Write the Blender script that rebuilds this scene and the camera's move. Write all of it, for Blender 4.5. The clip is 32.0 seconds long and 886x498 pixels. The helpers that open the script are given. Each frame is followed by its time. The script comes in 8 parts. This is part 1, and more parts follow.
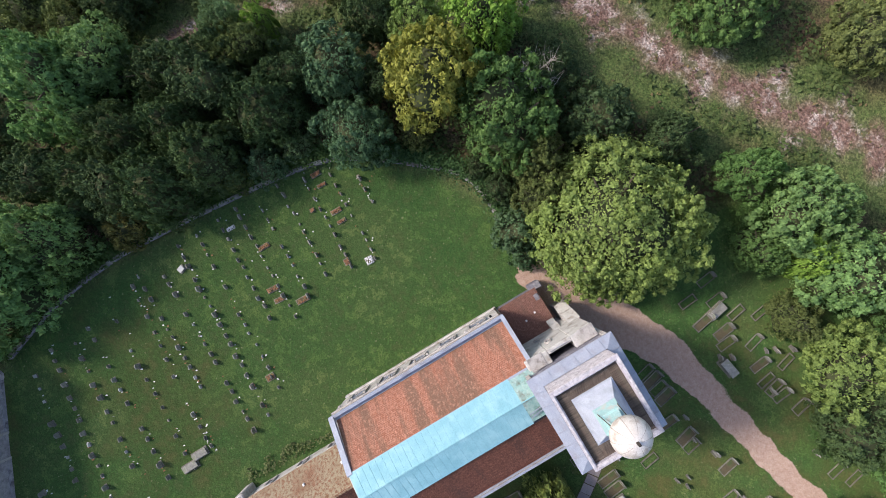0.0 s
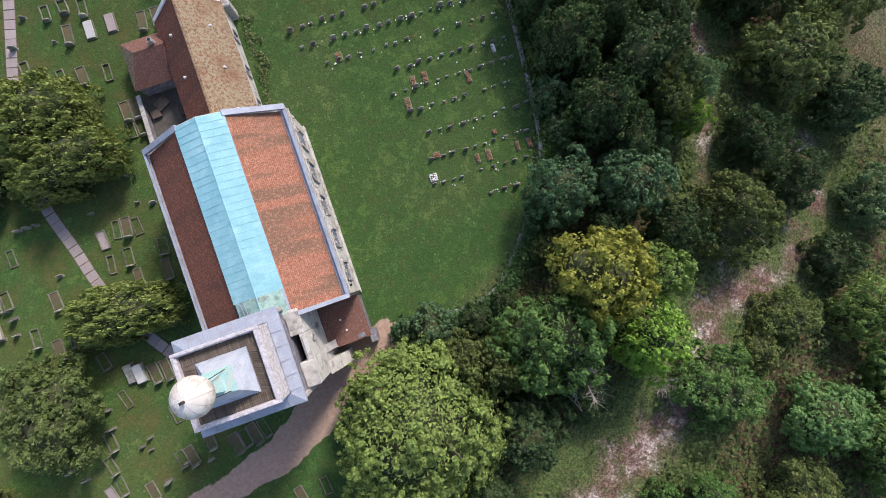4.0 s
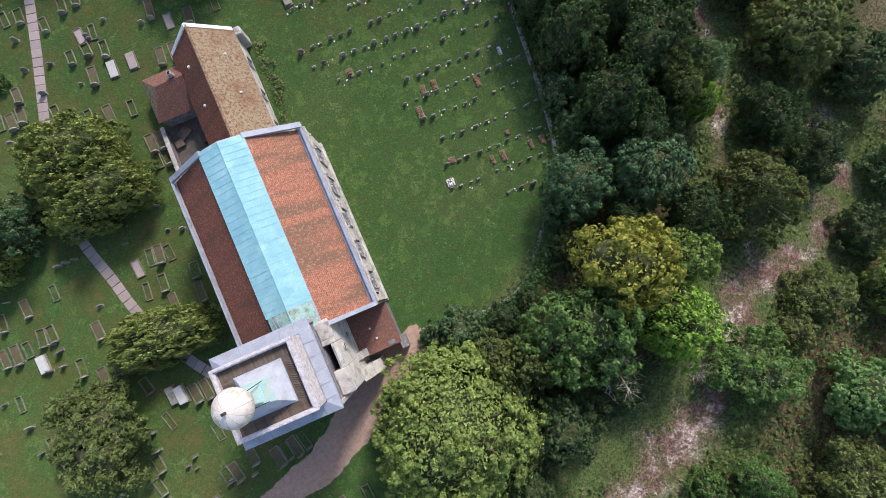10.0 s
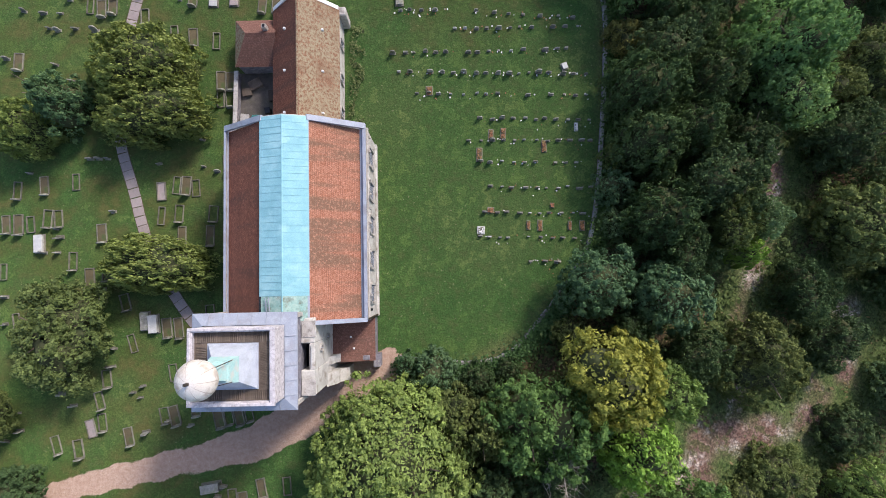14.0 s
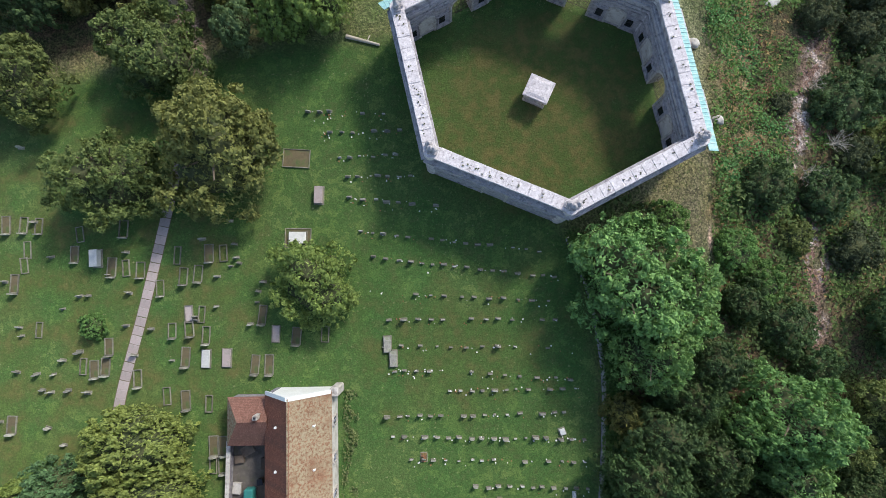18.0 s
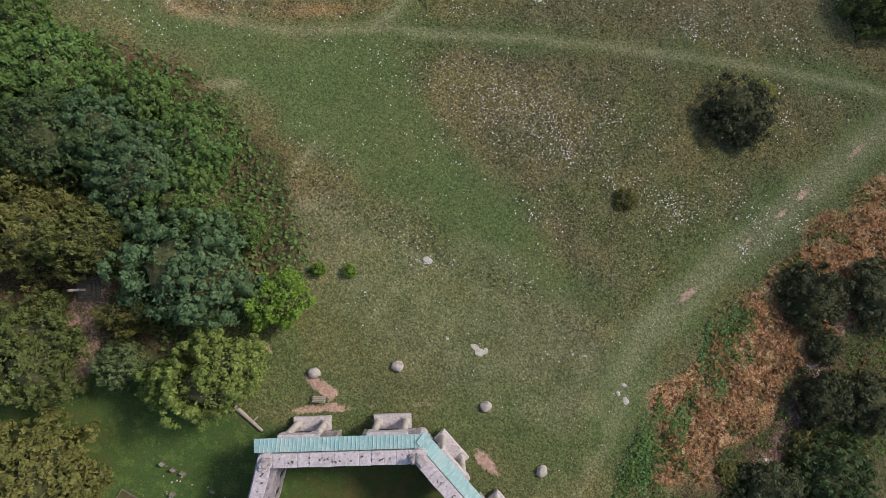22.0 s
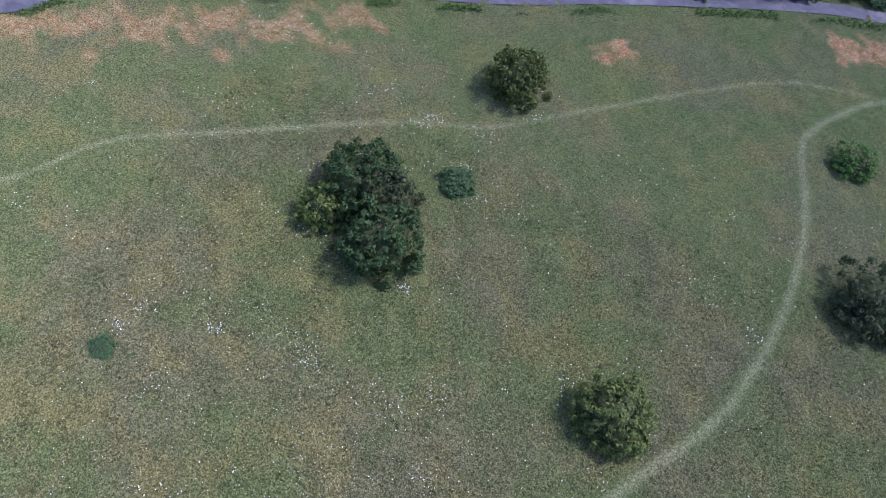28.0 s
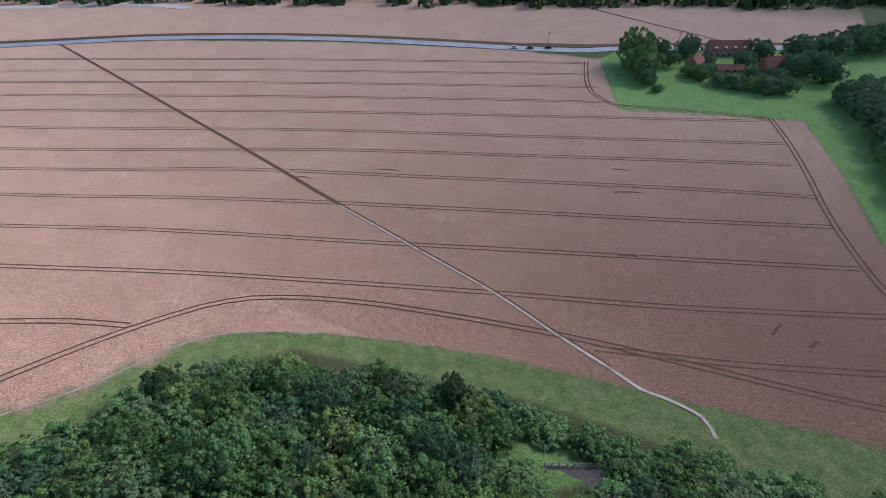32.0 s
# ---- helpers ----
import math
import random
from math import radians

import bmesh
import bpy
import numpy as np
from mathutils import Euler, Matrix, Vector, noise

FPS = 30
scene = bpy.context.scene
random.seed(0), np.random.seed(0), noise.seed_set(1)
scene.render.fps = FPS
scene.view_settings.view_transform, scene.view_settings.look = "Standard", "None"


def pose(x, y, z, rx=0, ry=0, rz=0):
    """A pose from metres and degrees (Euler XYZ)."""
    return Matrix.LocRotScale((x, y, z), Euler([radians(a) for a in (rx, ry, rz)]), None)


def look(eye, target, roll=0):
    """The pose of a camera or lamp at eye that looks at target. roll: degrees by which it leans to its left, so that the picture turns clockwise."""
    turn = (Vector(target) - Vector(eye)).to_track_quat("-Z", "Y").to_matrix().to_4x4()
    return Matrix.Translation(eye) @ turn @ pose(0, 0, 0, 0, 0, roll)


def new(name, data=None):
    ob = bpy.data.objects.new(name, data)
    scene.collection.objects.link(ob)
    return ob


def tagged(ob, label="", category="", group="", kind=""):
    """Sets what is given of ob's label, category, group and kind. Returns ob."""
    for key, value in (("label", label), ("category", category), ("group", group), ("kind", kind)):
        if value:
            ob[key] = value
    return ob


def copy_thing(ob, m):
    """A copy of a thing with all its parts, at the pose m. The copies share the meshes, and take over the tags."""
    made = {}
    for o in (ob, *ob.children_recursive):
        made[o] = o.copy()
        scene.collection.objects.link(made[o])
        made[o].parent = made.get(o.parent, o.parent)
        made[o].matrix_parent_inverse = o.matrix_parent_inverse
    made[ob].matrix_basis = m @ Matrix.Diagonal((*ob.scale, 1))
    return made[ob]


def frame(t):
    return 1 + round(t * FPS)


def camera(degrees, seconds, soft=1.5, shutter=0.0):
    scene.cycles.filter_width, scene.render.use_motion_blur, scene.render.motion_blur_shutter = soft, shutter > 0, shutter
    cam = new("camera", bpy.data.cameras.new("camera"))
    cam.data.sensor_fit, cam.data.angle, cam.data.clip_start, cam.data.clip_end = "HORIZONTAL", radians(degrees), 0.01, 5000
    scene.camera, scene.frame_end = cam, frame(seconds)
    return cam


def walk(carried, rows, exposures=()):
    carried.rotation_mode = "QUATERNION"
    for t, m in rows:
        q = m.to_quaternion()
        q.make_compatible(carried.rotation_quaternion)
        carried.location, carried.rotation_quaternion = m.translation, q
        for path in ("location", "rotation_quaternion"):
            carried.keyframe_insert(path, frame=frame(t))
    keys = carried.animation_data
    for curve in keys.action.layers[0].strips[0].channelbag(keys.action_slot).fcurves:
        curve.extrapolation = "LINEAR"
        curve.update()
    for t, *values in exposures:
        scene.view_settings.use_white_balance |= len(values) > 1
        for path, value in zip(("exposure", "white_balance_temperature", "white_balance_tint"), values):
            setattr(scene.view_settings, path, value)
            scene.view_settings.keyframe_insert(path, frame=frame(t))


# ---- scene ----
cam = camera(77.3, 32.0, soft=0.35)
PATH = [
    (0.0, -4.82, 1.63, 65.30, 1.85, 1.52, -119.36),
    (0.5, -5.03, 1.62, 65.31, 2.69, 0.83, -105.89),
    (1.0, -4.96, 1.44, 65.26, 3.00, 0.50, -96.88),
    (1.5, -4.91, 1.36, 65.25, 3.16, 0.50, -95.19),
    (2.0, -4.81, 1.15, 65.15, 3.29, -0.21, -80.67),
    (2.5, -4.59, 1.01, 64.97, 3.21, -0.41, -73.62),
    (3.0, -4.19, 0.88, 65.01, 2.96, -0.70, -64.13),
    (3.5, -3.66, 0.80, 64.61, 2.14, -1.70, -33.35),
    (5.5, -2.87, -0.82, 65.15, 2.94, -2.24, 7.18),
    (6.0, -2.26, -0.23, 64.85, 1.21, -2.78, 42.65),
    (6.5, -1.78, -0.44, 65.26, 0.48, -2.90, 67.44),
    (7.0, -1.43, -1.05, 65.02, 0.94, -3.29, 71.53),
    (7.5, -1.77, -0.57, 65.50, 0.74, -2.75, 71.55),
    (8.0, -2.56, -0.50, 65.09, 1.34, -2.40, 49.88),
    (8.5, -3.43, -0.33, 64.95, 2.44, -1.39, 13.94),
    (9.0, -3.56, -0.28, 65.25, 3.00, 0.24, -16.36),
    (9.5, -3.50, -0.33, 65.30, 3.14, 0.60, -20.36),
    (10.0, -3.50, -0.47, 65.42, 3.35, 0.80, -22.02),
    (10.5, -3.40, -0.59, 65.67, 3.58, 0.11, -11.57),
    (11.0, -3.47, -0.67, 65.49, 3.61, -0.48, -2.04),
    (11.5, -3.48, -0.71, 65.43, 3.65, -0.48, -1.00),
    (12.0, -3.48, -0.68, 65.45, 3.71, -0.48, -0.60),
    (12.5, -3.47, -0.54, 65.47, 3.75, -0.40, -0.29),
    (13.0, -3.51, 0.04, 65.50, 3.67, -0.27, 0.02),
    (13.5, -3.65, 1.44, 65.67, 3.59, -0.18, 0.20),
    (15.5, -2.95, 15.89, 66.57, 3.52, 0.72, 0.82),
    (16.0, -2.70, 20.99, 66.70, 3.81, 0.93, 0.23),
    (16.5, -2.71, 26.67, 66.91, 3.58, 0.91, -0.20),
    (17.0, -2.70, 32.74, 67.07, 3.73, 0.81, -0.03),
    (17.5, -2.53, 38.98, 67.27, 3.50, 0.85, 0.16),
    (18.0, -2.11, 45.39, 67.33, 3.76, 1.03, 0.32),
    (18.5, -1.75, 51.75, 67.26, 3.67, 1.13, 0.34),
    (19.0, -1.41, 58.31, 67.27, 3.98, 1.20, 0.39),
    (19.5, -1.29, 65.05, 66.99, 3.72, 0.98, 0.32),
    (20.0, -1.17, 71.92, 66.60, 3.78, 0.78, 0.25),
    (20.5, -0.81, 78.62, 66.65, 3.38, 0.76, 0.57),
    (21.0, -0.25, 85.63, 66.58, 3.22, 0.10, 14.56),
    (21.5, -0.09, 92.23, 66.69, 2.83, 0.21, 18.52),
    (22.0, -0.67, 98.59, 66.56, 2.77, -0.16, 26.38),
    (22.5, -1.48, 104.41, 66.67, 2.70, 0.11, 26.40),
    (23.0, -2.89, 110.06, 66.72, 2.90, 0.18, 25.96),
    (23.5, -4.66, 115.54, 66.81, 2.81, 0.30, 25.98),
    (24.0, -6.85, 121.09, 66.83, 2.96, 0.34, 25.96),
    (24.5, -9.08, 126.56, 66.90, 2.80, 0.46, 25.85),
    (26.5, -18.18, 147.65, 66.77, 3.44, 0.77, 25.50),
    (27.0, -20.61, 152.92, 66.64, 4.95, 0.71, 25.45),
    (27.5, -22.85, 158.07, 66.68, 10.05, 0.71, 25.44),
    (28.0, -24.95, 163.14, 66.48, 16.68, 0.72, 25.48),
    (28.5, -27.18, 168.25, 66.31, 22.43, 0.71, 25.48),
    (29.0, -29.55, 173.73, 66.03, 28.88, 0.66, 25.48),
    (29.5, -31.57, 179.12, 65.92, 35.08, 0.78, 25.57),
    (30.0, -33.86, 184.84, 65.62, 42.02, 0.91, 25.63),
    (30.5, -36.09, 190.47, 65.34, 48.36, 0.98, 25.73),
    (31.0, -38.26, 196.04, 65.05, 51.38, 1.09, 25.80),
    (31.5, -40.78, 201.58, 65.34, 51.34, 1.10, 25.84),
    (32.0, -43.40, 207.45, 65.55, 51.35, 1.09, 25.92),
]
LOOKS = [
    (0.0, 0.77, 6600, 15), (13.5, 0.79, 6600, 15), (16.0, 0.82, 6550, 12), (18.3, 0.9, 6500, 6), (19.0, 1.0, 6750, 20), (20.5, 0.68, 7000, 20), (21.0, 0.46, 7100, 17),
    (22.3, 0.14, 7050, 17), (23.0, 0.32, 5050, 25), (24.0, 0.54, 4980, 47), (26.5, 0.55, 5150, 40), (27.0, 0.55, 5250, 39), (28.0, 0.6, 5500, 21), (29.0, 0.6, 5400, 16), (30.0, 0.45, 5350, 16), (31.0, 0.2, 5500, 13), (32.0, 0.02, 5550, 13),
]
walk(cam, [(t, pose(*p)) for t, *p in PATH], LOOKS)

# ---- light ----
SUN_FROM = Vector((0.62, 0.78, 0.0)).normalized()
SUN_EL = radians(40)
world = bpy.data.worlds.new("world")
scene.world = world
world.use_nodes = True
wn = world.node_tree.nodes
sky = wn.new("ShaderNodeTexSky")
sky.sky_type, sky.sun_disc = "NISHITA", False
sky.sun_elevation, sky.sun_rotation = SUN_EL, math.atan2(SUN_FROM.x, SUN_FROM.y)
sky.air_density, sky.dust_density, sky.ozone_density = 1.0, 1.5, 1.0
world.node_tree.links.new(sky.outputs[0], wn["Background"].inputs[0])
wn["Background"].inputs[1].default_value = 0.138
sun = new("sun", bpy.data.lights.new("sun", "SUN"))
sun.data.energy, sun.data.angle, sun.data.color = 2.2, radians(10), (1.0, 0.95, 0.88)
sun_way = Vector((SUN_FROM.x * math.cos(SUN_EL), SUN_FROM.y * math.cos(SUN_EL), math.sin(SUN_EL)))
sun.matrix_basis = look((0, 0, 200), Vector((0, 0, 200)) - sun_way)


# ---- materials ----
def material(name, rough=0.85, metal=0.0, spec=0.3):
    m = bpy.data.materials.new(name)
    m.use_nodes = True
    b = m.node_tree.nodes["Principled BSDF"]
    b.inputs["Roughness"].default_value, b.inputs["Metallic"].default_value = rough, metal
    b.inputs["Specular IOR Level"].default_value = spec
    return m, m.node_tree.nodes, m.node_tree.links, b


def noise_tex(n, l, scale, detail=3.0, rough=0.55, vec=None):
    t = n.new("ShaderNodeTexNoise")
    t.inputs["Scale"].default_value, t.inputs["Detail"].default_value, t.inputs["Roughness"].default_value = scale, detail, rough
    if vec:
        l.new(vec, t.inputs["Vector"])
    return t


def ramp(n, l, fac, lo, hi, a=(0, 0, 0, 1), b=(1, 1, 1, 1)):
    r = n.new("ShaderNodeValToRGB")
    r.color_ramp.elements[0].position, r.color_ramp.elements[1].position = lo, hi
    r.color_ramp.elements[0].color, r.color_ramp.elements[1].color = a, b
    l.new(fac, r.inputs[0])
    return r


def mix(n, l, fac, a, b, kind="MIX"):
    m = n.new("ShaderNodeMix")
    m.data_type, m.blend_type = "RGBA", kind
    for sock, v in ((m.inputs[0], fac), (m.inputs[6], a), (m.inputs[7], b)):
        if hasattr(v, "node"):
            l.new(v, sock)
        else:
            sock.default_value = (*v, 1) if isinstance(v, tuple) and len(v) == 3 else v
    return m.outputs[2]


def times(n, l, a, b, kind="MULTIPLY"):
    m = n.new("ShaderNodeMath")
    m.operation = kind
    for sock, v in zip(m.inputs, (a, b)):
        if hasattr(v, "node"):
            l.new(v, sock)
        else:
            sock.default_value = v
    return m.outputs[0]


def bump(n, l, b, height, strength, distance):
    u = n.new("ShaderNodeBump")
    u.inputs["Strength"].default_value, u.inputs["Distance"].default_value = strength, distance
    l.new(height, u.inputs["Height"])
    l.new(u.outputs[0], b.inputs["Normal"])


def plain(name, c1, c2, scale=3.0, fine=25.0, rough=0.85, relief=0.02, stain=None, stain_scale=0.6, metal=0.0, spec=0.3, per=0.0):
    """Two colours in patches, a fine grain, and stains of a third colour."""
    m, n, l, b = material(name, rough, metal, spec)
    co = n.new("ShaderNodeTexCoord").outputs["Object"]
    big, small = noise_tex(n, l, scale, 4, 0.6, co), noise_tex(n, l, fine, 2, 0.6, co)
    c = mix(n, l, ramp(n, l, big.outputs[0], 0.35, 0.65).outputs[0], c1, c2)
    c = mix(n, l, times(n, l, ramp(n, l, small.outputs[0], 0.4, 0.75).outputs[0], 0.35), c, tuple(v * 0.55 for v in c1))
    if stain:
        far = noise_tex(n, l, stain_scale, 5, 0.65, co)
        c = mix(n, l, ramp(n, l, far.outputs[0], 0.5, 0.68).outputs[0], c, stain)
    if per:
        info = n.new("ShaderNodeObjectInfo")
        v = times(n, l, times(n, l, info.outputs["Random"], per), 1 - per / 2, "ADD")
        hsv = n.new("ShaderNodeHueSaturation")
        l.new(v, hsv.inputs["Value"])
        l.new(c, hsv.inputs["Color"])
        c = hsv.outputs[0]
    l.new(c, b.inputs["Base Color"])
    if relief:
        bump(n, l, b, small.outputs[0], 0.6, relief)
    return m


def tiled(name, c1, c2, c3, patch=0.5, row=0.2, swap=False, moss=None):
    """Plain clay roof tiles: courses, tile by tile tint, weathered patches."""
    m, n, l, b = material(name, 0.9)
    co = n.new("ShaderNodeTexCoord").outputs["Object"]
    mp = n.new("ShaderNodeMapping")
    mp.inputs["Rotation"].default_value = (0, 0, radians(90) if swap else 0)
    l.new(co, mp.inputs[0])
    br = n.new("ShaderNodeTexBrick")
    br.inputs["Scale"].default_value, br.inputs["Mortar Size"].default_value = 1.0, 0.012
    br.inputs["Brick Width"].default_value, br.inputs["Row Height"].default_value = 0.19, row
    br.inputs["Color1"].default_value, br.inputs["Color2"].default_value = (*c1, 1), (*c2, 1)
    br.inputs["Mortar"].default_value = (*(v * 0.6 for v in c1), 1)
    l.new(mp.outputs[0], br.inputs[0])
    st = n.new("ShaderNodeMapping")
    st.inputs["Scale"].default_value = (0.16, 1.3, 0.04)
    l.new(co, st.inputs[0])
    big = noise_tex(n, l, patch, 3, 0.5, st.outputs[0])
    c = mix(n, l, times(n, l, ramp(n, l, big.outputs[0], 0.47, 0.60).outputs[0], 0.9), br.outputs[0], c3)
    small, grit = noise_tex(n, l, 4.0, 4, 0.8, co), noise_tex(n, l, 7.5, 3, 0.8, co)
    c = mix(n, l, times(n, l, ramp(n, l, small.outputs[0], 0.52, 0.60).outputs[0], 0.42), c, tuple(min(1, v * 1.5) for v in c2))
    c = mix(n, l, times(n, l, ramp(n, l, grit.outputs[0], 0.47, 0.40).outputs[0], 0.38), c, tuple(v * 0.45 for v in c1))
    if moss:
        mo = noise_tex(n, l, 0.16, 3, 0.55, co)
        mf = noise_tex(n, l, 3.5, 4, 0.7, co)
        f = times(n, l, ramp(n, l, mo.outputs[0], 0.36, 0.5).outputs[0], ramp(n, l, mf.outputs[0], 0.40, 0.56).outputs[0])
        c = mix(n, l, f, c, moss)
    l.new(c, b.inputs["Base Color"])
    bump(n, l, b, br.outputs[1], 0.8, 0.03)
    return m


def leafy(name, tone=(1, 1, 1), gloss=0.6):
    """Foliage: the object's own colour, varied leaf by leaf and clump by clump."""
    m, n, l, b = material(name, gloss, 0, 0.12)
    info, geo = n.new("ShaderNodeObjectInfo"), n.new("ShaderNodeNewGeometry")
    co = n.new("ShaderNodeTexCoord").outputs["Object"]
    big = noise_tex(n, l, 0.45, 3, 0.6, co)
    base = mix(n, l, 1.0, info.outputs["Color"], (*tone, 1), "MULTIPLY")
    light = mix(n, l, 1.0, base, (1.45, 1.50, 1.22, 1), "MULTIPLY")
    dark = mix(n, l, 1.0, base, (0.64, 0.72, 0.68, 1), "MULTIPLY")
    c = mix(n, l, geo.outputs["Random Per Island"], dark, light)
    c = mix(n, l, ramp(n, l, big.outputs[0], 0.35, 0.65).outputs[0], c, mix(n, l, 0.5, c, base))
    l.new(c, b.inputs["Base Color"])
    b.inputs["Subsurface Weight"].default_value = 0.0
    tr = n.new("ShaderNodeBsdfTranslucent")
    l.new(c, tr.inputs["Color"])
    ms = n.new("ShaderNodeMixShader")
    ms.inputs[0].default_value = 0.3
    l.new(b.outputs[0], ms.inputs[1])
    l.new(tr.outputs[0], ms.inputs[2])
    l.new(ms.outputs[0], n["Material Output"].inputs[0])
    return m


M_STONE = plain("pale_limestone", (0.40, 0.37, 0.34), (0.54, 0.505, 0.475), 1.2, 9, 0.9, 0.03, (0.22, 0.195, 0.18), 1.6)
M_ASHLAR = plain("grey_ashlar", (0.30, 0.282, 0.30), (0.43, 0.405, 0.42), 1.6, 8, 0.9, 0.03, (0.13, 0.12, 0.135), 1.5)
M_MAUSOLEUM = plain("pale_flintwork", (0.31, 0.292, 0.305), (0.44, 0.415, 0.425), 1.8, 5, 0.9, 0.04, (0.19, 0.178, 0.195), 1.4)
M_COPING = plain("lichened_coping", (0.48, 0.44, 0.46), (0.66, 0.615, 0.635), 2.2, 5, 0.92, 0.04, (0.33, 0.30, 0.31), 3.4)
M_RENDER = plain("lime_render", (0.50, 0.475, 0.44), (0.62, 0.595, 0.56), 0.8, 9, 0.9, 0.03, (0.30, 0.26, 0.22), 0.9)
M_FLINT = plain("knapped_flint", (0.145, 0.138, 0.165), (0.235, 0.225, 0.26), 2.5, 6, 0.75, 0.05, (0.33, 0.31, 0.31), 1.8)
M_LEAD = plain("lead_sheet", (0.31, 0.34, 0.41), (0.38, 0.41, 0.48), 1.0, 12, 0.55, 0.01, (0.27, 0.27, 0.30), 0.8, 0.15)
M_LEAD_PALE = plain("pale_lead", (0.44, 0.47, 0.54), (0.54, 0.57, 0.63), 0.9, 10, 0.5, 0.01, (0.36, 0.38, 0.42), 0.8, 0.1)
M_COPPER = plain("verdigris_copper", (0.22, 0.46, 0.52), (0.28, 0.54, 0.60), 0.7, 10, 0.6, 0.01, (0.34, 0.58, 0.62), 0.5)
M_VERDIGRIS = plain("dull_verdigris", (0.22, 0.41, 0.43), (0.31, 0.50, 0.51), 1.2, 6, 0.7, 0.02, (0.45, 0.56, 0.54), 0.9)
M_SEAM = plain("dull_copper_seam", (0.19, 0.42, 0.48), (0.24, 0.47, 0.53), 1.2, 9, 0.7, 0.0)
M_COPPER_WORN = plain("worn_verdigris", (0.22, 0.40, 0.36), (0.42, 0.55, 0.50), 1.6, 8, 0.7, 0.02, (0.16, 0.16, 0.12), 1.2)
M_COPPER_PALE = plain("pale_verdigris", (0.34, 0.56, 0.55), (0.43, 0.63, 0.61), 1.5, 9, 0.7, 0.02, (0.5, 0.52, 0.48), 1.2)
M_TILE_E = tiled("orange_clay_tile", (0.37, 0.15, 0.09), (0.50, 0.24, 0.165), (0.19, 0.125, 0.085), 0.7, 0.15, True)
# darker than the east tile: the west slopes' shade is in this colour
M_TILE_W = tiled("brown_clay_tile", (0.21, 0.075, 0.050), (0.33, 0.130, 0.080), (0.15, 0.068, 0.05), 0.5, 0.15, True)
M_TILE_OLD = tiled("old_dark_tile", (0.20, 0.095, 0.072), (0.26, 0.135, 0.105), (0.17, 0.095, 0.075), 0.5, 0.15, False)
M_TILE_MOSS = tiled("mossy_clay_tile", (0.25, 0.118, 0.07), (0.31, 0.17, 0.105), (0.20, 0.11, 0.065), 0.6, 0.15, True, (0.31, 0.255, 0.17))
M_GILT = plain("weathered_gilding", (0.66, 0.60, 0.54), (0.76, 0.72, 0.68), 1.2, 10, 0.6, 0.01, (0.46, 0.38, 0.32), 1.4, 0.1)
M_STRIP = plain("dull_seam_strip", (0.42, 0.36, 0.31), (0.52, 0.46, 0.41), 2, 10, 0.7, 0.0)
M_BOARD = plain("weathered_board", (0.115, 0.085, 0.065), (0.19, 0.15, 0.12), 1.2, 14, 0.85, 0.02, None, 1, 0, 0.3, 0.5)
M_IRON = plain("iron", (0.05, 0.045, 0.04), (0.10, 0.07, 0.05), 3, 20, 0.6, 0.01, None, 1, 0.4)
# window glass; also the painted shade of the niches and the stair opening
M_DARK = plain("dark_glass", (0.02, 0.022, 0.025), (0.035, 0.035, 0.04), 2, 9, 0.25, 0.0)
M_BARK = plain("bark", (0.10, 0.075, 0.05), (0.16, 0.13, 0.10), 2, 12, 0.95, 0.05)
# dark colour of the crown cores: shade behind the leaves, painted in
M_CORE_SHADE = plain("inner_twigs", (0.055, 0.070, 0.030), (0.085, 0.090, 0.042), 3, 14, 0.95, 0.05)
M_DEAD = plain("dead_wood", (0.36, 0.32, 0.27), (0.44, 0.40, 0.35), 2, 12, 0.95, 0.03)
M_LEAF = leafy("broad_leaves")
M_NEEDLE = leafy("yew_needles", (1.15, 1.15, 1.1), 0.55)
M_SCRUB = leafy("scrub_leaves", (1, 1, 1), 0.6)
M_GRAVE = plain("grave_stone", (0.20, 0.192, 0.165), (0.36, 0.345, 0.31), 2.5, 16, 0.85, 0.02, (0.22, 0.23, 0.15), 2.0, 0, 0.3, 0.7)
M_GRAVE_PALE = plain("white_marble", (0.48, 0.475, 0.46), (0.60, 0.59, 0.565), 2, 14, 0.6, 0.01, (0.45, 0.45, 0.42), 1.6, 0, 0.4, 0.3)
M_KERB = plain("grave_kerb", (0.13, 0.122, 0.095), (0.25, 0.23, 0.195), 2.2, 14, 0.9, 0.02, (0.22, 0.22, 0.13), 1.8, 0, 0.3, 0.5)
M_SOIL = plain("grave_bed", (0.105, 0.088, 0.05), (0.155, 0.12, 0.07), 1.5, 10, 0.95, 0.04, (0.065, 0.105, 0.032), 0.8)
M_SLAB = plain("paving_slab", (0.34, 0.275, 0.265), (0.41, 0.345, 0.335), 1.2, 12, 0.9, 0.01, (0.28, 0.24, 0.22), 1.4, 0, 0.3, 0.25)
M_ROAD = plain("asphalt", (0.095, 0.09, 0.128), (0.13, 0.124, 0.165), 0.5, 8, 0.9, 0.01, (0.20, 0.19, 0.225), 0.16)
M_TARMAC = plain("worn_main_road", (0.30, 0.30, 0.335), (0.38, 0.38, 0.41), 0.3, 6, 0.8, 0.0, (0.24, 0.24, 0.26), 0.1)
M_YARD = plain("stained_yard", (0.075, 0.066, 0.06), (0.135, 0.118, 0.105), 1.2, 9, 0.95, 0.02, (0.09, 0.085, 0.06), 0.8)
M_CHALK = plain("chalk", (0.48, 0.455, 0.42), (0.60, 0.575, 0.54), 1.5, 5, 0.95, 0.08, (0.36, 0.32, 0.25), 2.2)
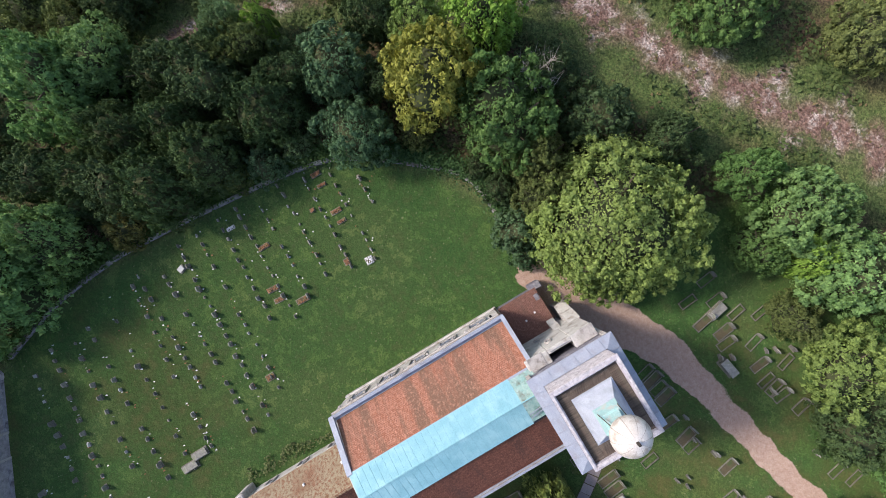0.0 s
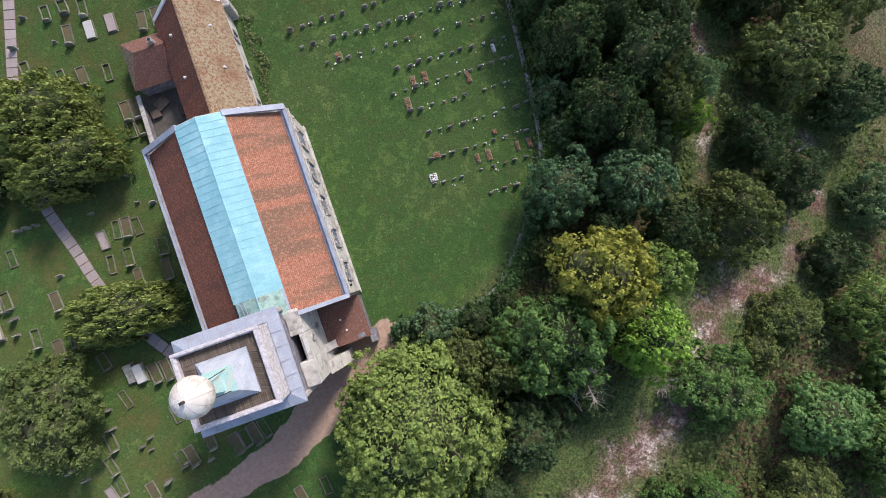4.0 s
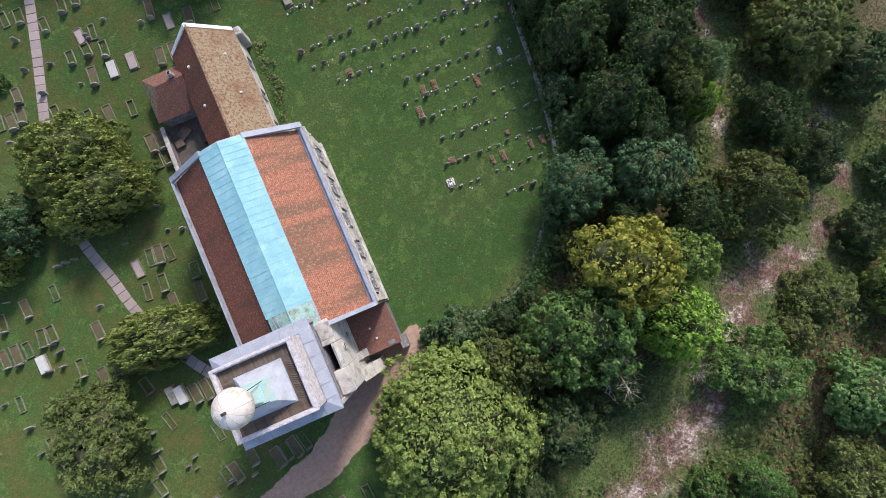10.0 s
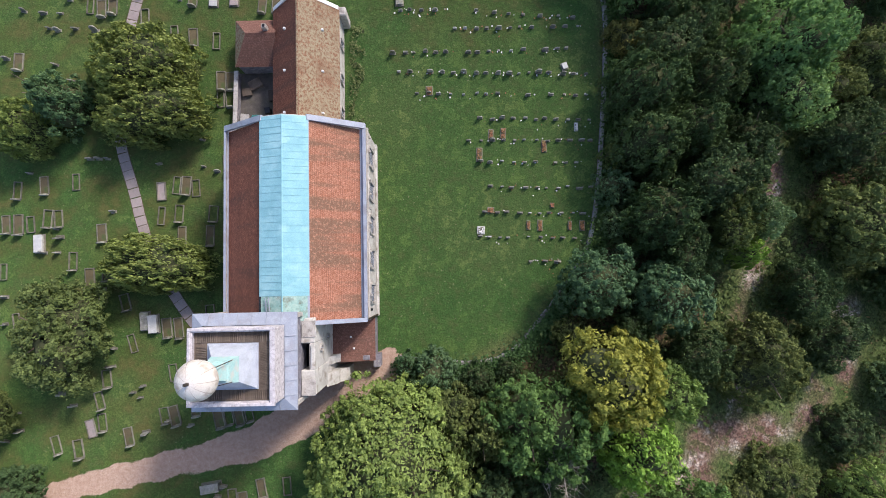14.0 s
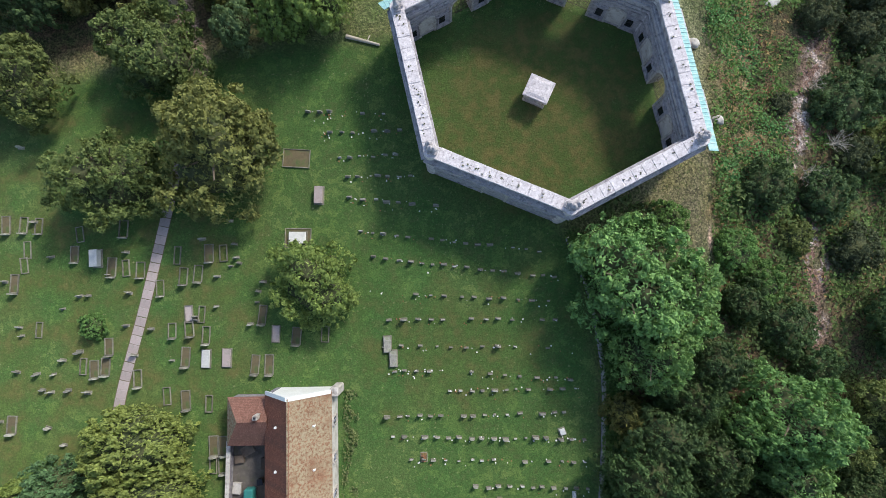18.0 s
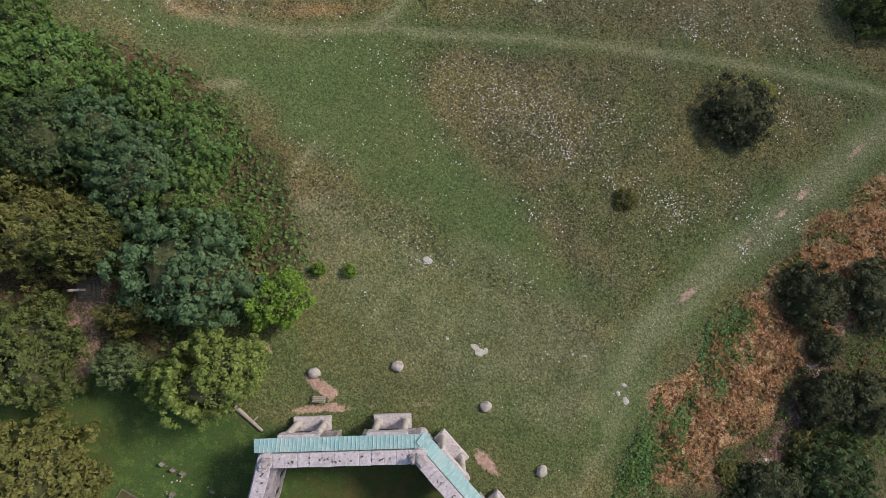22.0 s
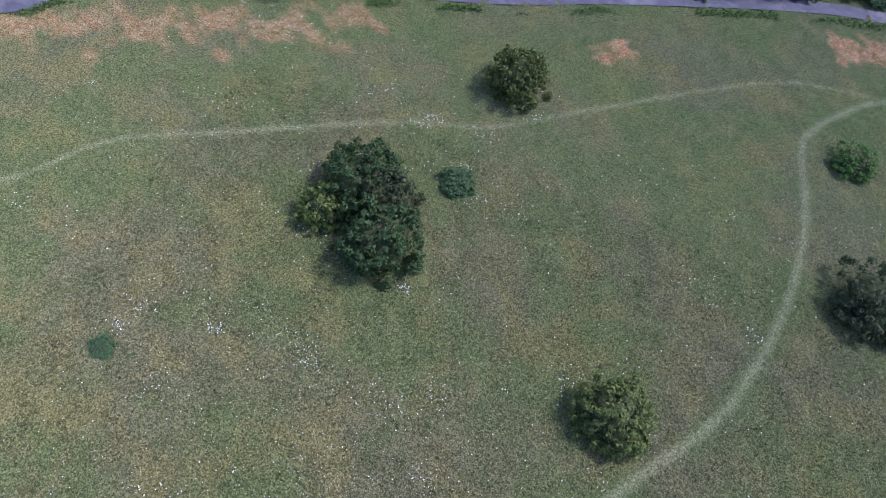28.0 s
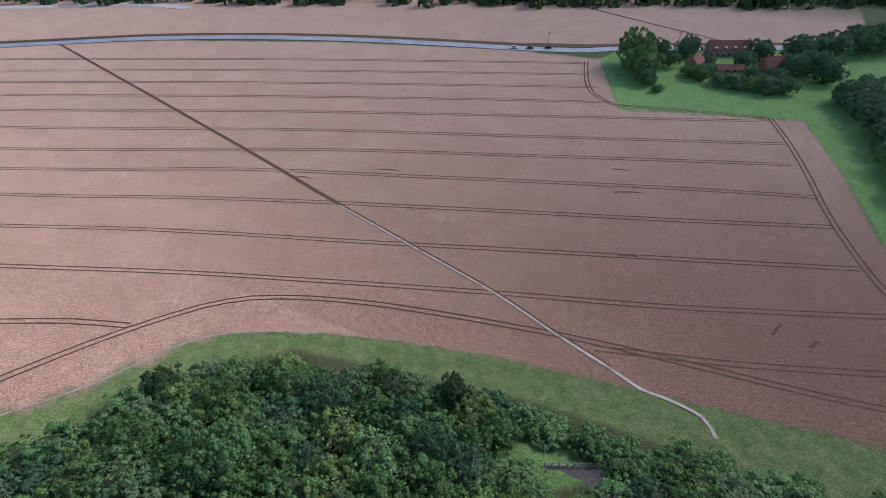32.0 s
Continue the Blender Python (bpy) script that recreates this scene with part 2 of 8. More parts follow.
M_PETAL = plain("flower_petals", (0.74, 0.72, 0.70), (0.80, 0.79, 0.77), 8, 40, 0.8, 0.0)
M_BRICK = plain("red_brick", (0.34, 0.15, 0.10), (0.40, 0.20, 0.13), 1, 8, 0.9, 0.01, (0.45, 0.32, 0.25), 0.4)
M_MAUVE = plain("dull_flint_brick", (0.24, 0.17, 0.17), (0.33, 0.25, 0.24), 0.8, 6, 0.9, 0.01, (0.40, 0.36, 0.35), 0.5)
M_OLDROOF = plain("old_red_roof", (0.17, 0.068, 0.055), (0.24, 0.10, 0.08), 0.8, 6, 0.9, 0.02, (0.14, 0.07, 0.06), 0.5)
M_TEAL = plain("teal_paint", (0.03, 0.16, 0.15), (0.04, 0.20, 0.18), 1.5, 12, 0.5, 0.0)
M_WHITE = plain("white_paint", (0.72, 0.72, 0.72), (0.80, 0.80, 0.80), 1, 9, 0.5, 0.0)
M_CARBLACK = plain("black_car_paint", (0.015, 0.015, 0.018), (0.025, 0.025, 0.03), 1, 9, 0.25, 0.0)
M_FLOWERBED = plain("grave_flowers", (0.26, 0.10, 0.06), (0.34, 0.19, 0.10), 6, 22, 0.9, 0.05, (0.16, 0.16, 0.05), 4)


# ---- mesh helpers ----
def part(name, bm, mat, parent=None, label="", m=None):
    me = bpy.data.meshes.new(name)
    bm.to_mesh(me)
    bm.free()
    me.materials.append(mat)
    ob = new(name, me)
    if parent:
        ob.parent = parent
    if m is not None:
        ob.matrix_basis = m
    if label:
        tagged(ob, label)
    return ob


def raw(name, verts, faces, mat, parent=None, label="", smooth=False):
    me = bpy.data.meshes.new(name)
    me.from_pydata(verts, [], faces)
    me.materials.append(mat)
    if smooth:
        me.shade_smooth()
    ob = new(name, me)
    if parent:
        ob.parent = parent
    if label:
        tagged(ob, label)
    return ob


def box(bm, x0, x1, y0, y1, z0, z1, bevel=0.0, m=None):
    vs = [bm.verts.new((x, y, z)) for z in (z0, z1) for x, y in ((x0, y0), (x1, y0), (x1, y1), (x0, y1))]
    fs = [bm.faces.new([vs[i] for i in f]) for f in ((3, 2, 1, 0), (4, 5, 6, 7), (0, 1, 5, 4), (1, 2, 6, 5), (2, 3, 7, 6), (3, 0, 4, 7))]
    if bevel:
        r = bmesh.ops.bevel(bm, geom=list({e for f in fs for e in f.edges}), offset=bevel, segments=1, affect="EDGES")
        vs = list({v for f in r["faces"] for v in f.verts} | {v for v in vs if v.is_valid})
    if m is not None:
        bmesh.ops.transform(bm, matrix=m, verts=vs)
    return vs


def prism(bm, poly, z0, z1):
    """An upright prism over a polygon that turns to the left."""
    lo, hi = ([bm.verts.new((x, y, z)) for x, y in poly] for z in (z0, z1))
    k = len(poly)
    bm.faces.new(lo[::-1])
    bm.faces.new(hi)
    for i in range(k):
        bm.faces.new((lo[i], lo[(i + 1) % k], hi[(i + 1) % k], hi[i]))


def slab_from(bm, quad, thick):
    """A sheet of that thickness under four corners given in order."""
    a = [Vector(p) for p in quad]
    nrm = (a[1] - a[0]).cross(a[2] - a[0]).normalized()
    hi, lo = [bm.verts.new(p) for p in a], [bm.verts.new(p - nrm * thick) for p in a]
    k = len(a)
    bm.faces.new(hi)
    bm.faces.new(lo[::-1])
    for i in range(k):
        bm.faces.new((lo[i], lo[(i + 1) % k], hi[(i + 1) % k], hi[i]))


def one_box(name, x0, x1, y0, y1, z0, z1, mat, parent=None, bevel=0.0, label=""):
    bm = bmesh.new()
    box(bm, x0, x1, y0, y1, z0, z1, bevel)
    return part(name, bm, mat, parent, label)


def one_slab(name, quad, thick, mat, parent=None, label=""):
    bm = bmesh.new()
    slab_from(bm, quad, thick)
    return part(name, bm, mat, parent, label)


def empty(name, m, label, category, group=""):
    e = new(name)
    e.empty_display_size = 0.3
    e.matrix_basis = m
    return tagged(e, label, category, group)


def twin(ob, m, name=None):
    """The same mesh again at another pose under the same parent."""
    o = new(name or ob.name.split(".")[0], ob.data)
    o.parent = ob.parent
    o.matrix_basis = m
    for key in ("label",):
        if key in ob:
            o[key] = ob[key]
    return o


# ---- ground ----
PROFILE_Y = (-400, -40, 70, 86, 100, 110, 123, 152, 166, 206, 241, 270, 296, 326, 362, 459, 537, 700, 1200)
PROFILE_Z = (3.2, 3.2, 3.2, 2.5, -0.4, -2.0, -4.8, -10.2, -13.6, -22.6, -31, -37, -42.5, -46.8, -48.6, -50.5, -52, -54, -58)
_y = np.arange(-3000, 4000, 1.0)
_k = np.exp(-0.5 * (np.arange(-20, 21) / 7.0) ** 2)
_z = np.convolve(np.pad(np.interp(_y, PROFILE_Y, PROFILE_Z), 20, "edge"), _k / _k.sum(), "valid")


def height(x, y):
    side, w = np.clip((np.asarray(x, float) - 20) / 20, 0, 4), np.clip((130 - np.asarray(y, float)) / 50, 0, 1)
    return np.interp(y, _y, _z) - side * 4.0 * w


def hz(x, y):
    return float(height(x, y))


def dist(X, Y, line):
    """How far points lie from a line of corners."""
    best = np.full(X.shape, 1e9)
    for (ax, ay), (bx, by) in zip(line, line[1:]):
        dx, dy = bx - ax, by - ay
        s = np.clip(((X - ax) * dx + (Y - ay) * dy) / (dx * dx + dy * dy), 0, 1)
        best = np.minimum(best, np.hypot(X - ax - s * dx, Y - ay - s * dy))
    return best


def inside(X, Y, poly):
    """Signed distance: positive inside."""
    c = np.zeros(X.shape, bool)
    for (ax, ay), (bx, by) in zip(poly, poly[1:] + poly[:1]):
        cross = (ay > Y) != (by > Y)
        with np.errstate(divide="ignore", invalid="ignore"):
            c ^= cross & (X < (bx - ax) * (Y - ay) / ((by - ay) or 1e-9) + ax)
    return np.where(c, 1, -1) * dist(X, Y, poly + poly[:1])


def soft(d, edge):
    return np.clip(d / edge + 0.5, 0, 1)


def curve(pts, step=1.0):
    """A smooth line through corners."""
    out = []
    for i in range(len(pts) - 1):
        p0, p1, p2, p3 = (Vector((*pts[min(max(j, 0), len(pts) - 1)], 0)) for j in (i - 1, i, i + 1, i + 2))
        k = max(2, int((p2 - p1).length / step))
        for s in range(k):
            t = s / k
            q = 0.5 * (2 * p1 + (p2 - p0) * t + (2 * p0 - 5 * p1 + 4 * p2 - p3) * t * t + (3 * p1 - p0 - 3 * p2 + p3) * t ** 3)
            out.append((q.x, q.y))
    return out + [tuple(pts[-1])]


def axis(lo, hi, step, far, grow):
    a = list(np.arange(lo, hi + step / 2, step))
    d, v = step, hi
    while v < far:
        d *= grow
        v += d
        a.append(v)
    d, v = step, lo
    while v > -far:
        d *= grow
        v -= d
        a.insert(0, v)
    return np.array(a)


# the ways worn into the grass, as plan lines
WAY_RIDGE = [(-69, 117), (-60, 116), (-52, 115.5), (-45, 114.3)]
WAY_NORTH = [(-24, 123), (-22, 127), (-19.5, 135), (-12.8, 146), (-5.2, 156.8), (2, 168), (9.1, 178), (14.3, 191.6), (16.8, 205), (17.2, 220), (14.6, 236), (17, 243), (21, 248.5), (28, 256), (45, 266)]
WAY_EAST = [(-45, 114.3), (-33, 118), (-22, 124.5), (-16.8, 126.3), (-3.3, 132.8), (11, 138.5), (26, 144), (41, 148.5), (48, 150)]
WAY_DOWN = [(25.2, 92), (24.4, 101), (26.9, 108), (32, 118.7), (36.2, 127), (40.2, 135), (47.2, 148), (60, 172)]
WAY_GREEN = [(-63, 108), (-54.6, 111.5), (-41, 112), (-30.7, 110.4), (-14.8, 107.3), (-1.9, 104.6), (13.5, 104), (23, 104)]
WAY_SPUR = [(-25.5, 91), (-23.4, 98), (-21.8, 106)]
WAY_WOOD = [(-52, 92.7), (-45.7, 97.1), (-42.2, 101), (-38.9, 105.7), (-34, 109)]
WAY_MAUS = [(33, 37), (30.5, 43), (28.4, 49), (27.8, 57), (28, 66), (27, 76), (24.5, 82), (26, 92)]
WAY_SLOPE = [(-110, 156), (-101.6, 168), (-94.5, 179), (-78, 190), (-54.6, 205), (-39.5, 212), (-24.4, 225), (-5.6, 241), (10, 252), (28, 257)]
WAY_GATE = [(-18, 82.4), (-14.5, 82.0), (-11.9, 81.8), (-9.4, 81.1), (-5.8, 81.2)]
WAY_WEAR = [(-9, 77.4), (-2, 81.2), (4.0, 84.5), (6.2, 84.8), (13, 82), (19, 79.4), (22.8, 76.8)]
DRIVE = [(-70, -27.5), (-58, -23.6), (-48.2, -20.4), (-39.4, -17.7), (-30.4, -15.6), (-24.2, -13.8), (-20.2, -11.6), (-17, -9.2), (-13.5, -7.2), (-9.3, -5.2)]
CHALK_SCAR = [(46, 2), (45.6, -4), (42.4, -9.4), (37, -13.2), (30, -13.4), (26, -15.4), (21, -20.6), (16, -24.6), (10.4, -27.4), (3.8, -30.8), (-2.2, -35), (-10.7, -41.1), (-17, -46)]
SCAR_PATH = [(48, 118), (46.5, 101), (45.6, 87), (43, 72), (40, 62), (42, 48), (42, 38), (39, 30), (36.4, 22), (36.1, 14.8), (33.8, 7.9), (31.2, 1.9), (30.5, -6), (29.5, -13)]
RIDE = [(-9, -30.5), (-3, -27.6), (0.6, -26), (7.2, -23), (15.3, -19.9), (19.4, -16.4), (22.6, -11.5)]
FOOTPATH = [(-22, 293), (-25, 298), (-33, 300), (-39, 300.4), (-47, 304), (-63, 310.4), (-85, 320), (-118, 330.4), (-153, 341), (-208, 358.6), (-281, 380.5), (-425, 423)]
BELT_EDGE = [(-170, 190), (-160, 212), (-153, 227), (-147, 240), (-144, 251), (-141, 261), (-134, 270), (-117, 280), (-98, 287.5), (-77, 293.5), (-56, 297.5), (-39, 300.3), (-18, 303), (11, 308), (32, 313), (70, 326)]
FIELD = BELT_EDGE + [(60, 345), (31, 368), (21, 400), (14, 440), (1, 492), (-79, 470), (-104, 537), (-160, 531), (-265, 500), (-372, 456), (-470, 395), (-640, 290), (-420, 120)]
FIELD_FAR = [(-700, 300), (-470, 410), (-372, 468), (-265, 512), (-133, 548), (-99, 566), (-40, 590), (25, 622), (60, 720), (-150, 660), (-360, 580), (-570, 490), (-800, 380)]
LAWN = [(-75, -60), (-10, -32), (-9, -7), (0, -5), (6, -1.5), (12, 6), (14.6, 14), (15, 36), (12, 50), (9.5, 53), (-9, 75), (-22, 74), (-36, 72), (-60, 68), (-90, 60)]
PASTURE = [(-104, 537), (-79, 470), (1, 492), (14, 440), (22, 398), (32, 370), (62, 345), (160, 370), (220, 560), (110, 640), (30, 612), (-98, 556)]

gx, gy = axis(-135, 62, 0.68, 2400, 1.16), axis(-52, 306, 0.68, 2400, 1.16)
gx = np.concatenate([gx[gx < -520], np.arange(-520, -137, 4.0), gx[(gx > -136) & (gx < 62.5)], np.arange(64, 125, 2.5), gx[gx > 127]])
gy = np.concatenate([gy[gy < 306.5], np.arange(308, 660, 2.6), gy[gy > 664]])
X, Y = np.meshgrid(gx, gy)
Z = height(X, Y)


def waves(X, Y, size, seed):
    """Soft unevenness from a few crossing waves."""
    r, out = np.random.default_rng(seed), 0 * X
    for _ in range(9):
        a, p = r.uniform(0, math.tau), r.uniform(0, math.tau)
        w = math.tau / (size * r.uniform(0.6, 1.7))
        out += np.sin((X * math.cos(a) + Y * math.sin(a)) * w + p)
    return out / 9 ** 0.5


bare = np.zeros(X.shape)
for line, wide in ((WAY_MAUS[:5], 0.4), (WAY_GATE, 0.45), (WAY_WEAR, 0.45), (WAY_DOWN[2:], 0.3)):
    bare = np.maximum(bare, soft(wide - dist(X, Y, curve(line)) + 0.25 * waves(X, Y, 4, 11), 1.2) * (0.6 + 0.3 * waves(X, Y, 9, 4).clip(-1, 1)))
gravel = np.maximum(soft(np.interp(X, (-60, -40, -30, -24, -16, -9), (1.15, 1.3, 1.45, 2.0, 2.4, 1.5)) - dist(X, Y, curve(DRIVE)) + 0.15 * waves(X, Y, 3, 12), 0.5),
                    soft(inside(X, Y, [(-21, -14), (-12, -11), (-8.5, -6.5), (-11, -4.4), (-17, -5.0), (-20.5, -7)]), 1.0))
gravel = np.maximum(gravel, soft(inside(X, Y, [(-38, 73), (-31.5, 67), (-30.5, 72), (-34, 82), (-38, 81)]), 2.0) * 0.5)
trod = np.zeros(X.shape)
for line, wide, full in ((WAY_RIDGE, 0.5, 0.95), (WAY_NORTH, 0.6, 0.85), (WAY_EAST, 0.55, 0.7), (WAY_SLOPE, 0.3, 0.8), (WAY_SPUR, 0.4, 0.9), (WAY_WOOD, 0.5, 0.9), (WAY_MAUS[4:], 0.5, 0.5)):
    trod = np.maximum(trod, full * soft(wide - dist(X, Y, curve(line)) + 0.12 * waves(X, Y, 5, 5), 1.0))
trod = np.maximum(trod, 0.6 * soft(np.interp(Y, (96, 106, 150), (0.9, 2.2, 1.6)) - dist(X, Y, curve(WAY_DOWN)) + 0.3 * waves(X, Y, 7, 5), 1.6))
trod = np.maximum(trod, (0.34 + 0.14 * waves(X, Y, 5, 41)).clip(0, 0.6) * soft(1 - np.hypot((X - 4) / 25, (Y - 96) / 8) + 0.15 * waves(X, Y, 6, 42), 0.4))
FAN = [(-61.7, 108.8), (-56.9, 111.2), (-49.6, 112.6), (-41.6, 115.4), (-34.5, 118.4), (-23.8, 123.9), (-18.7, 123.7), (-15.4, 120.4), (-9.9, 115.9), (-2.3, 113.3), (4.8, 111.5), (10.4, 107.6), (14.6, 103.2), (20, 101), (10.4, 101.6), (2, 103.6), (-4.9, 105.4), (-13.6, 104.6), (-22, 105.8), (-30.9, 107.6), (-39.5, 109), (-47.8, 109.4), (-56.1, 109.6)]
green = 0.4 * soft(17 - np.hypot((X - 6) / 1.3, Y - 84) + 2 * waves(X, Y, 9, 8), 8)
for line, wide in ((WAY_GREEN, 1.8), (WAY_DOWN, 3.9), (WAY_NORTH, 1.5), (WAY_EAST, 1.7)):
    green = np.maximum(green, soft(wide - dist(X, Y, curve(line)) + 0.9 * waves(X, Y, 12, 6), 4.0))
green = np.maximum(green, soft(inside(X, Y, FAN) + 1.0 * waves(X, Y, 7, 6), 3.6))
green = np.maximum(green, np.interp(Y, (158, 180, 205, 222, 300), (0, 0.15, 0.2, 0.45, 0.5)) * (0.8 + 0.25 * waves(X, Y, 11, 39)).clip(0, 1))
green = np.maximum(green, soft(7.0 - np.minimum(dist(X, Y, curve(CHALK_SCAR, 3)), dist(X, Y, curve(SCAR_PATH, 3)) + 2.5) + 1.5 * waves(X, Y, 8, 30), 3) * soft(30 - Y, 10))
chalk = soft(np.interp(Y, (-14, 30, 45, 60, 80, 110, 130), (0.7, 0.8, 1.3, 1.3, 1.9, 1.6, 0.4)) - dist(X, Y, curve(SCAR_PATH, 3)) + 0.6 * waves(X, Y, 7, 7), 1.8)
chalk = np.maximum(chalk, soft(np.interp(X, (-15, 8, 22, 46), (2.3, 1.9, 2.3, 0.8)) - dist(X, Y, curve(CHALK_SCAR, 3)) + 1.2 * waves(X, Y, 5, 7), 2.6))
green = np.maximum(green, soft(1.9 - dist(X, Y, curve(RIDE)) + 0.4 * waves(X, Y, 6, 15), 1.6))
field = soft(inside(X, Y, FIELD) + 0.3 * waves(X, Y, 3, 9), 1.2)
field = np.maximum(field, soft(inside(X, Y, FIELD_FAR), 3))
lawn = np.maximum(soft(inside(X, Y, LAWN), 2.5), soft(inside(X, Y, [(5.2, 82), (-8.5, 74.5), (-4.7, 59), (10, 53), (23.7, 60), (20, 76)]), 1.0))
wood = soft(np.maximum(inside(X, Y, [(15.5, 47), (15.3, 36), (15.3, 8), (11, 1), (5, -5), (-8, -8), (-14, -32), (-80, -70), (-90, -240), (160, -240), (160, 60), (62, 130), (37, 96), (33, 60), (30, 47)]) * 1.0,
                      inside(X, Y, [(-22, 78), (-16, 92), (-24, 103), (-42, 108), (-64, 104), (-110, 100), (-110, 66), (-36, 74)])), 2.0)
wood = np.maximum(wood, soft(inside(X, Y, [(-140, 206), (-128, 208), (-104, 222), (-72, 239), (-27, 262), (9, 281), (60, 298), (28, 296), (-14, 290), (-72, 284), (-118, 276), (-138, 256)]), 2))
wood = wood * np.where(Y < 150, soft(59 - X + 4 * waves(X, Y, 14, 33), 16) * soft(X + 70 + 4 * waves(X, Y, 14, 34), 14) * soft(Y + 56 + 4 * waves(X, Y, 14, 35), 14), 1)
lawn = np.maximum(lawn, 0.12 * soft(15 - np.hypot((X - 3) / 1.75, Y - 90) + 1.5 * waves(X, Y, 8, 38), 5))
lawn = lawn * soft(X + 64 + 3 * waves(X, Y, 12, 36), 12) * soft(Y + 46 + 3 * waves(X, Y, 12, 37), 12)
pasture = np.maximum(soft(inside(X, Y, PASTURE), 2.0), 0.7 * soft(1 - np.hypot((X + 55) / 11, (Y - 267.5 - 0.4 * (X + 53)) / 6), 0.3))
meadow = np.clip(1 - lawn - wood - field, 0, 1) * soft(312 - Y, 4)
dry = np.clip(0.6 * soft(3.2 - dist(X, Y, [(-134, 188), (-103, 206), (-88, 213), (-74, 224)]) + 3.4 * waves(X, Y, 7, 21), 4), 0, 1)
dry = np.maximum(dry, soft(2.4 - dist(X, Y, [(-26, 241), (-24, 243)]) + waves(X, Y, 5, 22), 2))
dry = np.maximum(dry, soft(3.5 - dist(X, Y, [(20, 268), (40, 276)]) + 1.5 * waves(X, Y, 5, 23), 2))
RUST = [(30, 97), (33.6, 107.5), (36.5, 115.4), (39.9, 123.7), (43.6, 129.5), (50, 140.2), (61, 158), (68, 150), (58, 130), (52, 121), (48.5, 112), (43, 100), (38, 90), (33, 88)]
dry = np.maximum(dry, soft(inside(X, Y, RUST) + 1.5 * waves(X, Y, 5, 24), 2.0))
dry = np.maximum(dry, 0.45 * soft(0.7 - dist(X, Y, [(-48, 113), (-37, 119), (-24, 126.5)]) + 0.8 * waves(X, Y, 5, 25), 2))
dry = np.maximum(dry, 0.4 * soft(2.0 - dist(X, Y, [(30, 50), (33, 64), (34, 84)]) + 1.8 * waves(X, Y, 5, 26), 2))
# mausoleum floor: olive patches, with the walls' shade darkened into the lawn colour
tired_shade = np.maximum(soft(12.5 - np.hypot(X - 8.5, (Y - 66.5) * 1.1) + 1.6 * waves(X, Y, 6, 27), 7), 0.5 * soft(6 - np.hypot((X + 2) * 0.6, Y - 38) + 3 * waves(X, Y, 5, 28), 5))
# west graves: duller grass and the trees' shade, both put into the colour
tired_shade = np.maximum(tired_shade, 0.75 * soft(-25 - X, 4) * soft(66 - Y, 4) * np.clip(0.55 + 0.6 * waves(X, Y, 5, 29), 0, 1))
# in the field the mask rises towards higher x and lower y
tired_shade = np.where(Y > 285, np.clip((X + 190) / 190, 0, 1) * np.clip((470 - Y) / 130, 0, 1), tired_shade)
margin = soft(inside(X, Y, BELT_EDGE + [(70, 292), (10, 288), (-60, 284), (-118, 272), (-136, 244), (-142, 206)]), 2)
lift = 0.10 * waves(X, Y, 6, 31) * (1 - lawn) * (1 - field)
Z = Z + lift
verts = np.stack([X, Y, Z], -1).reshape(-1, 3)
ny_, nx_ = X.shape
idx = np.arange(ny_ * nx_).reshape(ny_, nx_)
quads = np.stack([idx[:-1, :-1], idx[:-1, 1:], idx[1:, 1:], idx[1:, :-1]], -1).reshape(-1, 4)
me = bpy.data.meshes.new("ground")
me.vertices.add(len(verts))
me.vertices.foreach_set("co", verts.ravel())
me.loops.add(quads.size)
me.loops.foreach_set("vertex_index", quads.ravel())
me.polygons.add(len(quads))
me.polygons.foreach_set("loop_start", np.arange(0, quads.size, 4))
me.update()
for name, chans in (("cover", (np.maximum(bare, gravel), trod, green, chalk)), ("kind", (field, lawn, wood, dry)), ("more", (pasture, margin, gravel, tired_shade))):
    at = me.attributes.new(name, "FLOAT_COLOR", "POINT")
    at.data.foreach_set("color", np.stack(chans, -1).reshape(-1).astype(np.float32))
me.shade_smooth()


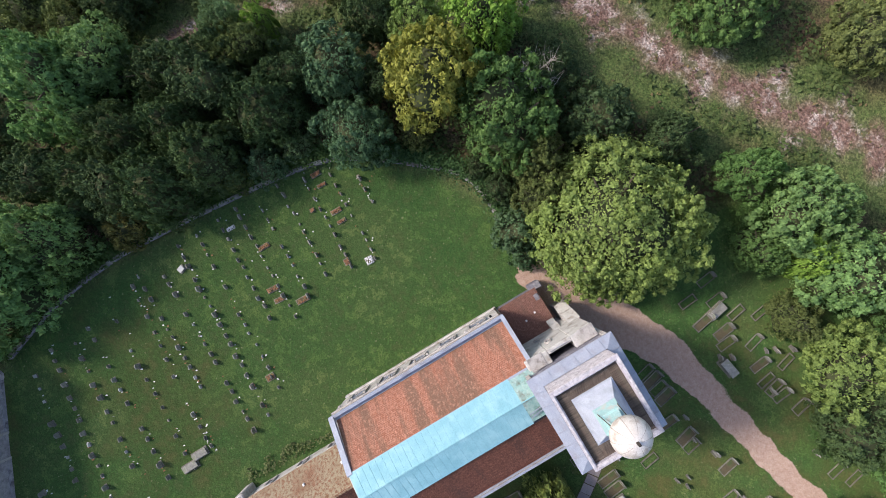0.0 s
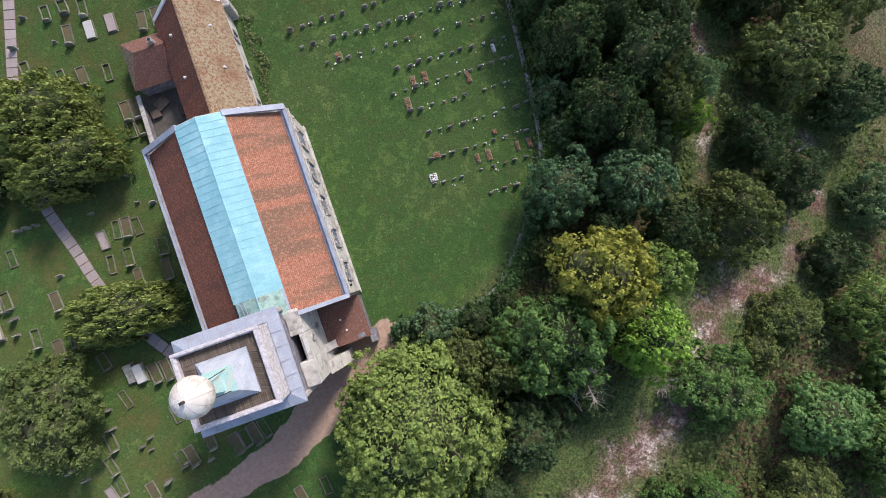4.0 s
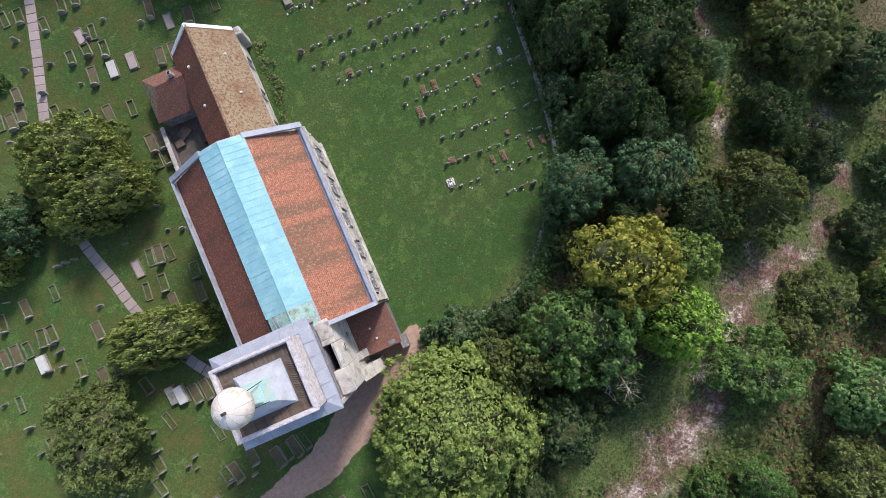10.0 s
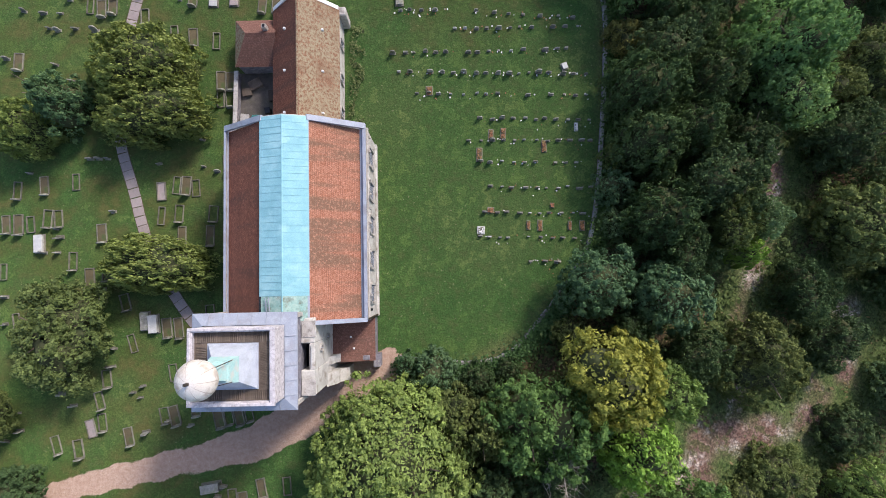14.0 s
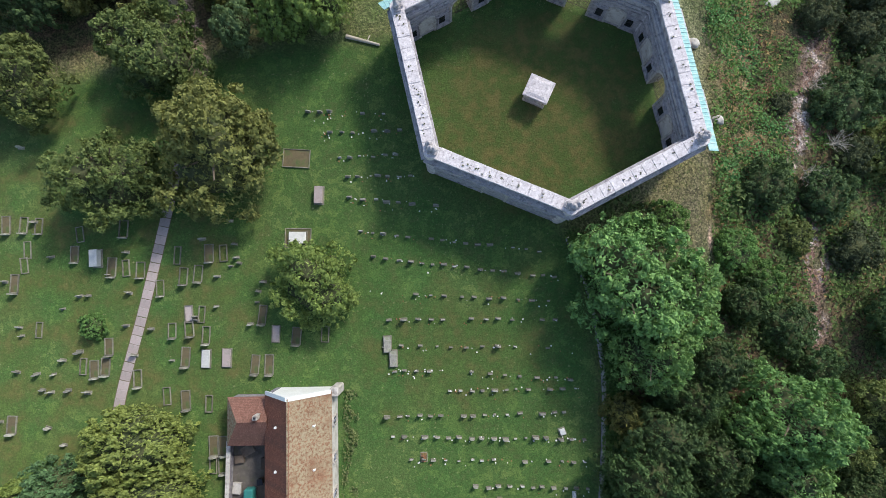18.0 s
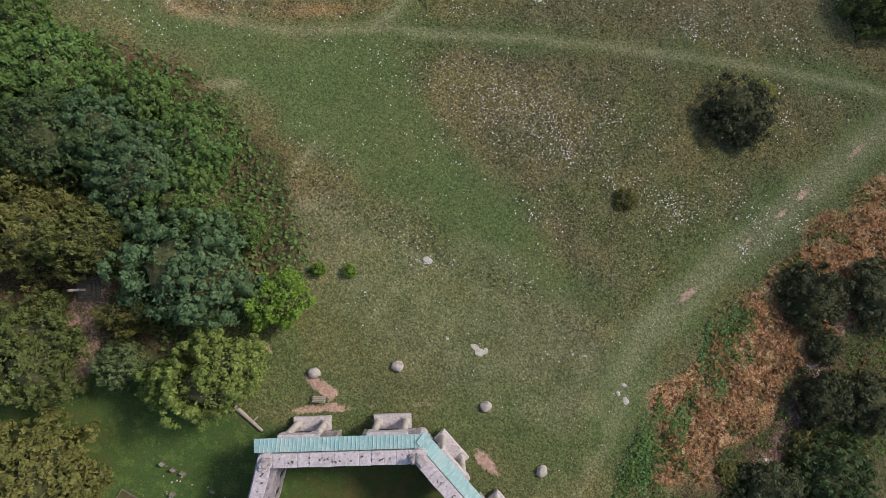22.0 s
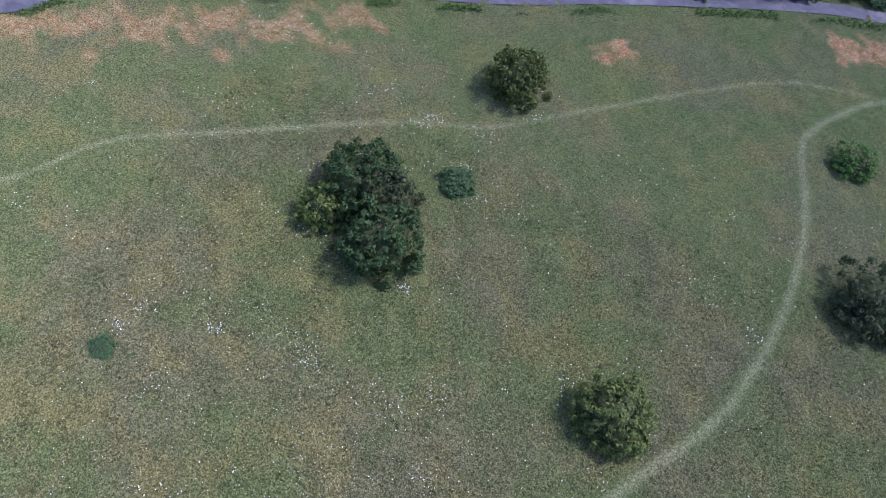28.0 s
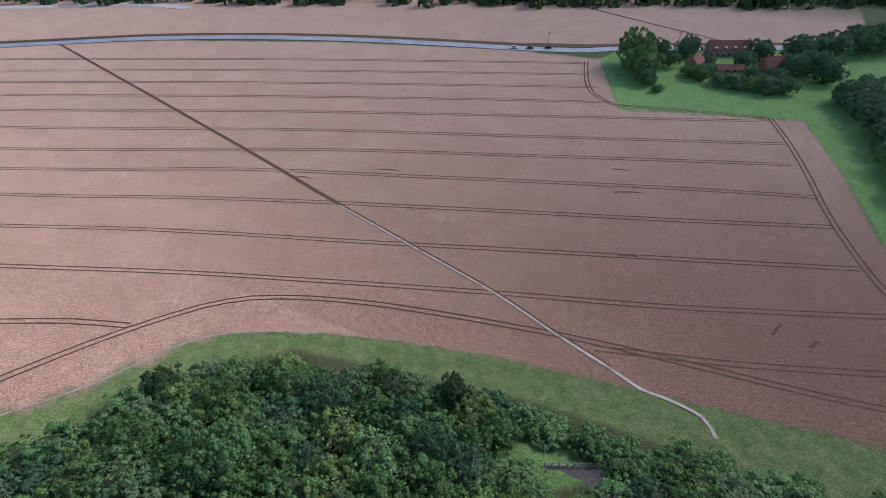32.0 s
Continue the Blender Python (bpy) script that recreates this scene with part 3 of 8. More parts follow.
def ground_material():
    m, n, l, b = material("ground_cover", 0.95, 0, 0.1)
    co = n.new("ShaderNodeTexCoord").outputs["Object"]

    def masks(name):
        a = n.new("ShaderNodeAttribute")
        a.attribute_name = name
        s = n.new("ShaderNodeSeparateColor")
        l.new(a.outputs["Color"], s.inputs[0])
        return (*s.outputs[:3], a.outputs["Alpha"])

    bare_, trod_, green_, chalk_ = masks("cover")
    field_, lawn_, wood_, dry_ = masks("kind")
    pasture_, margin_, gravel_, tired_shade_ = masks("more")
    fine = noise_tex(n, l, 7.0, 4, 0.75, co).outputs[0]
    grain = noise_tex(n, l, 2.2, 5, 0.75, co).outputs[0]
    mid = noise_tex(n, l, 0.32, 5, 0.65, co).outputs[0]
    big = noise_tex(n, l, 0.055, 4, 0.6, co).outputs[0]

    def r(f, lo, hi):
        return ramp(n, l, f, lo, hi).outputs[0]

    blot_ = noise_tex(n, l, 0.6, 4, 0.65, co).outputs[0]
    # rough meadow: olive, straw and purplish seed heads
    c = mix(n, l, r(mid, 0.36, 0.64), (0.064, 0.092, 0.033), (0.100, 0.115, 0.049))
    c = mix(n, l, times(n, l, r(big, 0.43, 0.60), 0.6), c, (0.120, 0.092, 0.074))
    wide_ = noise_tex(n, l, 0.11, 3, 0.6, co).outputs[0]
    c = mix(n, l, times(n, l, r(wide_, 0.47, 0.64), 0.6), c, (0.145, 0.132, 0.045))
    c = mix(n, l, times(n, l, r(fine, 0.50, 0.62), 0.55), c, (0.235, 0.205, 0.125))
    c = mix(n, l, times(n, l, r(grain, 0.56, 0.42), 0.6), c, (0.060, 0.085, 0.025))
    c = mix(n, l, times(n, l, green_, 0.7), c, mix(n, l, r(grain, 0.4, 0.6), (0.056, 0.106, 0.036), (0.090, 0.134, 0.050)))
    c = mix(n, l, times(n, l, trod_, 0.8), c, mix(n, l, r(fine, 0.4, 0.65), (0.155, 0.175, 0.085), (0.30, 0.28, 0.19)))
    # mown churchyard
    lw = mix(n, l, r(mid, 0.36, 0.64), (0.050, 0.110, 0.030), (0.078, 0.140, 0.040))
    lw = mix(n, l, times(n, l, r(big, 0.42, 0.58), 0.75), lw, (0.105, 0.158, 0.044))
    blot = noise_tex(n, l, 0.75, 3, 0.6, co).outputs[0]
    lw = mix(n, l, times(n, l, r(wide_, 0.50, 0.64), 0.55), lw, (0.122, 0.150, 0.056))
    lw = mix(n, l, times(n, l, r(blot, 0.54, 0.66), 0.75), lw, (0.122, 0.116, 0.050))
    lw = mix(n, l, times(n, l, r(blot, 0.44, 0.30), 0.55), lw, (0.034, 0.082, 0.024))
    lw = mix(n, l, times(n, l, r(grain, 0.54, 0.72), 0.5), lw, (0.105, 0.128, 0.05))
    lw = mix(n, l, times(n, l, r(fine, 0.52, 0.40), 0.7), lw, (0.026, 0.058, 0.016))
    lw = mix(n, l, times(n, l, r(fine, 0.56, 0.66), 0.45), lw, (0.14, 0.19, 0.065))
    star = noise_tex(n, l, 3.1, 2, 0.5, co).outputs[0]
    lw = mix(n, l, times(n, l, r(star, 0.665, 0.73), 0.55), lw, (0.23, 0.23, 0.13))
    # dulled grass and painted shade
    lw = mix(n, l, times(n, l, tired_shade_, 0.75), lw, mix(n, l, r(blot, 0.40, 0.62), (0.056, 0.074, 0.022), (0.112, 0.092, 0.036)))
    c = mix(n, l, lawn_, c, lw)
    # leaf litter and low growth under trees
    wd = mix(n, l, r(mid, 0.38, 0.6), (0.048, 0.064, 0.024), (0.100, 0.066, 0.045))
    wd = mix(n, l, times(n, l, r(fine, 0.5, 0.65), 0.6), wd, (0.07, 0.10, 0.03))
    c = mix(n, l, wood_, c, wd)
    c = mix(n, l, times(n, l, wood_, times(n, l, green_, 0.8)), c, mix(n, l, r(grain, 0.4, 0.62), (0.055, 0.098, 0.030), (0.095, 0.125, 0.045)))
    c = mix(n, l, margin_, c, mix(n, l, r(mid, 0.35, 0.65), (0.100, 0.150, 0.042), (0.165, 0.190, 0.075)))
    c = mix(n, l, pasture_, c, mix(n, l, r(mid, 0.35, 0.65), (0.150, 0.260, 0.070), (0.195, 0.310, 0.095)))
    # ripe wheat
    wh = mix(n, l, r(big, 0.35, 0.65), (0.375, 0.222, 0.143), (0.445, 0.280, 0.186))
    # darker, redder wheat where the mask is high
    wh = mix(n, l, times(n, l, tired_shade_, 0.9), wh, (0.165, 0.083, 0.054))
    wh = mix(n, l, times(n, l, r(grain, 0.44, 0.62), 0.6), wh, (0.22, 0.118, 0.075))
    wh = mix(n, l, times(n, l, r(mid, 0.52, 0.66), 0.25), wh, (0.24, 0.14, 0.095))
    wh = mix(n, l, times(n, l, r(fine, 0.52, 0.62), 0.6), wh, (0.43, 0.28, 0.19))
    ear = noise_tex(n, l, 1.7, 5, 0.85, co).outputs[0]
    wh = mix(n, l, 1.0, wh, ramp(n, l, ear, 0.36, 0.64, (0.72, 0.70, 0.68, 1), (1.24, 1.25, 1.26, 1)).outputs[0], "MULTIPLY")
    c = mix(n, l, field_, c, wh)
    # dry grass, chalky scars, trodden earth and gravel
    dr = mix(n, l, r(grain, 0.36, 0.62), (0.19, 0.098, 0.048), (0.34, 0.195, 0.105))
    dr = mix(n, l, times(n, l, r(blot_, 0.46, 0.58), 0.7), dr, (0.34, 0.255, 0.155))
    dr = mix(n, l, times(n, l, r(mid, 0.5, 0.66), 0.7), dr, (0.10, 0.115, 0.04))
    c = mix(n, l, dry_, c, dr)
    ck = mix(n, l, r(grain, 0.38, 0.62), (0.105, 0.060, 0.048), (0.205, 0.140, 0.118))
    ck = mix(n, l, times(n, l, r(mid, 0.50, 0.62), 0.85), ck, mix(n, l, r(grain, 0.42, 0.56), (0.22, 0.16, 0.14), (0.50, 0.46, 0.43)))
    ck = mix(n, l, times(n, l, r(blot_, 0.55, 0.42), 0.8), ck, (0.085, 0.088, 0.042))
    ck = mix(n, l, times(n, l, r(fine, 0.55, 0.68), 0.6), ck, (0.10, 0.095, 0.05))
    c = mix(n, l, chalk_, c, ck)
    edge_ = times(n, l, bare_, times(n, l, times(n, l, grain, 0.5, "SUBTRACT"), 0.6), "ADD")
    bare_ = r(edge_, 0.40, 0.58)
    br = mix(n, l, r(grain, 0.36, 0.62), (0.36, 0.235, 0.185), (0.45, 0.325, 0.27))
    br = mix(n, l, times(n, l, r(fine, 0.56, 0.68), 0.5), br, (0.50, 0.45, 0.40))
    c = mix(n, l, times(n, l, bare_, 0.92), c, br)
    cell = n.new("ShaderNodeTexVoronoi")
    cell.inputs["Scale"].default_value = 5.5
    l.new(co, cell.inputs["Vector"])
    sep = n.new("ShaderNodeSeparateColor")
    l.new(cell.outputs["Color"], sep.inputs[0])
    speck = ramp(n, l, sep.outputs[0], 0.0, 1.0, (0.50, 0.52, 0.55, 1), (1.55, 1.5, 1.5, 1)).outputs[0]
    tuft = noise_tex(n, l, 4.2, 6, 0.85, co).outputs[0]
    t = ramp(n, l, tuft, 0.34, 0.66, (0.40, 0.41, 0.44, 1), (1.72, 1.68, 1.62, 1)).outputs[0]
    rough_ = n.new("ShaderNodeMath")
    rough_.operation, rough_.use_clamp = "SUBTRACT", True
    rough_.inputs[0].default_value = 1.0
    l.new(times(n, l, times(n, l, lawn_, 0.8), times(n, l, times(n, l, bare_, 0.4), times(n, l, green_, 0.25), "ADD"), "ADD"), rough_.inputs[1])
    c = mix(n, l, rough_.outputs[0], c, mix(n, l, 1.0, mix(n, l, 1.0, c, t, "MULTIPLY"), speck, "MULTIPLY"))
    ripe = n.new("ShaderNodeMath")
    ripe.operation = "MULTIPLY_ADD"
    l.new(tired_shade_, ripe.inputs[0])
    ripe.inputs[1].default_value, ripe.inputs[2].default_value = -0.34, 0.45
    l.new(times(n, l, field_, ripe.outputs[0]), b.inputs["Sheen Weight"])
    b.inputs["Sheen Tint"].default_value = (1.0, 0.78, 0.64, 1)
    b.inputs["Sheen Roughness"].default_value = 0.45
    c = mix(n, l, 1.0, c, (1.27, 1.27, 1.25, 1), "MULTIPLY")
    l.new(c, b.inputs["Base Color"])
    b.inputs["Diffuse Roughness"].default_value = 0.8
    h = times(n, l, times(n, l, fine, 0.5), grain, "ADD")
    bump(n, l, b, h, 0.9, 0.16)
    return m


me.materials.append(ground_material())
tagged(new("ground", me), "chalk hill with mown churchyard, rough meadow and ripe wheat field", "ground", kind="structure")


def ribbon(name, pts, wide, mat, label, category, up=0.05, kind="structure", thick=0.0):
    """A strip laid on the ground along a line."""
    line = [Vector((x, y, 0)) for x, y in pts]
    vs, fs = [], []
    for i, p in enumerate(line):
        d = (line[min(i + 1, len(line) - 1)] - line[max(i - 1, 0)]).normalized()
        s = Vector((-d.y, d.x, 0))
        for k in (-0.5, -0.17, 0.17, 0.5):
            q = p + s * wide * k
            vs.append((q.x, q.y, hz(q.x, q.y) + up))
    for i in range(len(line) - 1):
        for j in range(3):
            a = 4 * i + j
            fs.append((a + 1, a, a + 4, a + 5))
    ob = raw(name, vs, fs, mat, None, "", True)
    return tagged(ob, label, category, kind=kind)


ROAD = [(-200, 150), (-160, 176), (-133.7, 193), (-126, 204.5), (-117, 212.6), (-103, 219.5), (-71.6, 235.6), (-51.5, 245), (-27, 259), (9, 277), (30, 284), (80, 298), (200, 330)]
ribbon("road", curve(ROAD, 2), 3.8, M_ROAD, "narrow grey asphalt lane at the foot of the hill", "road", 0.12)


# ---- church ----
CHURCH = pose(-18.2, 10.0, 3.2, 0, 0, 1.6)
church = empty("church", CHURCH, "flint church with orange tiles, turquoise copper ridge and golden ball", "church")
NW, NE, NS, NN, EAVE, BRK, RIDGE, CW = -6.75, 7.05, -10.0, 9.3, 8.3, 12.1, 12.9, 2.15


def arch_window(name, m, w, h, parent, depth=0.18):
    """A round-headed window: stone surround, dark pane and glazing bars."""
    bm = bmesh.new()
    prof = [(-w / 2, 0), (w / 2, 0)] + [(w / 2 * math.cos(a), h - w / 2 + w / 2 * math.sin(a)) for a in np.linspace(0, math.pi, 9)]
    out = [(x * 1.28, y * 1.08 - 0.1) for x, y in prof]
    a = [bm.verts.new((x, -depth, y)) for x, y in out]
    b2 = [bm.verts.new((x, -depth, y)) for x, y in prof]
    c2 = [bm.verts.new((x, 0.05, y)) for x, y in prof]
    d2 = [bm.verts.new((x, 0.0, y)) for x, y in out]
    k = len(prof)
    for i in range(k):
        j = (i + 1) % k
        bm.faces.new((a[i], a[j], b2[j], b2[i]))
        bm.faces.new((b2[i], b2[j], c2[j], c2[i]))
        bm.faces.new((d2[i], d2[j], a[j], a[i]))
    win = part(name, bm, M_STONE, parent, "", m)
    bm = bmesh.new()
    bm.faces.new([bm.verts.new((x, -0.03, y)) for x, y in prof])
    part("pane", bm, M_DARK, win)
    bm = bmesh.new()
    box(bm, -0.04, 0.04, -0.07, -0.035, 0, h - 0.05)
    for z in np.arange(0.6, h - 0.4, 0.6):
        box(bm, -w / 2, w / 2, -0.065, -0.036, z - 0.02, z + 0.02)
    part("glazing_bar", bm, M_LEAD, win)
    return win


# nave walls
WT = 0.8
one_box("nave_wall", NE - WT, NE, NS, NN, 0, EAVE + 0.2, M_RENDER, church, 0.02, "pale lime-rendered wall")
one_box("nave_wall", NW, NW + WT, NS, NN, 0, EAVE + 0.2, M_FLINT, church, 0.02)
for y0, y1 in ((NS, NS + WT), (NN - WT, NN)):
    bm = bmesh.new()
    poly = [(NW + WT, 0), (NE - WT, 0), (NE - WT, EAVE + 0.2), (CW, BRK), (0, RIDGE - 0.1), (-CW, BRK), (NW + WT, EAVE + 0.2)]
    lo, hi = ([bm.verts.new((x, y, z)) for x, z in poly] for y in (y0, y1))
    bm.faces.new(lo), bm.faces.new(hi[::-1])
    for i in range(len(poly)):
        j = (i + 1) % len(poly)
        bm.faces.new((lo[j], lo[i], hi[i], hi[j]))
    part("gable_wall", bm, M_RENDER, church)
for y in np.linspace(-7.4, 6.8, 5):
    arch_window("nave_window", pose(NE, float(y), 3.2, 0, 0, 90), 1.7, 3.6, church)
    arch_window("nave_window", pose(NW, float(y), 3.2, 0, 0, -90), 1.7, 3.6, church)
# plinth and string course of the sunny wall
one_box("plinth", NE, NE + 0.22, NS, NN, 0, 0.9, M_RENDER, church, 0.05)
one_box("string_course", NE, NE + 0.16, NS, NN, 7.4, 7.65, M_STONE, church, 0.04)
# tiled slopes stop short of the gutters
for s, e, mat, lab in ((1, NE - 0.55, M_TILE_E, "orange clay tiles, weathered in streaks"), (-1, -(NW + 0.3), M_TILE_W, "brown clay tiles, painted darker on the slope away from the sun")):
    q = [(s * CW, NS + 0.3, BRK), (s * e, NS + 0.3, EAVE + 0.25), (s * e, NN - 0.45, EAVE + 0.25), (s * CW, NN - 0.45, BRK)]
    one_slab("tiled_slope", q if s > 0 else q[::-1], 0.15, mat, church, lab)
# copper ridge
for s in (1, -1):
    q = [(0, NS + 2.6, RIDGE), (s * (CW + 0.12), NS + 2.6, BRK + 0.08), (s * (CW + 0.12), NN - 0.1, BRK + 0.08), (0, NN - 0.1, RIDGE)]
    one_slab("copper_slope", q if s > 0 else q[::-1], 0.06, M_COPPER, church, "turquoise verdigris copper sheet")
    q = [(0, NS + 0.3, RIDGE - 0.02), (s * (CW + 0.1), NS + 0.3, BRK + 0.06), (s * (CW + 0.1), NS + 2.6, BRK + 0.06), (0, NS + 2.6, RIDGE - 0.02)]
    one_slab("worn_copper_slope", q if s > 0 else q[::-1], 0.06, M_COPPER_WORN, church, "stained patchy copper sheet")
    q = [(s * (CW - 0.02), NS + 0.3, BRK + 0.12), (s * (CW + 0.16), NS + 0.3, BRK + 0.04), (s * (CW + 0.16), NN - 0.1, BRK + 0.04), (s * (CW - 0.02), NN - 0.1, BRK + 0.12)]
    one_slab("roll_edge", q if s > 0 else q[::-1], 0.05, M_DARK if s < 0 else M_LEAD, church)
one_box("ridge_roll", -0.05, 0.05, NS + 0.3, NN - 0.1, RIDGE - 0.03, RIDGE + 0.05, M_COPPER, church, 0.02)
ln = math.hypot(CW + 0.12, RIDGE - BRK - 0.08)
tilt = math.degrees(math.atan2(RIDGE - BRK - 0.08, CW + 0.12))
seam = one_box("seam", 0.05, ln, -0.012, 0.012, 0.0, 0.022, M_SEAM, church)
seam.matrix_basis = pose(0, NS + 2.9, RIDGE, 0, tilt, 0)
for i in range(1, 24):
    twin(seam, pose(0, NS + 2.9 + i * 0.68, RIDGE, 0, tilt, 0))
for i in range(24):
    twin(seam, pose(0, NS + 2.9 + i * 0.68 + (0.3 if i % 2 else 0.25), RIDGE, 0, tilt, 180))
ladder = empty("roof_ladder", CHURCH @ pose(-1.35, NS + 1.5, BRK + 0.52, 0, -20, 6), "pale metal roof ladder lying on the copper ridge", "ladder")
for x in (-0.18, 0.18):
    one_box("rail", x - 0.03, x + 0.03, -0.9, 1.0, 0, 0.06, M_LEAD, ladder)
for y in np.arange(-0.8, 1.0, 0.3):
    one_box("rung", -0.15, 0.15, y - 0.02, y + 0.02, 0.01, 0.05, M_LEAD, ladder)
# parapets with lead gutters
for x0, x1, g0, g1 in ((NE - 0.2, NE + 0.05, NE - 0.55, NE - 0.2), (NW - 0.02, NW + 0.14, NW + 0.14, NW + 0.3)):
    one_box("parapet", x0, x1, NS, NN, EAVE + 0.2, EAVE + 0.62, M_STONE, church, 0.03)
    one_box("lead_gutter", g0, g1, NS + 0.3, NN - 0.45, EAVE + 0.22, EAVE + 0.34, M_LEAD, church)
    one_box("parapet_lead", x0 - 0.04, x1 + 0.04, NS, NN, EAVE + 0.623, EAVE + 0.68, M_LEAD, church)
for y in np.arange(NS + 1.0, NN - 0.5, 1.45):
    one_box("gutter_bracket", NE + 0.16, NE + 0.36, y - 0.12, y + 0.12, 7.0, 7.4, M_DARK if int(y * 7) % 2 else M_STONE, church, 0.03)
# copings of the two ends
for y0, y1 in ((NN - 0.45, NN + 0.08), (NS - 0.1, NS + 0.3)):
    for s, e in ((1, NE + 0.05), (-1, -(NW - 0.05))):
        q = [(s * CW, y0, BRK + 0.22), (s * e, y0, EAVE + 0.66), (s * e, y1, EAVE + 0.66), (s * CW, y1, BRK + 0.22)]
        one_slab("gable_coping", q if s > 0 else q[::-1], 0.3, M_LEAD, church)

# chancel
C0, C1, CL, CR, CE, CRZ = NN, 23.7, -3.45, 3.6, 3.7, 7.7
for x0, x1, mat in ((CL, CL + 0.6, M_FLINT), (CR - 0.6, CR, M_RENDER)):
    one_box("chancel_wall", x0, x1, C0, C1, 0, CE, mat, church, 0.02)
bm = bmesh.new()
poly = [(CL + 0.6, 0), (CR - 0.6, 0), (CR - 0.6, CE), (0.08, CRZ - 0.35), (CL + 0.6, CE)]
lo, hi = ([bm.verts.new((x, y, z)) for x, z in poly] for y in (C1 - 0.6, C1))
bm.faces.new(lo), bm.faces.new(hi[::-1])
for i in range(5):
    j = (i + 1) % 5
    bm.faces.new((lo[j], lo[i], hi[i], hi[j]))
part("chancel_gable", bm, M_WHITE, church, "white-rendered end gable")
for sx, ex in ((1, CR + 0.05), (-1, -(CL - 0.05))):
    q = [(sx * 0.08, C1 - 0.1, CRZ + 0.12), (sx * ex, C1 - 0.1, CE + 0.1), (sx * ex, C1 + 0.32, CE + 0.1), (sx * 0.08, C1 + 0.32, CRZ + 0.12)]
    one_slab("chancel_coping", q if sx > 0 else q[::-1], 0.16, M_WHITE, church)
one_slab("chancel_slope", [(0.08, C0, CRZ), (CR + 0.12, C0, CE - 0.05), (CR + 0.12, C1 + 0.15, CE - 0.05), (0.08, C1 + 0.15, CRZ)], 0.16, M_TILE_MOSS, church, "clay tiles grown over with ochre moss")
one_slab("chancel_slope", [(0.08, C1 + 0.15, CRZ), (CL - 0.12, C1 + 0.15, CE - 0.05), (CL - 0.12, C0, CE - 0.05), (0.08, C0, CRZ)], 0.16, M_TILE_W, church, "brown clay tiles with the west slope's shade painted in")
bm = bmesh.new()
for i in range(36):
    box(bm, -0.02, 0.18, C0 + 0.02 + i * 0.405, C0 + 0.40 + i * 0.405, CRZ - 0.03, CRZ + 0.09, 0.03)
part("ridge_tile", bm, M_TILE_MOSS, church)
for x, z in ((2.2, 5.25), (-1.7, 5.75)):
    for y in (11.6, 16.1, 20.6):
        one_box("roof_vent", x - 0.13, x + 0.13, y - 0.1, y + 0.1, z - 0.2, z + 0.3, M_WHITE, church, 0.03)
one_box("chancel_buttress", CR - 0.2, CR + 0.75, C1 - 0.55, C1 + 0.45, 0, 3.4, M_STONE, church, 0.12)
for y in (12.6, 16.4, 20.4):
    arch_window("chancel_window", pose(CR, y, 1.2, 0, 0, 90), 0.9, 2.0, church)
# hipped vestry
V0, V1, VL, VR, VE, VZ = 18.1, 23.0, -7.9, CL, 2.5, 4.5
for x0, x1, y0, y1 in ((VL, VL + 0.4, V0, V1), (VL + 0.4, VR, V0, V0 + 0.4), (VL + 0.4, VR, V1 - 0.4, V1)):
    one_box("vestry_wall", x0, x1, y0, y1, 0, VE, M_FLINT, church, 0.02)
ym = (V0 + V1) / 2 + 0.3
one_slab("vestry_slope", [(VR + 0.3, ym, VZ), (VL + 1.6, ym, VZ), (VL - 0.2, V0 - 0.2, VE), (VR + 0.3, V0 - 0.2, VE)], 0.12, M_TILE_OLD, church)
one_slab("vestry_slope", [(VL + 1.6, ym, VZ), (VR + 0.3, ym, VZ), (VR + 0.3, V1 + 0.2, VE), (VL - 0.2, V1 + 0.2, VE)], 0.12, M_TILE_OLD, church)
one_slab("vestry_hip", [(VL + 1.6, ym, VZ), (VL - 0.2, V1 + 0.2, VE), (VL - 0.2, V0 - 0.2, VE)], 0.12, M_TILE_MOSS, church)
chim = one_box("chimney", VR - 1.0, VR - 0.5, ym + 0.3, ym + 0.8, 3.6, 5.0, M_STONE, church, 0.04)
one_box("flue", VR - 0.87, VR - 0.63, ym + 0.43, ym + 0.67, 4.95, 5.08, M_DARK, chim)
# eastern lean-to
L0, L1, LL, LR = -14.5, NS, 2.45, 7.0
for x0, x1, y0, y1, z in ((LR - 0.5, LR, L0, L1, 2.9), (LL, LR - 0.5, L0, L0 + 0.5, 3.3)):
    one_box("lean_to_wall", x0, x1, y0, y1, 0, z, M_FLINT, church, 0.03)
one_slab("lean_to_slope", [(LL - 0.1, L0 - 0.1, 4.1), (LR + 0.1, L0 - 0.1, 3.0), (LR + 0.1, L1, 3.0), (LL - 0.1, L1, 4.1)], 0.14, M_TILE_OLD, church, "brown clay tiles, painted darker on the slope away from the sun on a low slope")
one_box("corner_buttress", LR - 0.3, LR + 0.5, L0 - 1.0, L0 + 0.4, 0, 1.9, M_FLINT, church, 0.08)
for x, y in ((4.6, -12.0), (4.9, -13.2)):
    one_box("roof_vent", x - 0.1, x + 0.1, y - 0.1, y + 0.1, 3.2, 3.75, M_WHITE, church, 0.03)
# downpipe
one_box("downpipe", NE + 0.06, NE + 0.2, NS + 0.1, NS + 0.24, 0, EAVE, M_IRON, church)

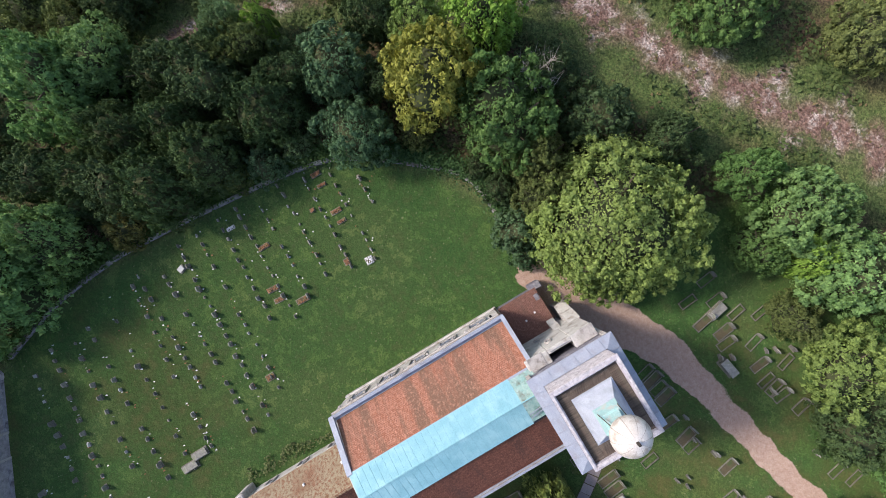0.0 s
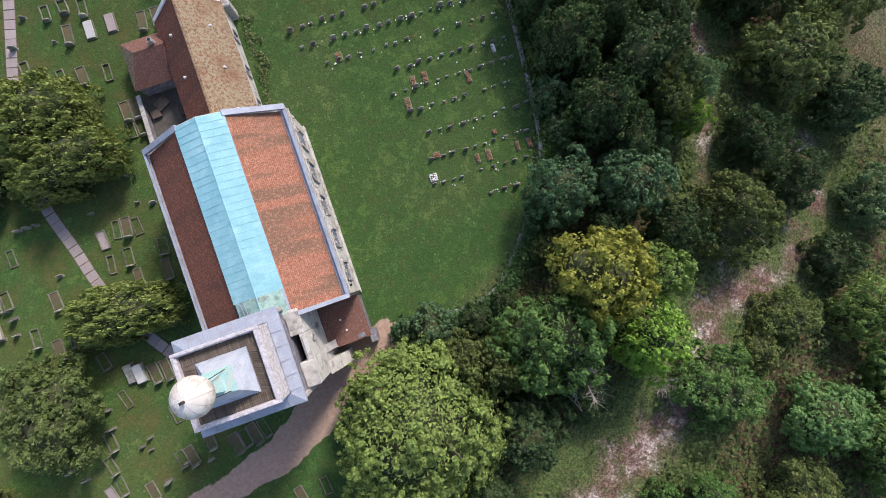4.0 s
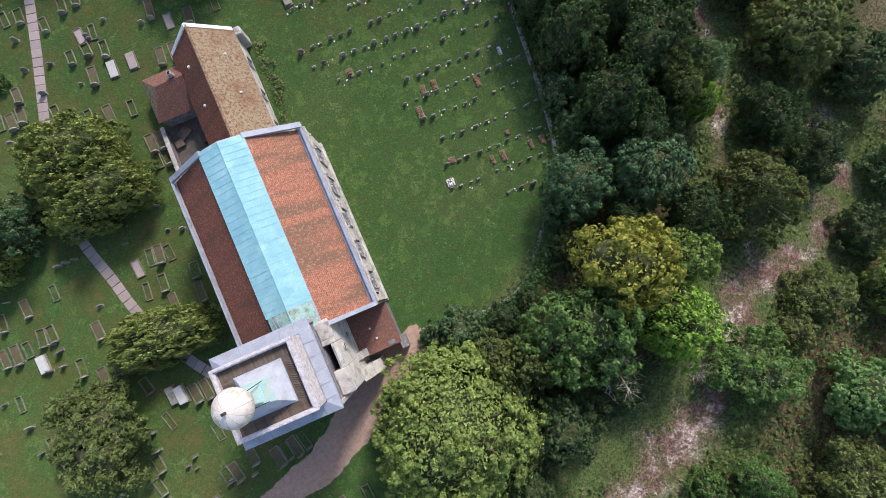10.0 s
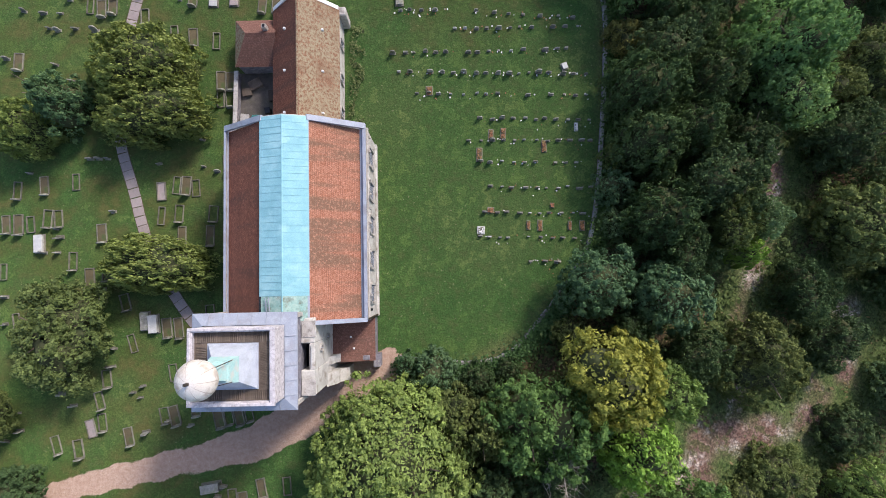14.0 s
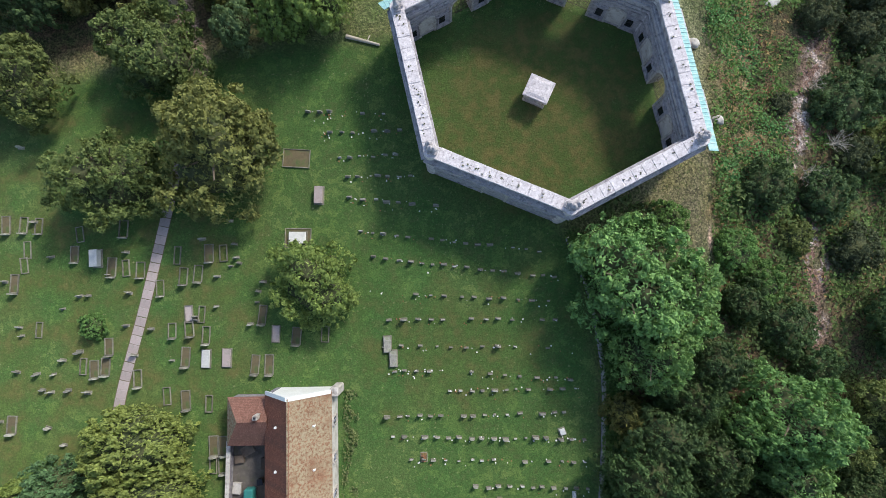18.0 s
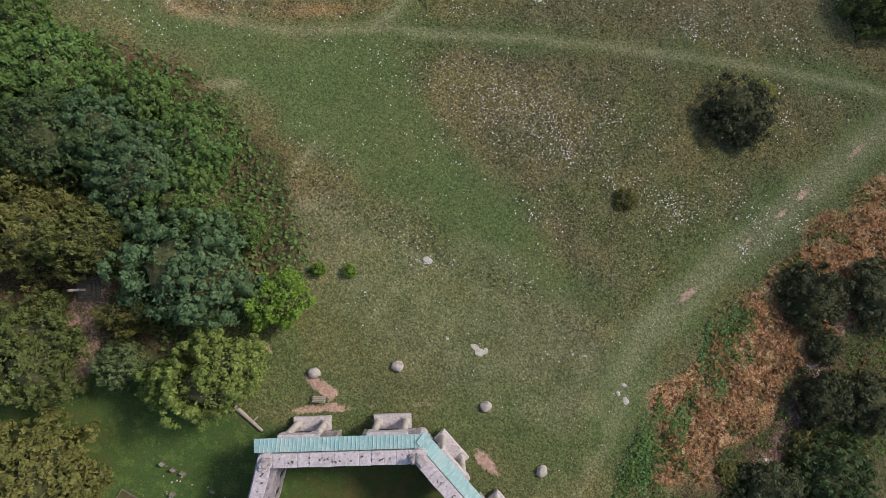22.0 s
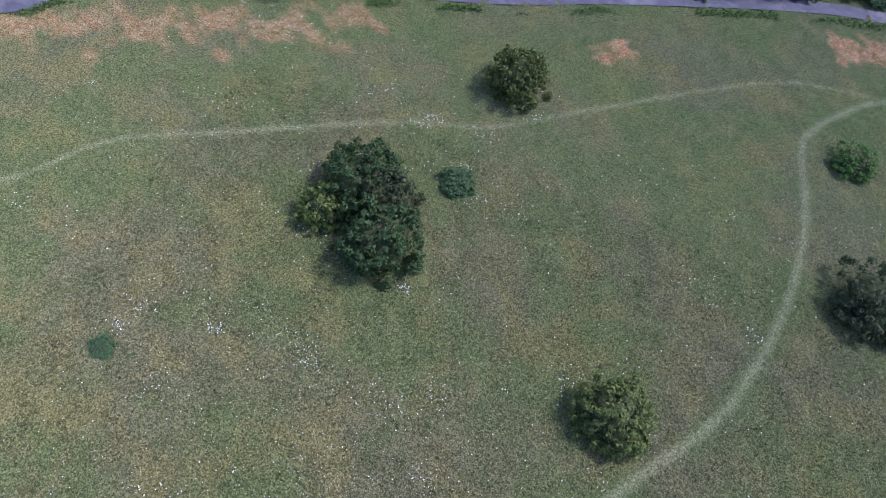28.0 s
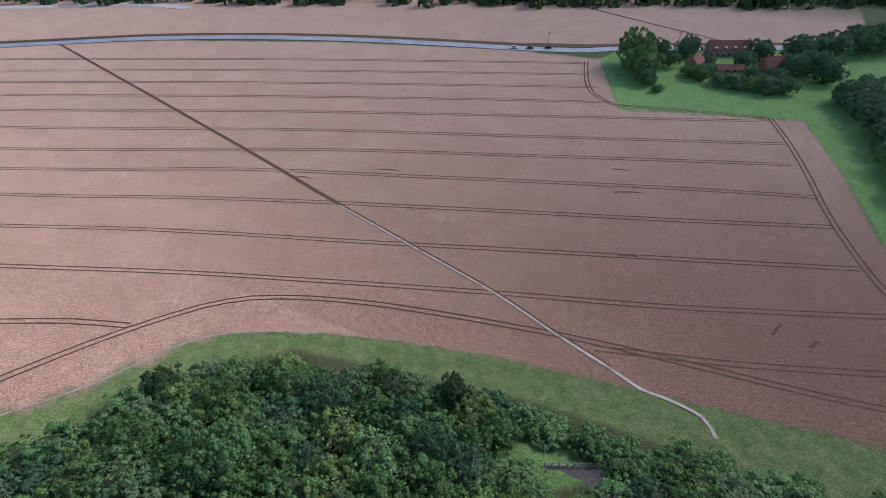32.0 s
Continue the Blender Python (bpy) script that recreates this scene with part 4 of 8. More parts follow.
# tower
TX, TY = -2.6, -12.85
bm = bmesh.new()
box(bm, TX - 4.1, TX + 4.1, TY - 3.8, TY + 3.8, 0, 14.8, 0.05)
part("tower_shaft", bm, M_FLINT, church, "grey flint tower shaft")
for x, y in ((-4.1, -3.8), (4.1, -3.8), (-4.1, 3.8), (4.1, 3.8)):
    one_box("quoin", TX + x - 0.2, TX + x + 0.2, TY + y - 0.2, TY + y + 0.2, 0, 14.78, M_STONE, church, 0.04)
bm = bmesh.new()
o, i_, z0, z1 = (4.5, 4.15), (3.5, 3.1), 14.8, 15.35
co = [[(sx * a, sy * b3) for sx, sy in ((-1, -1), (1, -1), (1, 1), (-1, 1))] for a, b3 in (o, i_)]
vo = [bm.verts.new((TX + x, TY + y, z0)) for x, y in co[0]]
vt = [bm.verts.new((TX + x, TY + y, z0 + 0.18)) for x, y in co[0]]
vi = [bm.verts.new((TX + x, TY + y, z1)) for x, y in co[1]]
for i in range(4):
    j = (i + 1) % 4
    bm.faces.new((vo[i], vo[j], vt[j], vt[i]))
    bm.faces.new((vt[i], vt[j], vi[j], vi[i]))
bm.faces.new(vo[::-1])
part("lead_skirt", bm, M_LEAD, church, "blue-grey lead skirt round the tower")
for sx, sy, ang, half, reach in ((0, -1, 0, 4.5, 4.15), (0, 1, 180, 4.5, 4.15), (1, 0, 90, 4.15, 4.5), (-1, 0, -90, 4.15, 4.5)):
    for k in np.arange(-half + 1.3, half - 0.9, 1.25):
        bm = bmesh.new()
        slab_from(bm, [(-0.035, -1.0, 0.20), (0.035, -1.0, 0.20), (0.035, 0, 0.63), (-0.035, 0, 0.63)], 0.05)
        part("lead_roll", bm, M_LEAD, church, "", pose(TX, TY, 14.8) @ pose(0, 0, 0, 0, 0, ang) @ pose(float(k), -reach + 1.0, 0.03))
UX, UY, U0, U1 = 3.45, 3.05, 14.8, 18.0
for x0, x1, y0, y1 in ((-UX, UX, -UY, -UY + 0.28), (-UX, UX, UY - 0.28, UY), (-UX, -UX + 0.28, -UY + 0.28, UY - 0.28), (UX - 0.42, UX, -UY + 0.28, UY - 0.28)):
    one_box("belfry_parapet", TX + x0, TX + x1, TY + y0, TY + y1, U0, U1, M_COPING, church, 0.04, "worn pale stone parapet")
for x0, x1, y0, y1 in ((-UX - 0.08, UX + 0.1, -UY - 0.08, -UY + 0.2), (-UX - 0.08, UX + 0.1, UY - 0.2, UY + 0.08), (-UX - 0.08, -UX + 0.2, -UY + 0.2, UY - 0.2), (UX - 0.36, UX + 0.1, -UY + 0.2, UY - 0.2)):
    one_box("parapet_coping", TX + x0, TX + x1, TY + y0, TY + y1, U1 + 0.003, U1 + 0.12, M_COPING, church, 0.04)
one_box("belfry_floor", TX - UX + 0.28, TX + UX - 0.42, TY - UY + 0.28, TY + UY - 0.28, 17.1, 17.5, M_BOARD, church)
slat = one_box("duckboard", -0.055, 0.055, -0.4, 0.4, 0, 0.06, M_BOARD, church, 0, "weathered grey duckboard")
slat.matrix_basis = pose(TX - 3.0, TY + 2.32, 17.52)
for i in range(1, 36):
    twin(slat, pose(TX - 3.0 + i * 0.168, TY + 2.32, 17.52))
for i in range(36):
    twin(slat, pose(TX - 3.0 + i * 0.168, TY - 2.32, 17.52))
for i in range(18):
    twin(slat, pose(TX - 2.6, TY - 1.7 + i * 0.19, 17.52, 0, 0, 84))
    twin(slat, pose(TX + 2.56, TY - 1.7 + i * 0.19, 17.52, 0, 0, 68))
# lead pyramid, copper cap, gilded ball on its stays
def frustum(name, a0, b0, z0, a1, b1, z1, mat, label=""):
    bm = bmesh.new()
    q = [(-1, -1), (1, -1), (1, 1), (-1, 1)]
    lo = [bm.verts.new((TX + x * a0, TY + y * b0, z0)) for x, y in q]
    hi = [bm.verts.new((TX + x * a1, TY + y * b1, z1)) for x, y in q]
    bm.faces.new(hi), bm.faces.new(lo[::-1])
    for i in range(4):
        j = (i + 1) % 4
        bm.faces.new((lo[i], lo[j], hi[j], hi[i]))
    return part(name, bm, mat, church, label)


frustum("pyramid_kerb", 2.05, 1.85, 17.4, 2.05, 1.85, 17.65, M_LEAD_PALE)
frustum("lead_pyramid", 1.98, 1.78, 17.65, 1.05, 0.95, 19.3, M_LEAD_PALE, "pale lead pyramid roof")
frustum("copper_cap", 1.1, 1.0, 19.3, 0.85, 0.8, 20.6, M_COPPER_PALE, "pale green copper pedestal")
frustum("copper_neck", 0.7, 0.65, 20.6, 0.3, 0.3, 22.9, M_COPPER_PALE)
BALL = Vector((TX, TY, 24.2))
bm = bmesh.new()
bmesh.ops.create_uvsphere(bm, u_segments=40, v_segments=24, radius=1.42, matrix=Matrix.Translation(BALL))
for f in bm.faces:
    f.smooth = True
ball = part("golden_ball", bm, M_GILT, church, "large pale gilded ball with worn seams")
for i in range(10):
    bm = bmesh.new()
    a = math.tau * i / 10
    ring = []
    for k in range(13):
        e = -1.35 + 2.7 * k / 12
        for w in (-0.022, 0.022):
            ring.append(bm.verts.new(BALL + Vector((math.cos(a + w) * math.cos(e), math.sin(a + w) * math.cos(e), math.sin(e))) * 1.432))
    for k in range(12):
        bm.faces.new((ring[2 * k], ring[2 * k + 1], ring[2 * k + 3], ring[2 * k + 2]))
    part("seam_strip", bm, M_STRIP, ball)
one_box("finial", TX - 0.1, TX + 0.1, TY - 0.1, TY + 0.1, 25.58, 26.1, M_IRON, church, 0.03)
for x, y in ((1, 1), (1, -1), (-1, 1), (-1, -1)):
    bm = bmesh.new()
    p, q = Vector((TX + x * 1.0, TY + y * 0.9, 18.9)), BALL + Vector((x * 0.7, y * 0.65, -0.95))
    bmesh.ops.create_cone(bm, cap_ends=True, segments=6, radius1=0.035, radius2=0.035, depth=(q - p).length, matrix=Matrix.Translation((p + q) / 2) @ (q - p).to_track_quat("Z", "Y").to_matrix().to_4x4())
    part("stay", bm, M_IRON, church)
# stair mass beside the tower
AX0, AX1, AY0, AY1, AZ = TX + 4.1, 2.75, -16.4, -9.4, 12.3
for y0, y1 in ((AY0, -14.1), (-11.7, AY1)):
    one_box("stair_block", AX0, AX1, y0, y1, 0, AZ, M_RENDER, church, 0.08, "blotched white rendered stair block")
one_box("stair_block", AX0 + 0.75, AX1, -14.1, -11.7, 0, AZ - 0.05, M_RENDER, church, 0.05)
# floor of the stair opening, coloured near-black for the shade down in it
one_box("stair_sill", AX0, AX0 + 0.75, -14.1, -11.7, 0, AZ - 2.4, M_DARK, church)
one_box("stair_lead", AX0 + 0.95, AX1 - 0.35, -13.9, -11.9, AZ - 0.047, AZ + 0.06, M_LEAD, church, 0.03)
for y in (-15.6, -10.4):
    one_box("stair_coping", AX0 + 0.1, AX1 + 0.1, y - 0.75, y + 0.75, AZ + 0.003, AZ + 0.07, M_STONE, church, 0.02)
for z, y in ((9.2, -12.4), (6.4, -11.6)):
    arch_window("stair_window", pose(AX1, y, z, 0, 0, 90), 0.5, 1.1, church)
for y0, y1, reach, low, high in ((AY0 - 0.2, AY0 + 1.1, 1.5, 2.6, 6.8), (AY0 + 1.9, AY0 + 2.7, 0.8, 4.0, 6.4)):
    bm = bmesh.new()
    prof = [(AX1 - 0.05, 0), (AX1 + reach, 0), (AX1 + reach, low), (AX1 + reach * 0.5, (low + high) / 2 - 0.5), (AX1 + reach * 0.5, (low + high) / 2), (AX1 - 0.05, high)]
    lo, hi = ([bm.verts.new((x, y, z)) for x, z in prof] for y in (y0, y1))
    bm.faces.new(lo), bm.faces.new(hi[::-1])
    for i in range(6):
        bm.faces.new((lo[(i + 1) % 6], lo[i], hi[i], hi[(i + 1) % 6]))
    part("stair_buttress", bm, M_RENDER, church)

# service yard between the vestry and the nave
one_box("yard_paving", -27.1, -22.3, 19.9, 27.9, 3.15, 3.24, M_YARD, None)
tagged(bpy.data.objects["yard_paving"], "dark stained paving of the service yard by the church", "paving", kind="structure")
shed = empty("oil_tank", pose(-24.7, 21.6, 3.24, 0, 0, 2), "teal green painted tank on blocks in the service yard", "tank")
bm = bmesh.new()
box(bm, -0.55, 0.55, -1.05, 1.05, 0.3, 1.5, 0.15)
part("tank_body", bm, M_TEAL, shed)
for y in (-0.7, 0.7):
    one_box("block", -0.5, 0.5, y - 0.12, y + 0.12, 0, 0.3, M_STONE, shed)
bin_ = empty("wheelie_bin", pose(-23.6, 23.3, 3.24, 0, 0, 10), "dark plastic wheeled bin in the service yard", "bin")
bm = bmesh.new()
box(bm, -0.28, 0.28, -0.3, 0.3, 0.08, 0.95, 0.05)
part("bin_body", bm, M_IRON, bin_)
one_box("bin_lid", -0.31, 0.31, -0.33, 0.34, 0.955, 1.02, M_CARBLACK, bin_, 0.02)
yw = empty("yard_wall", pose(-27.2, 24, 3.2), "low flint wall closing the service yard", "wall")
one_box("wall_run", -0.2, 0.2, -3.9, 3.8, 0, 1.1, M_FLINT, yw, 0.05)
one_box("wall_cap", -0.25, 0.25, -3.9, 3.8, 1.103, 1.2, M_STONE, yw, 0.03)

for k, (x, y, a, w, d, h, mat, lab) in enumerate(((-26.2, 25.6, 8, 0.5, 0.4, 0.35, M_BOARD, "weathered wooden crate in the service yard"), (-25.3, 26.6, 30, 0.7, 0.5, 0.3, M_BOARD, "low wooden crate in the service yard"),
                                                  (-23.2, 25.2, 4, 0.45, 0.6, 0.5, M_IRON, "dark metal box against the church wall"), (-26.4, 22.4, 85, 0.6, 0.45, 0.4, M_STONE, "loose block of pale stone in the yard"))):
    cr = empty("storage_crate" if k != 3 else "stone_block", pose(x, y, 3.24, 0, 0, a), lab, "crate" if k != 3 else "stone")
    one_box("crate_body", -w, w, -d, d, 0, h, mat, cr, 0.03)
    one_box("crate_top", -w - 0.03, w + 0.03, -d - 0.03, d + 0.03, h + 0.003, h + 0.07, mat, cr, 0.02)


# ---- mausoleum ----
MC = Vector((7.6, 67.5, 0))
HEX = [Vector(p) for p in ((-2.45, 14.8), (-16.45, 7.35), (-12.65, -8.7), (2.45, -14.8), (16.45, -7.35), (12.65, 8.7))]
mauso = empty("mausoleum", pose(MC.x, MC.y, 3.15), "roofless hexagonal flint mausoleum with arches and stone urns", "mausoleum")
MH, MT = 7.95, 1.25


def wall_run(length, arches):
    """A wall along x, its outer face at y = 0 and its inner at y = -MT, cut by round arches (centre, width, height)."""
    bm = bmesh.new()
    cuts = sorted(arches)
    x = 0.0
    top = 5.3
    for c, w, h in cuts + [(length, 0, 0)]:
        a, b2 = c - w / 2, c + w / 2
        if a - x > 0.02:
            box(bm, x, a, -MT, 0, 0, top)
        if w:
            r, k = w / 2, 10
            for face_y in (0, -MT):
                up = [(c + r * math.cos(t), h - r + r * math.sin(t)) for t in np.linspace(0, math.pi, k)]
                ring = [bm.verts.new((px, face_y, pz)) for px, pz in up]
                head = [bm.verts.new((px, face_y, top)) for px, _ in up]
                for i in range(k - 1):
                    f = (ring[i], ring[i + 1], head[i + 1], head[i])
                    bm.faces.new(f if face_y == 0 else f[::-1])
                if face_y == 0:
                    front = ring
                else:
                    for i in range(k - 1):
                        bm.faces.new((front[i], ring[i], ring[i + 1], front[i + 1]))
        x = b2
    box(bm, 0, length, -MT, 0, top, 6.3)
    return bm


def urn(parent, m):
    bm = bmesh.new()
    prof = [(0.22, 0), (0.22, 0.12), (0.09, 0.2), (0.09, 0.32), (0.3, 0.55), (0.36, 0.8), (0.3, 0.98), (0.16, 1.05), (0.2, 1.12), (0.08, 1.25), (0.0, 1.32)]
    rings = [[bm.verts.new((r * math.cos(a), r * math.sin(a), z)) for a in np.linspace(0, math.tau, 12, endpoint=False)] for r, z in prof[:-1]]
    tip = bm.verts.new((0, 0, prof[-1][1]))
    for a, b2 in zip(rings, rings[1:]):
        for i in range(12):
            bm.faces.new((a[i], a[(i + 1) % 12], b2[(i + 1) % 12], b2[i]))
    for i in range(12):
        bm.faces.new((rings[-1][i], rings[-1][(i + 1) % 12], tip))
    box(bm, -0.36, 0.36, -0.36, 0.36, -0.35, 0.0, 0.03)
    return part("urn", bm, M_ASHLAR, parent, "weathered stone urn", m)


first_urn = None
for i in range(6):
    a, b_ = HEX[(i + 1) % 6], HEX[i]
    L = (b_ - a).length
    way = (b_ - a).normalized()
    out = Vector((-way.y, way.x))
    if out.dot((a + b_) / 2) < 0:
        a, b_ = b_, a
        way = -way
        out = Vector((-way.y, way.x))
    M = Matrix(((way.x, out.x, 0, a.x), (way.y, out.y, 0, a.y), (0, 0, 1, 0), (0, 0, 0, 1)))
    open_side = i in (0, 4, 5)
    arches = [(L / 2, 2.6, 4.6)] + ([(L / 2 - 4.5, 1.7, 3.6), (L / 2 + 4.5, 1.7, 3.6)] if open_side else [])
    side = part("wall_side", wall_run(L, arches[:1] if open_side else []), M_MAUSOLEUM, mauso, "knapped flint wall with arches", M)
    # niches, panels and surrounds on the inner face
    spots = [L / 2 - 6.3, L / 2 - 2.6, L / 2 + 2.6, L / 2 + 6.3] + ([] if open_side else [L / 2 - 4.5, L / 2 + 4.5])
    for s in spots:
        bm = bmesh.new()
        for x0, x1, z0, z1 in ((-0.55, -0.4, 0.9, 2.5), (0.4, 0.55, 0.9, 2.5), (-0.6, 0.6, 2.5, 2.7), (-0.6, 0.6, 0.75, 0.9)):
            box(bm, s + x0, s + x1, -MT - 0.10, -MT, z0, z1)
        part("niche_surround", bm, M_ASHLAR, side)
        # no recess is cut: a near-black sheet paints the niche's shade
        bm = bmesh.new()
        box(bm, s - 0.4, s + 0.4, -MT - 0.02, -MT - 0.003, 0.9, 2.5)
        part("niche_back", bm, M_DARK, side)
        bm = bmesh.new()
        for x0, x1, z0, z1 in ((-0.75, 0.75, 3.25, 3.35), (-0.75, 0.75, 4.05, 4.15), (-0.75, -0.65, 3.35, 4.05), (0.65, 0.75, 3.35, 4.05)):
            box(bm, s + x0, s + x1, -MT - 0.08, -MT, z0, z1)
        part("panel_frame", bm, M_ASHLAR, side)
    for n_, (c, w, h) in enumerate(arches):
        blind = n_ > 0 or not open_side
        if blind:
            bm = bmesh.new()
            box(bm, c - w / 2, c + w / 2, -MT - 0.03, -MT - 0.003, 0.5, h - w / 2)
            ring = [bm.verts.new((c + w / 2 * math.cos(t), -MT - 0.031, h - w / 2 + w / 2 * math.sin(t))) for t in np.linspace(0, math.pi, 11)]
            bm.faces.new(ring)
            part("blind_arch", bm, M_RENDER if n_ else M_ASHLAR, side)
        for y0, y1 in ((-MT - 0.12, -MT), (0, 0.12)):
            bm = bmesh.new()
            pts = [(-w / 2, 0.0)] + [(-w / 2 * math.cos(t), h - w / 2 + w / 2 * math.sin(t)) for t in np.linspace(0, math.pi, 13)] + [(w / 2, 0.0)]
            outp = [(x * (1 + 0.5 / w), z + (0.25 if z > h - w / 2 else 0)) for x, z in pts]
            for (x0, z0), (x1, z1), (u0, v0), (u1, v1) in zip(pts, pts[1:], outp, outp[1:]):
                q = [bm.verts.new((c + x, y, z)) for y in (y0, y1) for x, z in ((x0, z0), (x1, z1), (u1, v1), (u0, v0))]
                for f in ((0, 1, 2, 3), (7, 6, 5, 4), (0, 4, 5, 1), (2, 6, 7, 3)):
                    bm.faces.new([q[k] for k in f])
            part("arch_surround", bm, M_STONE, side)
        if not blind:
            bm = bmesh.new()
            for x in np.arange(-w / 2 + 0.1, w / 2, 0.17):
                box(bm, c + x - 0.015, c + x + 0.015, -0.7, -0.67, 0, h - w / 2 + math.sqrt(max(0, (w / 2) ** 2 - x * x)) - 0.02)
            for z in (0.3, 1.6, h - w / 2):
                box(bm, c - w / 2 + 0.02, c + w / 2 - 0.02, -0.71, -0.66, z, z + 0.04)
            part("iron_grille", bm, M_IRON, side)
    # entablature: architrave, cornice, blocking course
    for name, y0, y1, z0, z1, mat in (("plinth_course", -MT - 0.16, 0.16, 0, 0.55, M_ASHLAR), ("sill_course", -MT - 0.13, 0.1, 2.85, 3.05, M_ASHLAR), ("upper_course", -MT - 0.13, 0.1, 4.45, 4.68, M_ASHLAR), ("architrave", -MT - 0.2, 0.2, 5.1, 5.45, M_ASHLAR), ("frieze", -MT - 0.08, 0.1, 5.456, 6.25, M_MAUSOLEUM),
                                      ("cornice", -MT - 0.38, 0.5, 6.3, 6.6, M_ASHLAR), ("cyma", -MT - 0.2, 0.3, 6.62, 6.85, M_ASHLAR), ("blocking_course", -MT + 0.05, -0.05, 6.88, 7.75, M_ASHLAR), ("coping", -MT - 0.05, 0.05, 7.752, MH, M_COPING)):
        if z0 < 5:
            y1 = 0.1
        if name == "coping":
            k = round(L / 1.25)
            for q in range(k):
                bm = bmesh.new()
                box(bm, L * q / k + 0.004, L * (q + 1) / k - 0.004, y0 - 0.02 * (q % 3), y1 + 0.015 * (q % 2), z0 + 0.004 * i, z1 + 0.004 * i + 0.012 * ((q * 7 + i) % 4), 0.04)
                part("coping_stone", bm, mat, side)
            continue
        gaps = sorted((c - w / 2 - 0.3, c + w / 2 + 0.3) for c, w, h in arches if z0 < h)
        at = -0.1
        for g0, g1 in gaps + [(L + 0.1, 0)]:
            bm = bmesh.new()
            box(bm, at, g0, y0, y1, z0 + 0.004 * i, z1 + 0.004 * i, 0.04)
            part(name, bm, mat, side)
            at = g1
    for x in np.arange(0.5, L - 0.3, 0.62):
        bm = bmesh.new()
        box(bm, x - 0.1, x + 0.1, -MT - 0.28, -MT - 0.09, 6.1, 6.298)
        part("bracket", bm, M_ASHLAR, side)
    # coupled columns on plinths along the three exposed sides
    if open_side:
        for s in (L / 2 - 4.5, L / 2 + 4.5):
            bm = bmesh.new()
            box(bm, s - 2.1, s + 2.1, 0.17, 1.75, -0.1, 0.5, 0.05)
            part("portico_plinth", bm, M_COPING, side, "pinkish worn stone plinth")
            for dx in (-1.55, 1.55):
                bm = bmesh.new()
                bmesh.ops.create_cone(bm, cap_ends=True, segments=18, radius1=0.4, radius2=0.34, depth=5.0, matrix=Matrix.Translation((s + dx, 1.05, 3.0)))
                box(bm, s + dx - 0.46, s + dx + 0.46, 0.6, 1.5, 0.5, 0.75, 0.04)
                box(bm, s + dx - 0.44, s + dx + 0.44, 0.6, 1.5, 5.4, 5.75, 0.04)
                part("column", bm, M_RENDER, side, "pale rendered round column")
            bm = bmesh.new()
            box(bm, s - 2.1, s + 2.1, 0.51, 1.5, 5.76, 6.6, 0.04)
            part("portico_beam", bm, M_COPING, side)
    # copper weathering on the outer cornice of the three exposed sides
    if open_side:
        bm = bmesh.new()
        slab_from(bm, [(-0.75, 0.02, 7.3), (L + 0.75, 0.02, 7.3), (L + 0.95, 1.25, 6.72), (-0.95, 1.25, 6.72)][::-1], 0.07)
        part("copper_weathering", bm, M_VERDIGRIS, side, "pale turquoise copper sheet on the cornice")
        for x in np.arange(-0.3, L + 0.4, 0.42):
            bm = bmesh.new()
            slab_from(bm, [(x, 0.03, 7.36), (x + 0.06, 0.03, 7.36), (x + 0.06, 1.24, 6.78), (x, 1.24, 6.78)][::-1], 0.08)
            part("copper_roll", bm, M_COPPER_PALE, side)
    for s in (0.75, L - 0.75):
        if first_urn is None:
            first_urn = urn(mauso, M @ pose(s, -MT / 2, MH + 0.35))
        else:
            twin(first_urn, M @ pose(s, -MT / 2, MH + 0.35))
    c = HEX[i]
    bm = bmesh.new()
    bmesh.ops.create_cone(bm, cap_ends=True, segments=12, radius1=0.8, radius2=0.78, depth=MH + 0.05, matrix=Matrix.Translation((c.x * 0.955, c.y * 0.955, (MH + 0.05) / 2)))
    part("corner_pier", bm, M_COPING, mauso)
    twin(first_urn, pose(c.x * 0.955, c.y * 0.955, MH + 0.45))
r_ = np.random.default_rng(17)
vs, fs = [], []
for i in range(6):
    a, b_ = HEX[i], HEX[(i + 1) % 6]
    for _ in range(26):
        p = a.lerp(b_, r_.uniform(0.03, 0.97)) * r_.uniform(0.935, 0.975)
        ang, s = r_.uniform(0, 6.28), r_.uniform(0.06, 0.17)
        for lean in (-1, 1):
            k = len(vs)
            u = Vector((math.cos(ang + lean), math.sin(ang + lean)))
            vs += [(p.x - u.y * s, p.y + u.x * s, MH + 0.02), (p.x + u.y * s, p.y - u.x * s, MH + 0.02), (p.x + u.x * s, p.y + u.y * s, MH + 0.05 + s)]
            fs.append((k, k + 1, k + 2))
weeds = raw("wall_weeds", vs, fs, M_SCRUB, mauso, "grey-green weeds rooted in the wall tops")
weeds.color = (0.13, 0.13, 0.09, 1)
# monument in the middle
tomb = empty("canopy_tomb", pose(7.6, 67.8, 3.15, 0, 0, -24), "square stone canopy tomb standing on the mausoleum lawn", "tomb")
one_box("base", -1.35, 1.35, -1.2, 1.2, 0, 0.3, M_STONE, tomb, 0.04)
for x in (-1.15, 1.15):
    for y in (-1.0, 1.0):
        one_box("pillar", x - 0.17, x + 0.17, y - 0.17, y + 0.17, 0.3, 2.0, M_STONE, tomb, 0.03)
one_box("inner_pedestal", -0.5, 0.5, -0.45, 0.45, 0.3, 1.1, M_STONE, tomb, 0.05)
bm = bmesh.new()
prof = [(0.15, 1.1), (0.1, 1.2), (0.28, 1.45), (0.22, 1.7), (0.05, 1.85)]
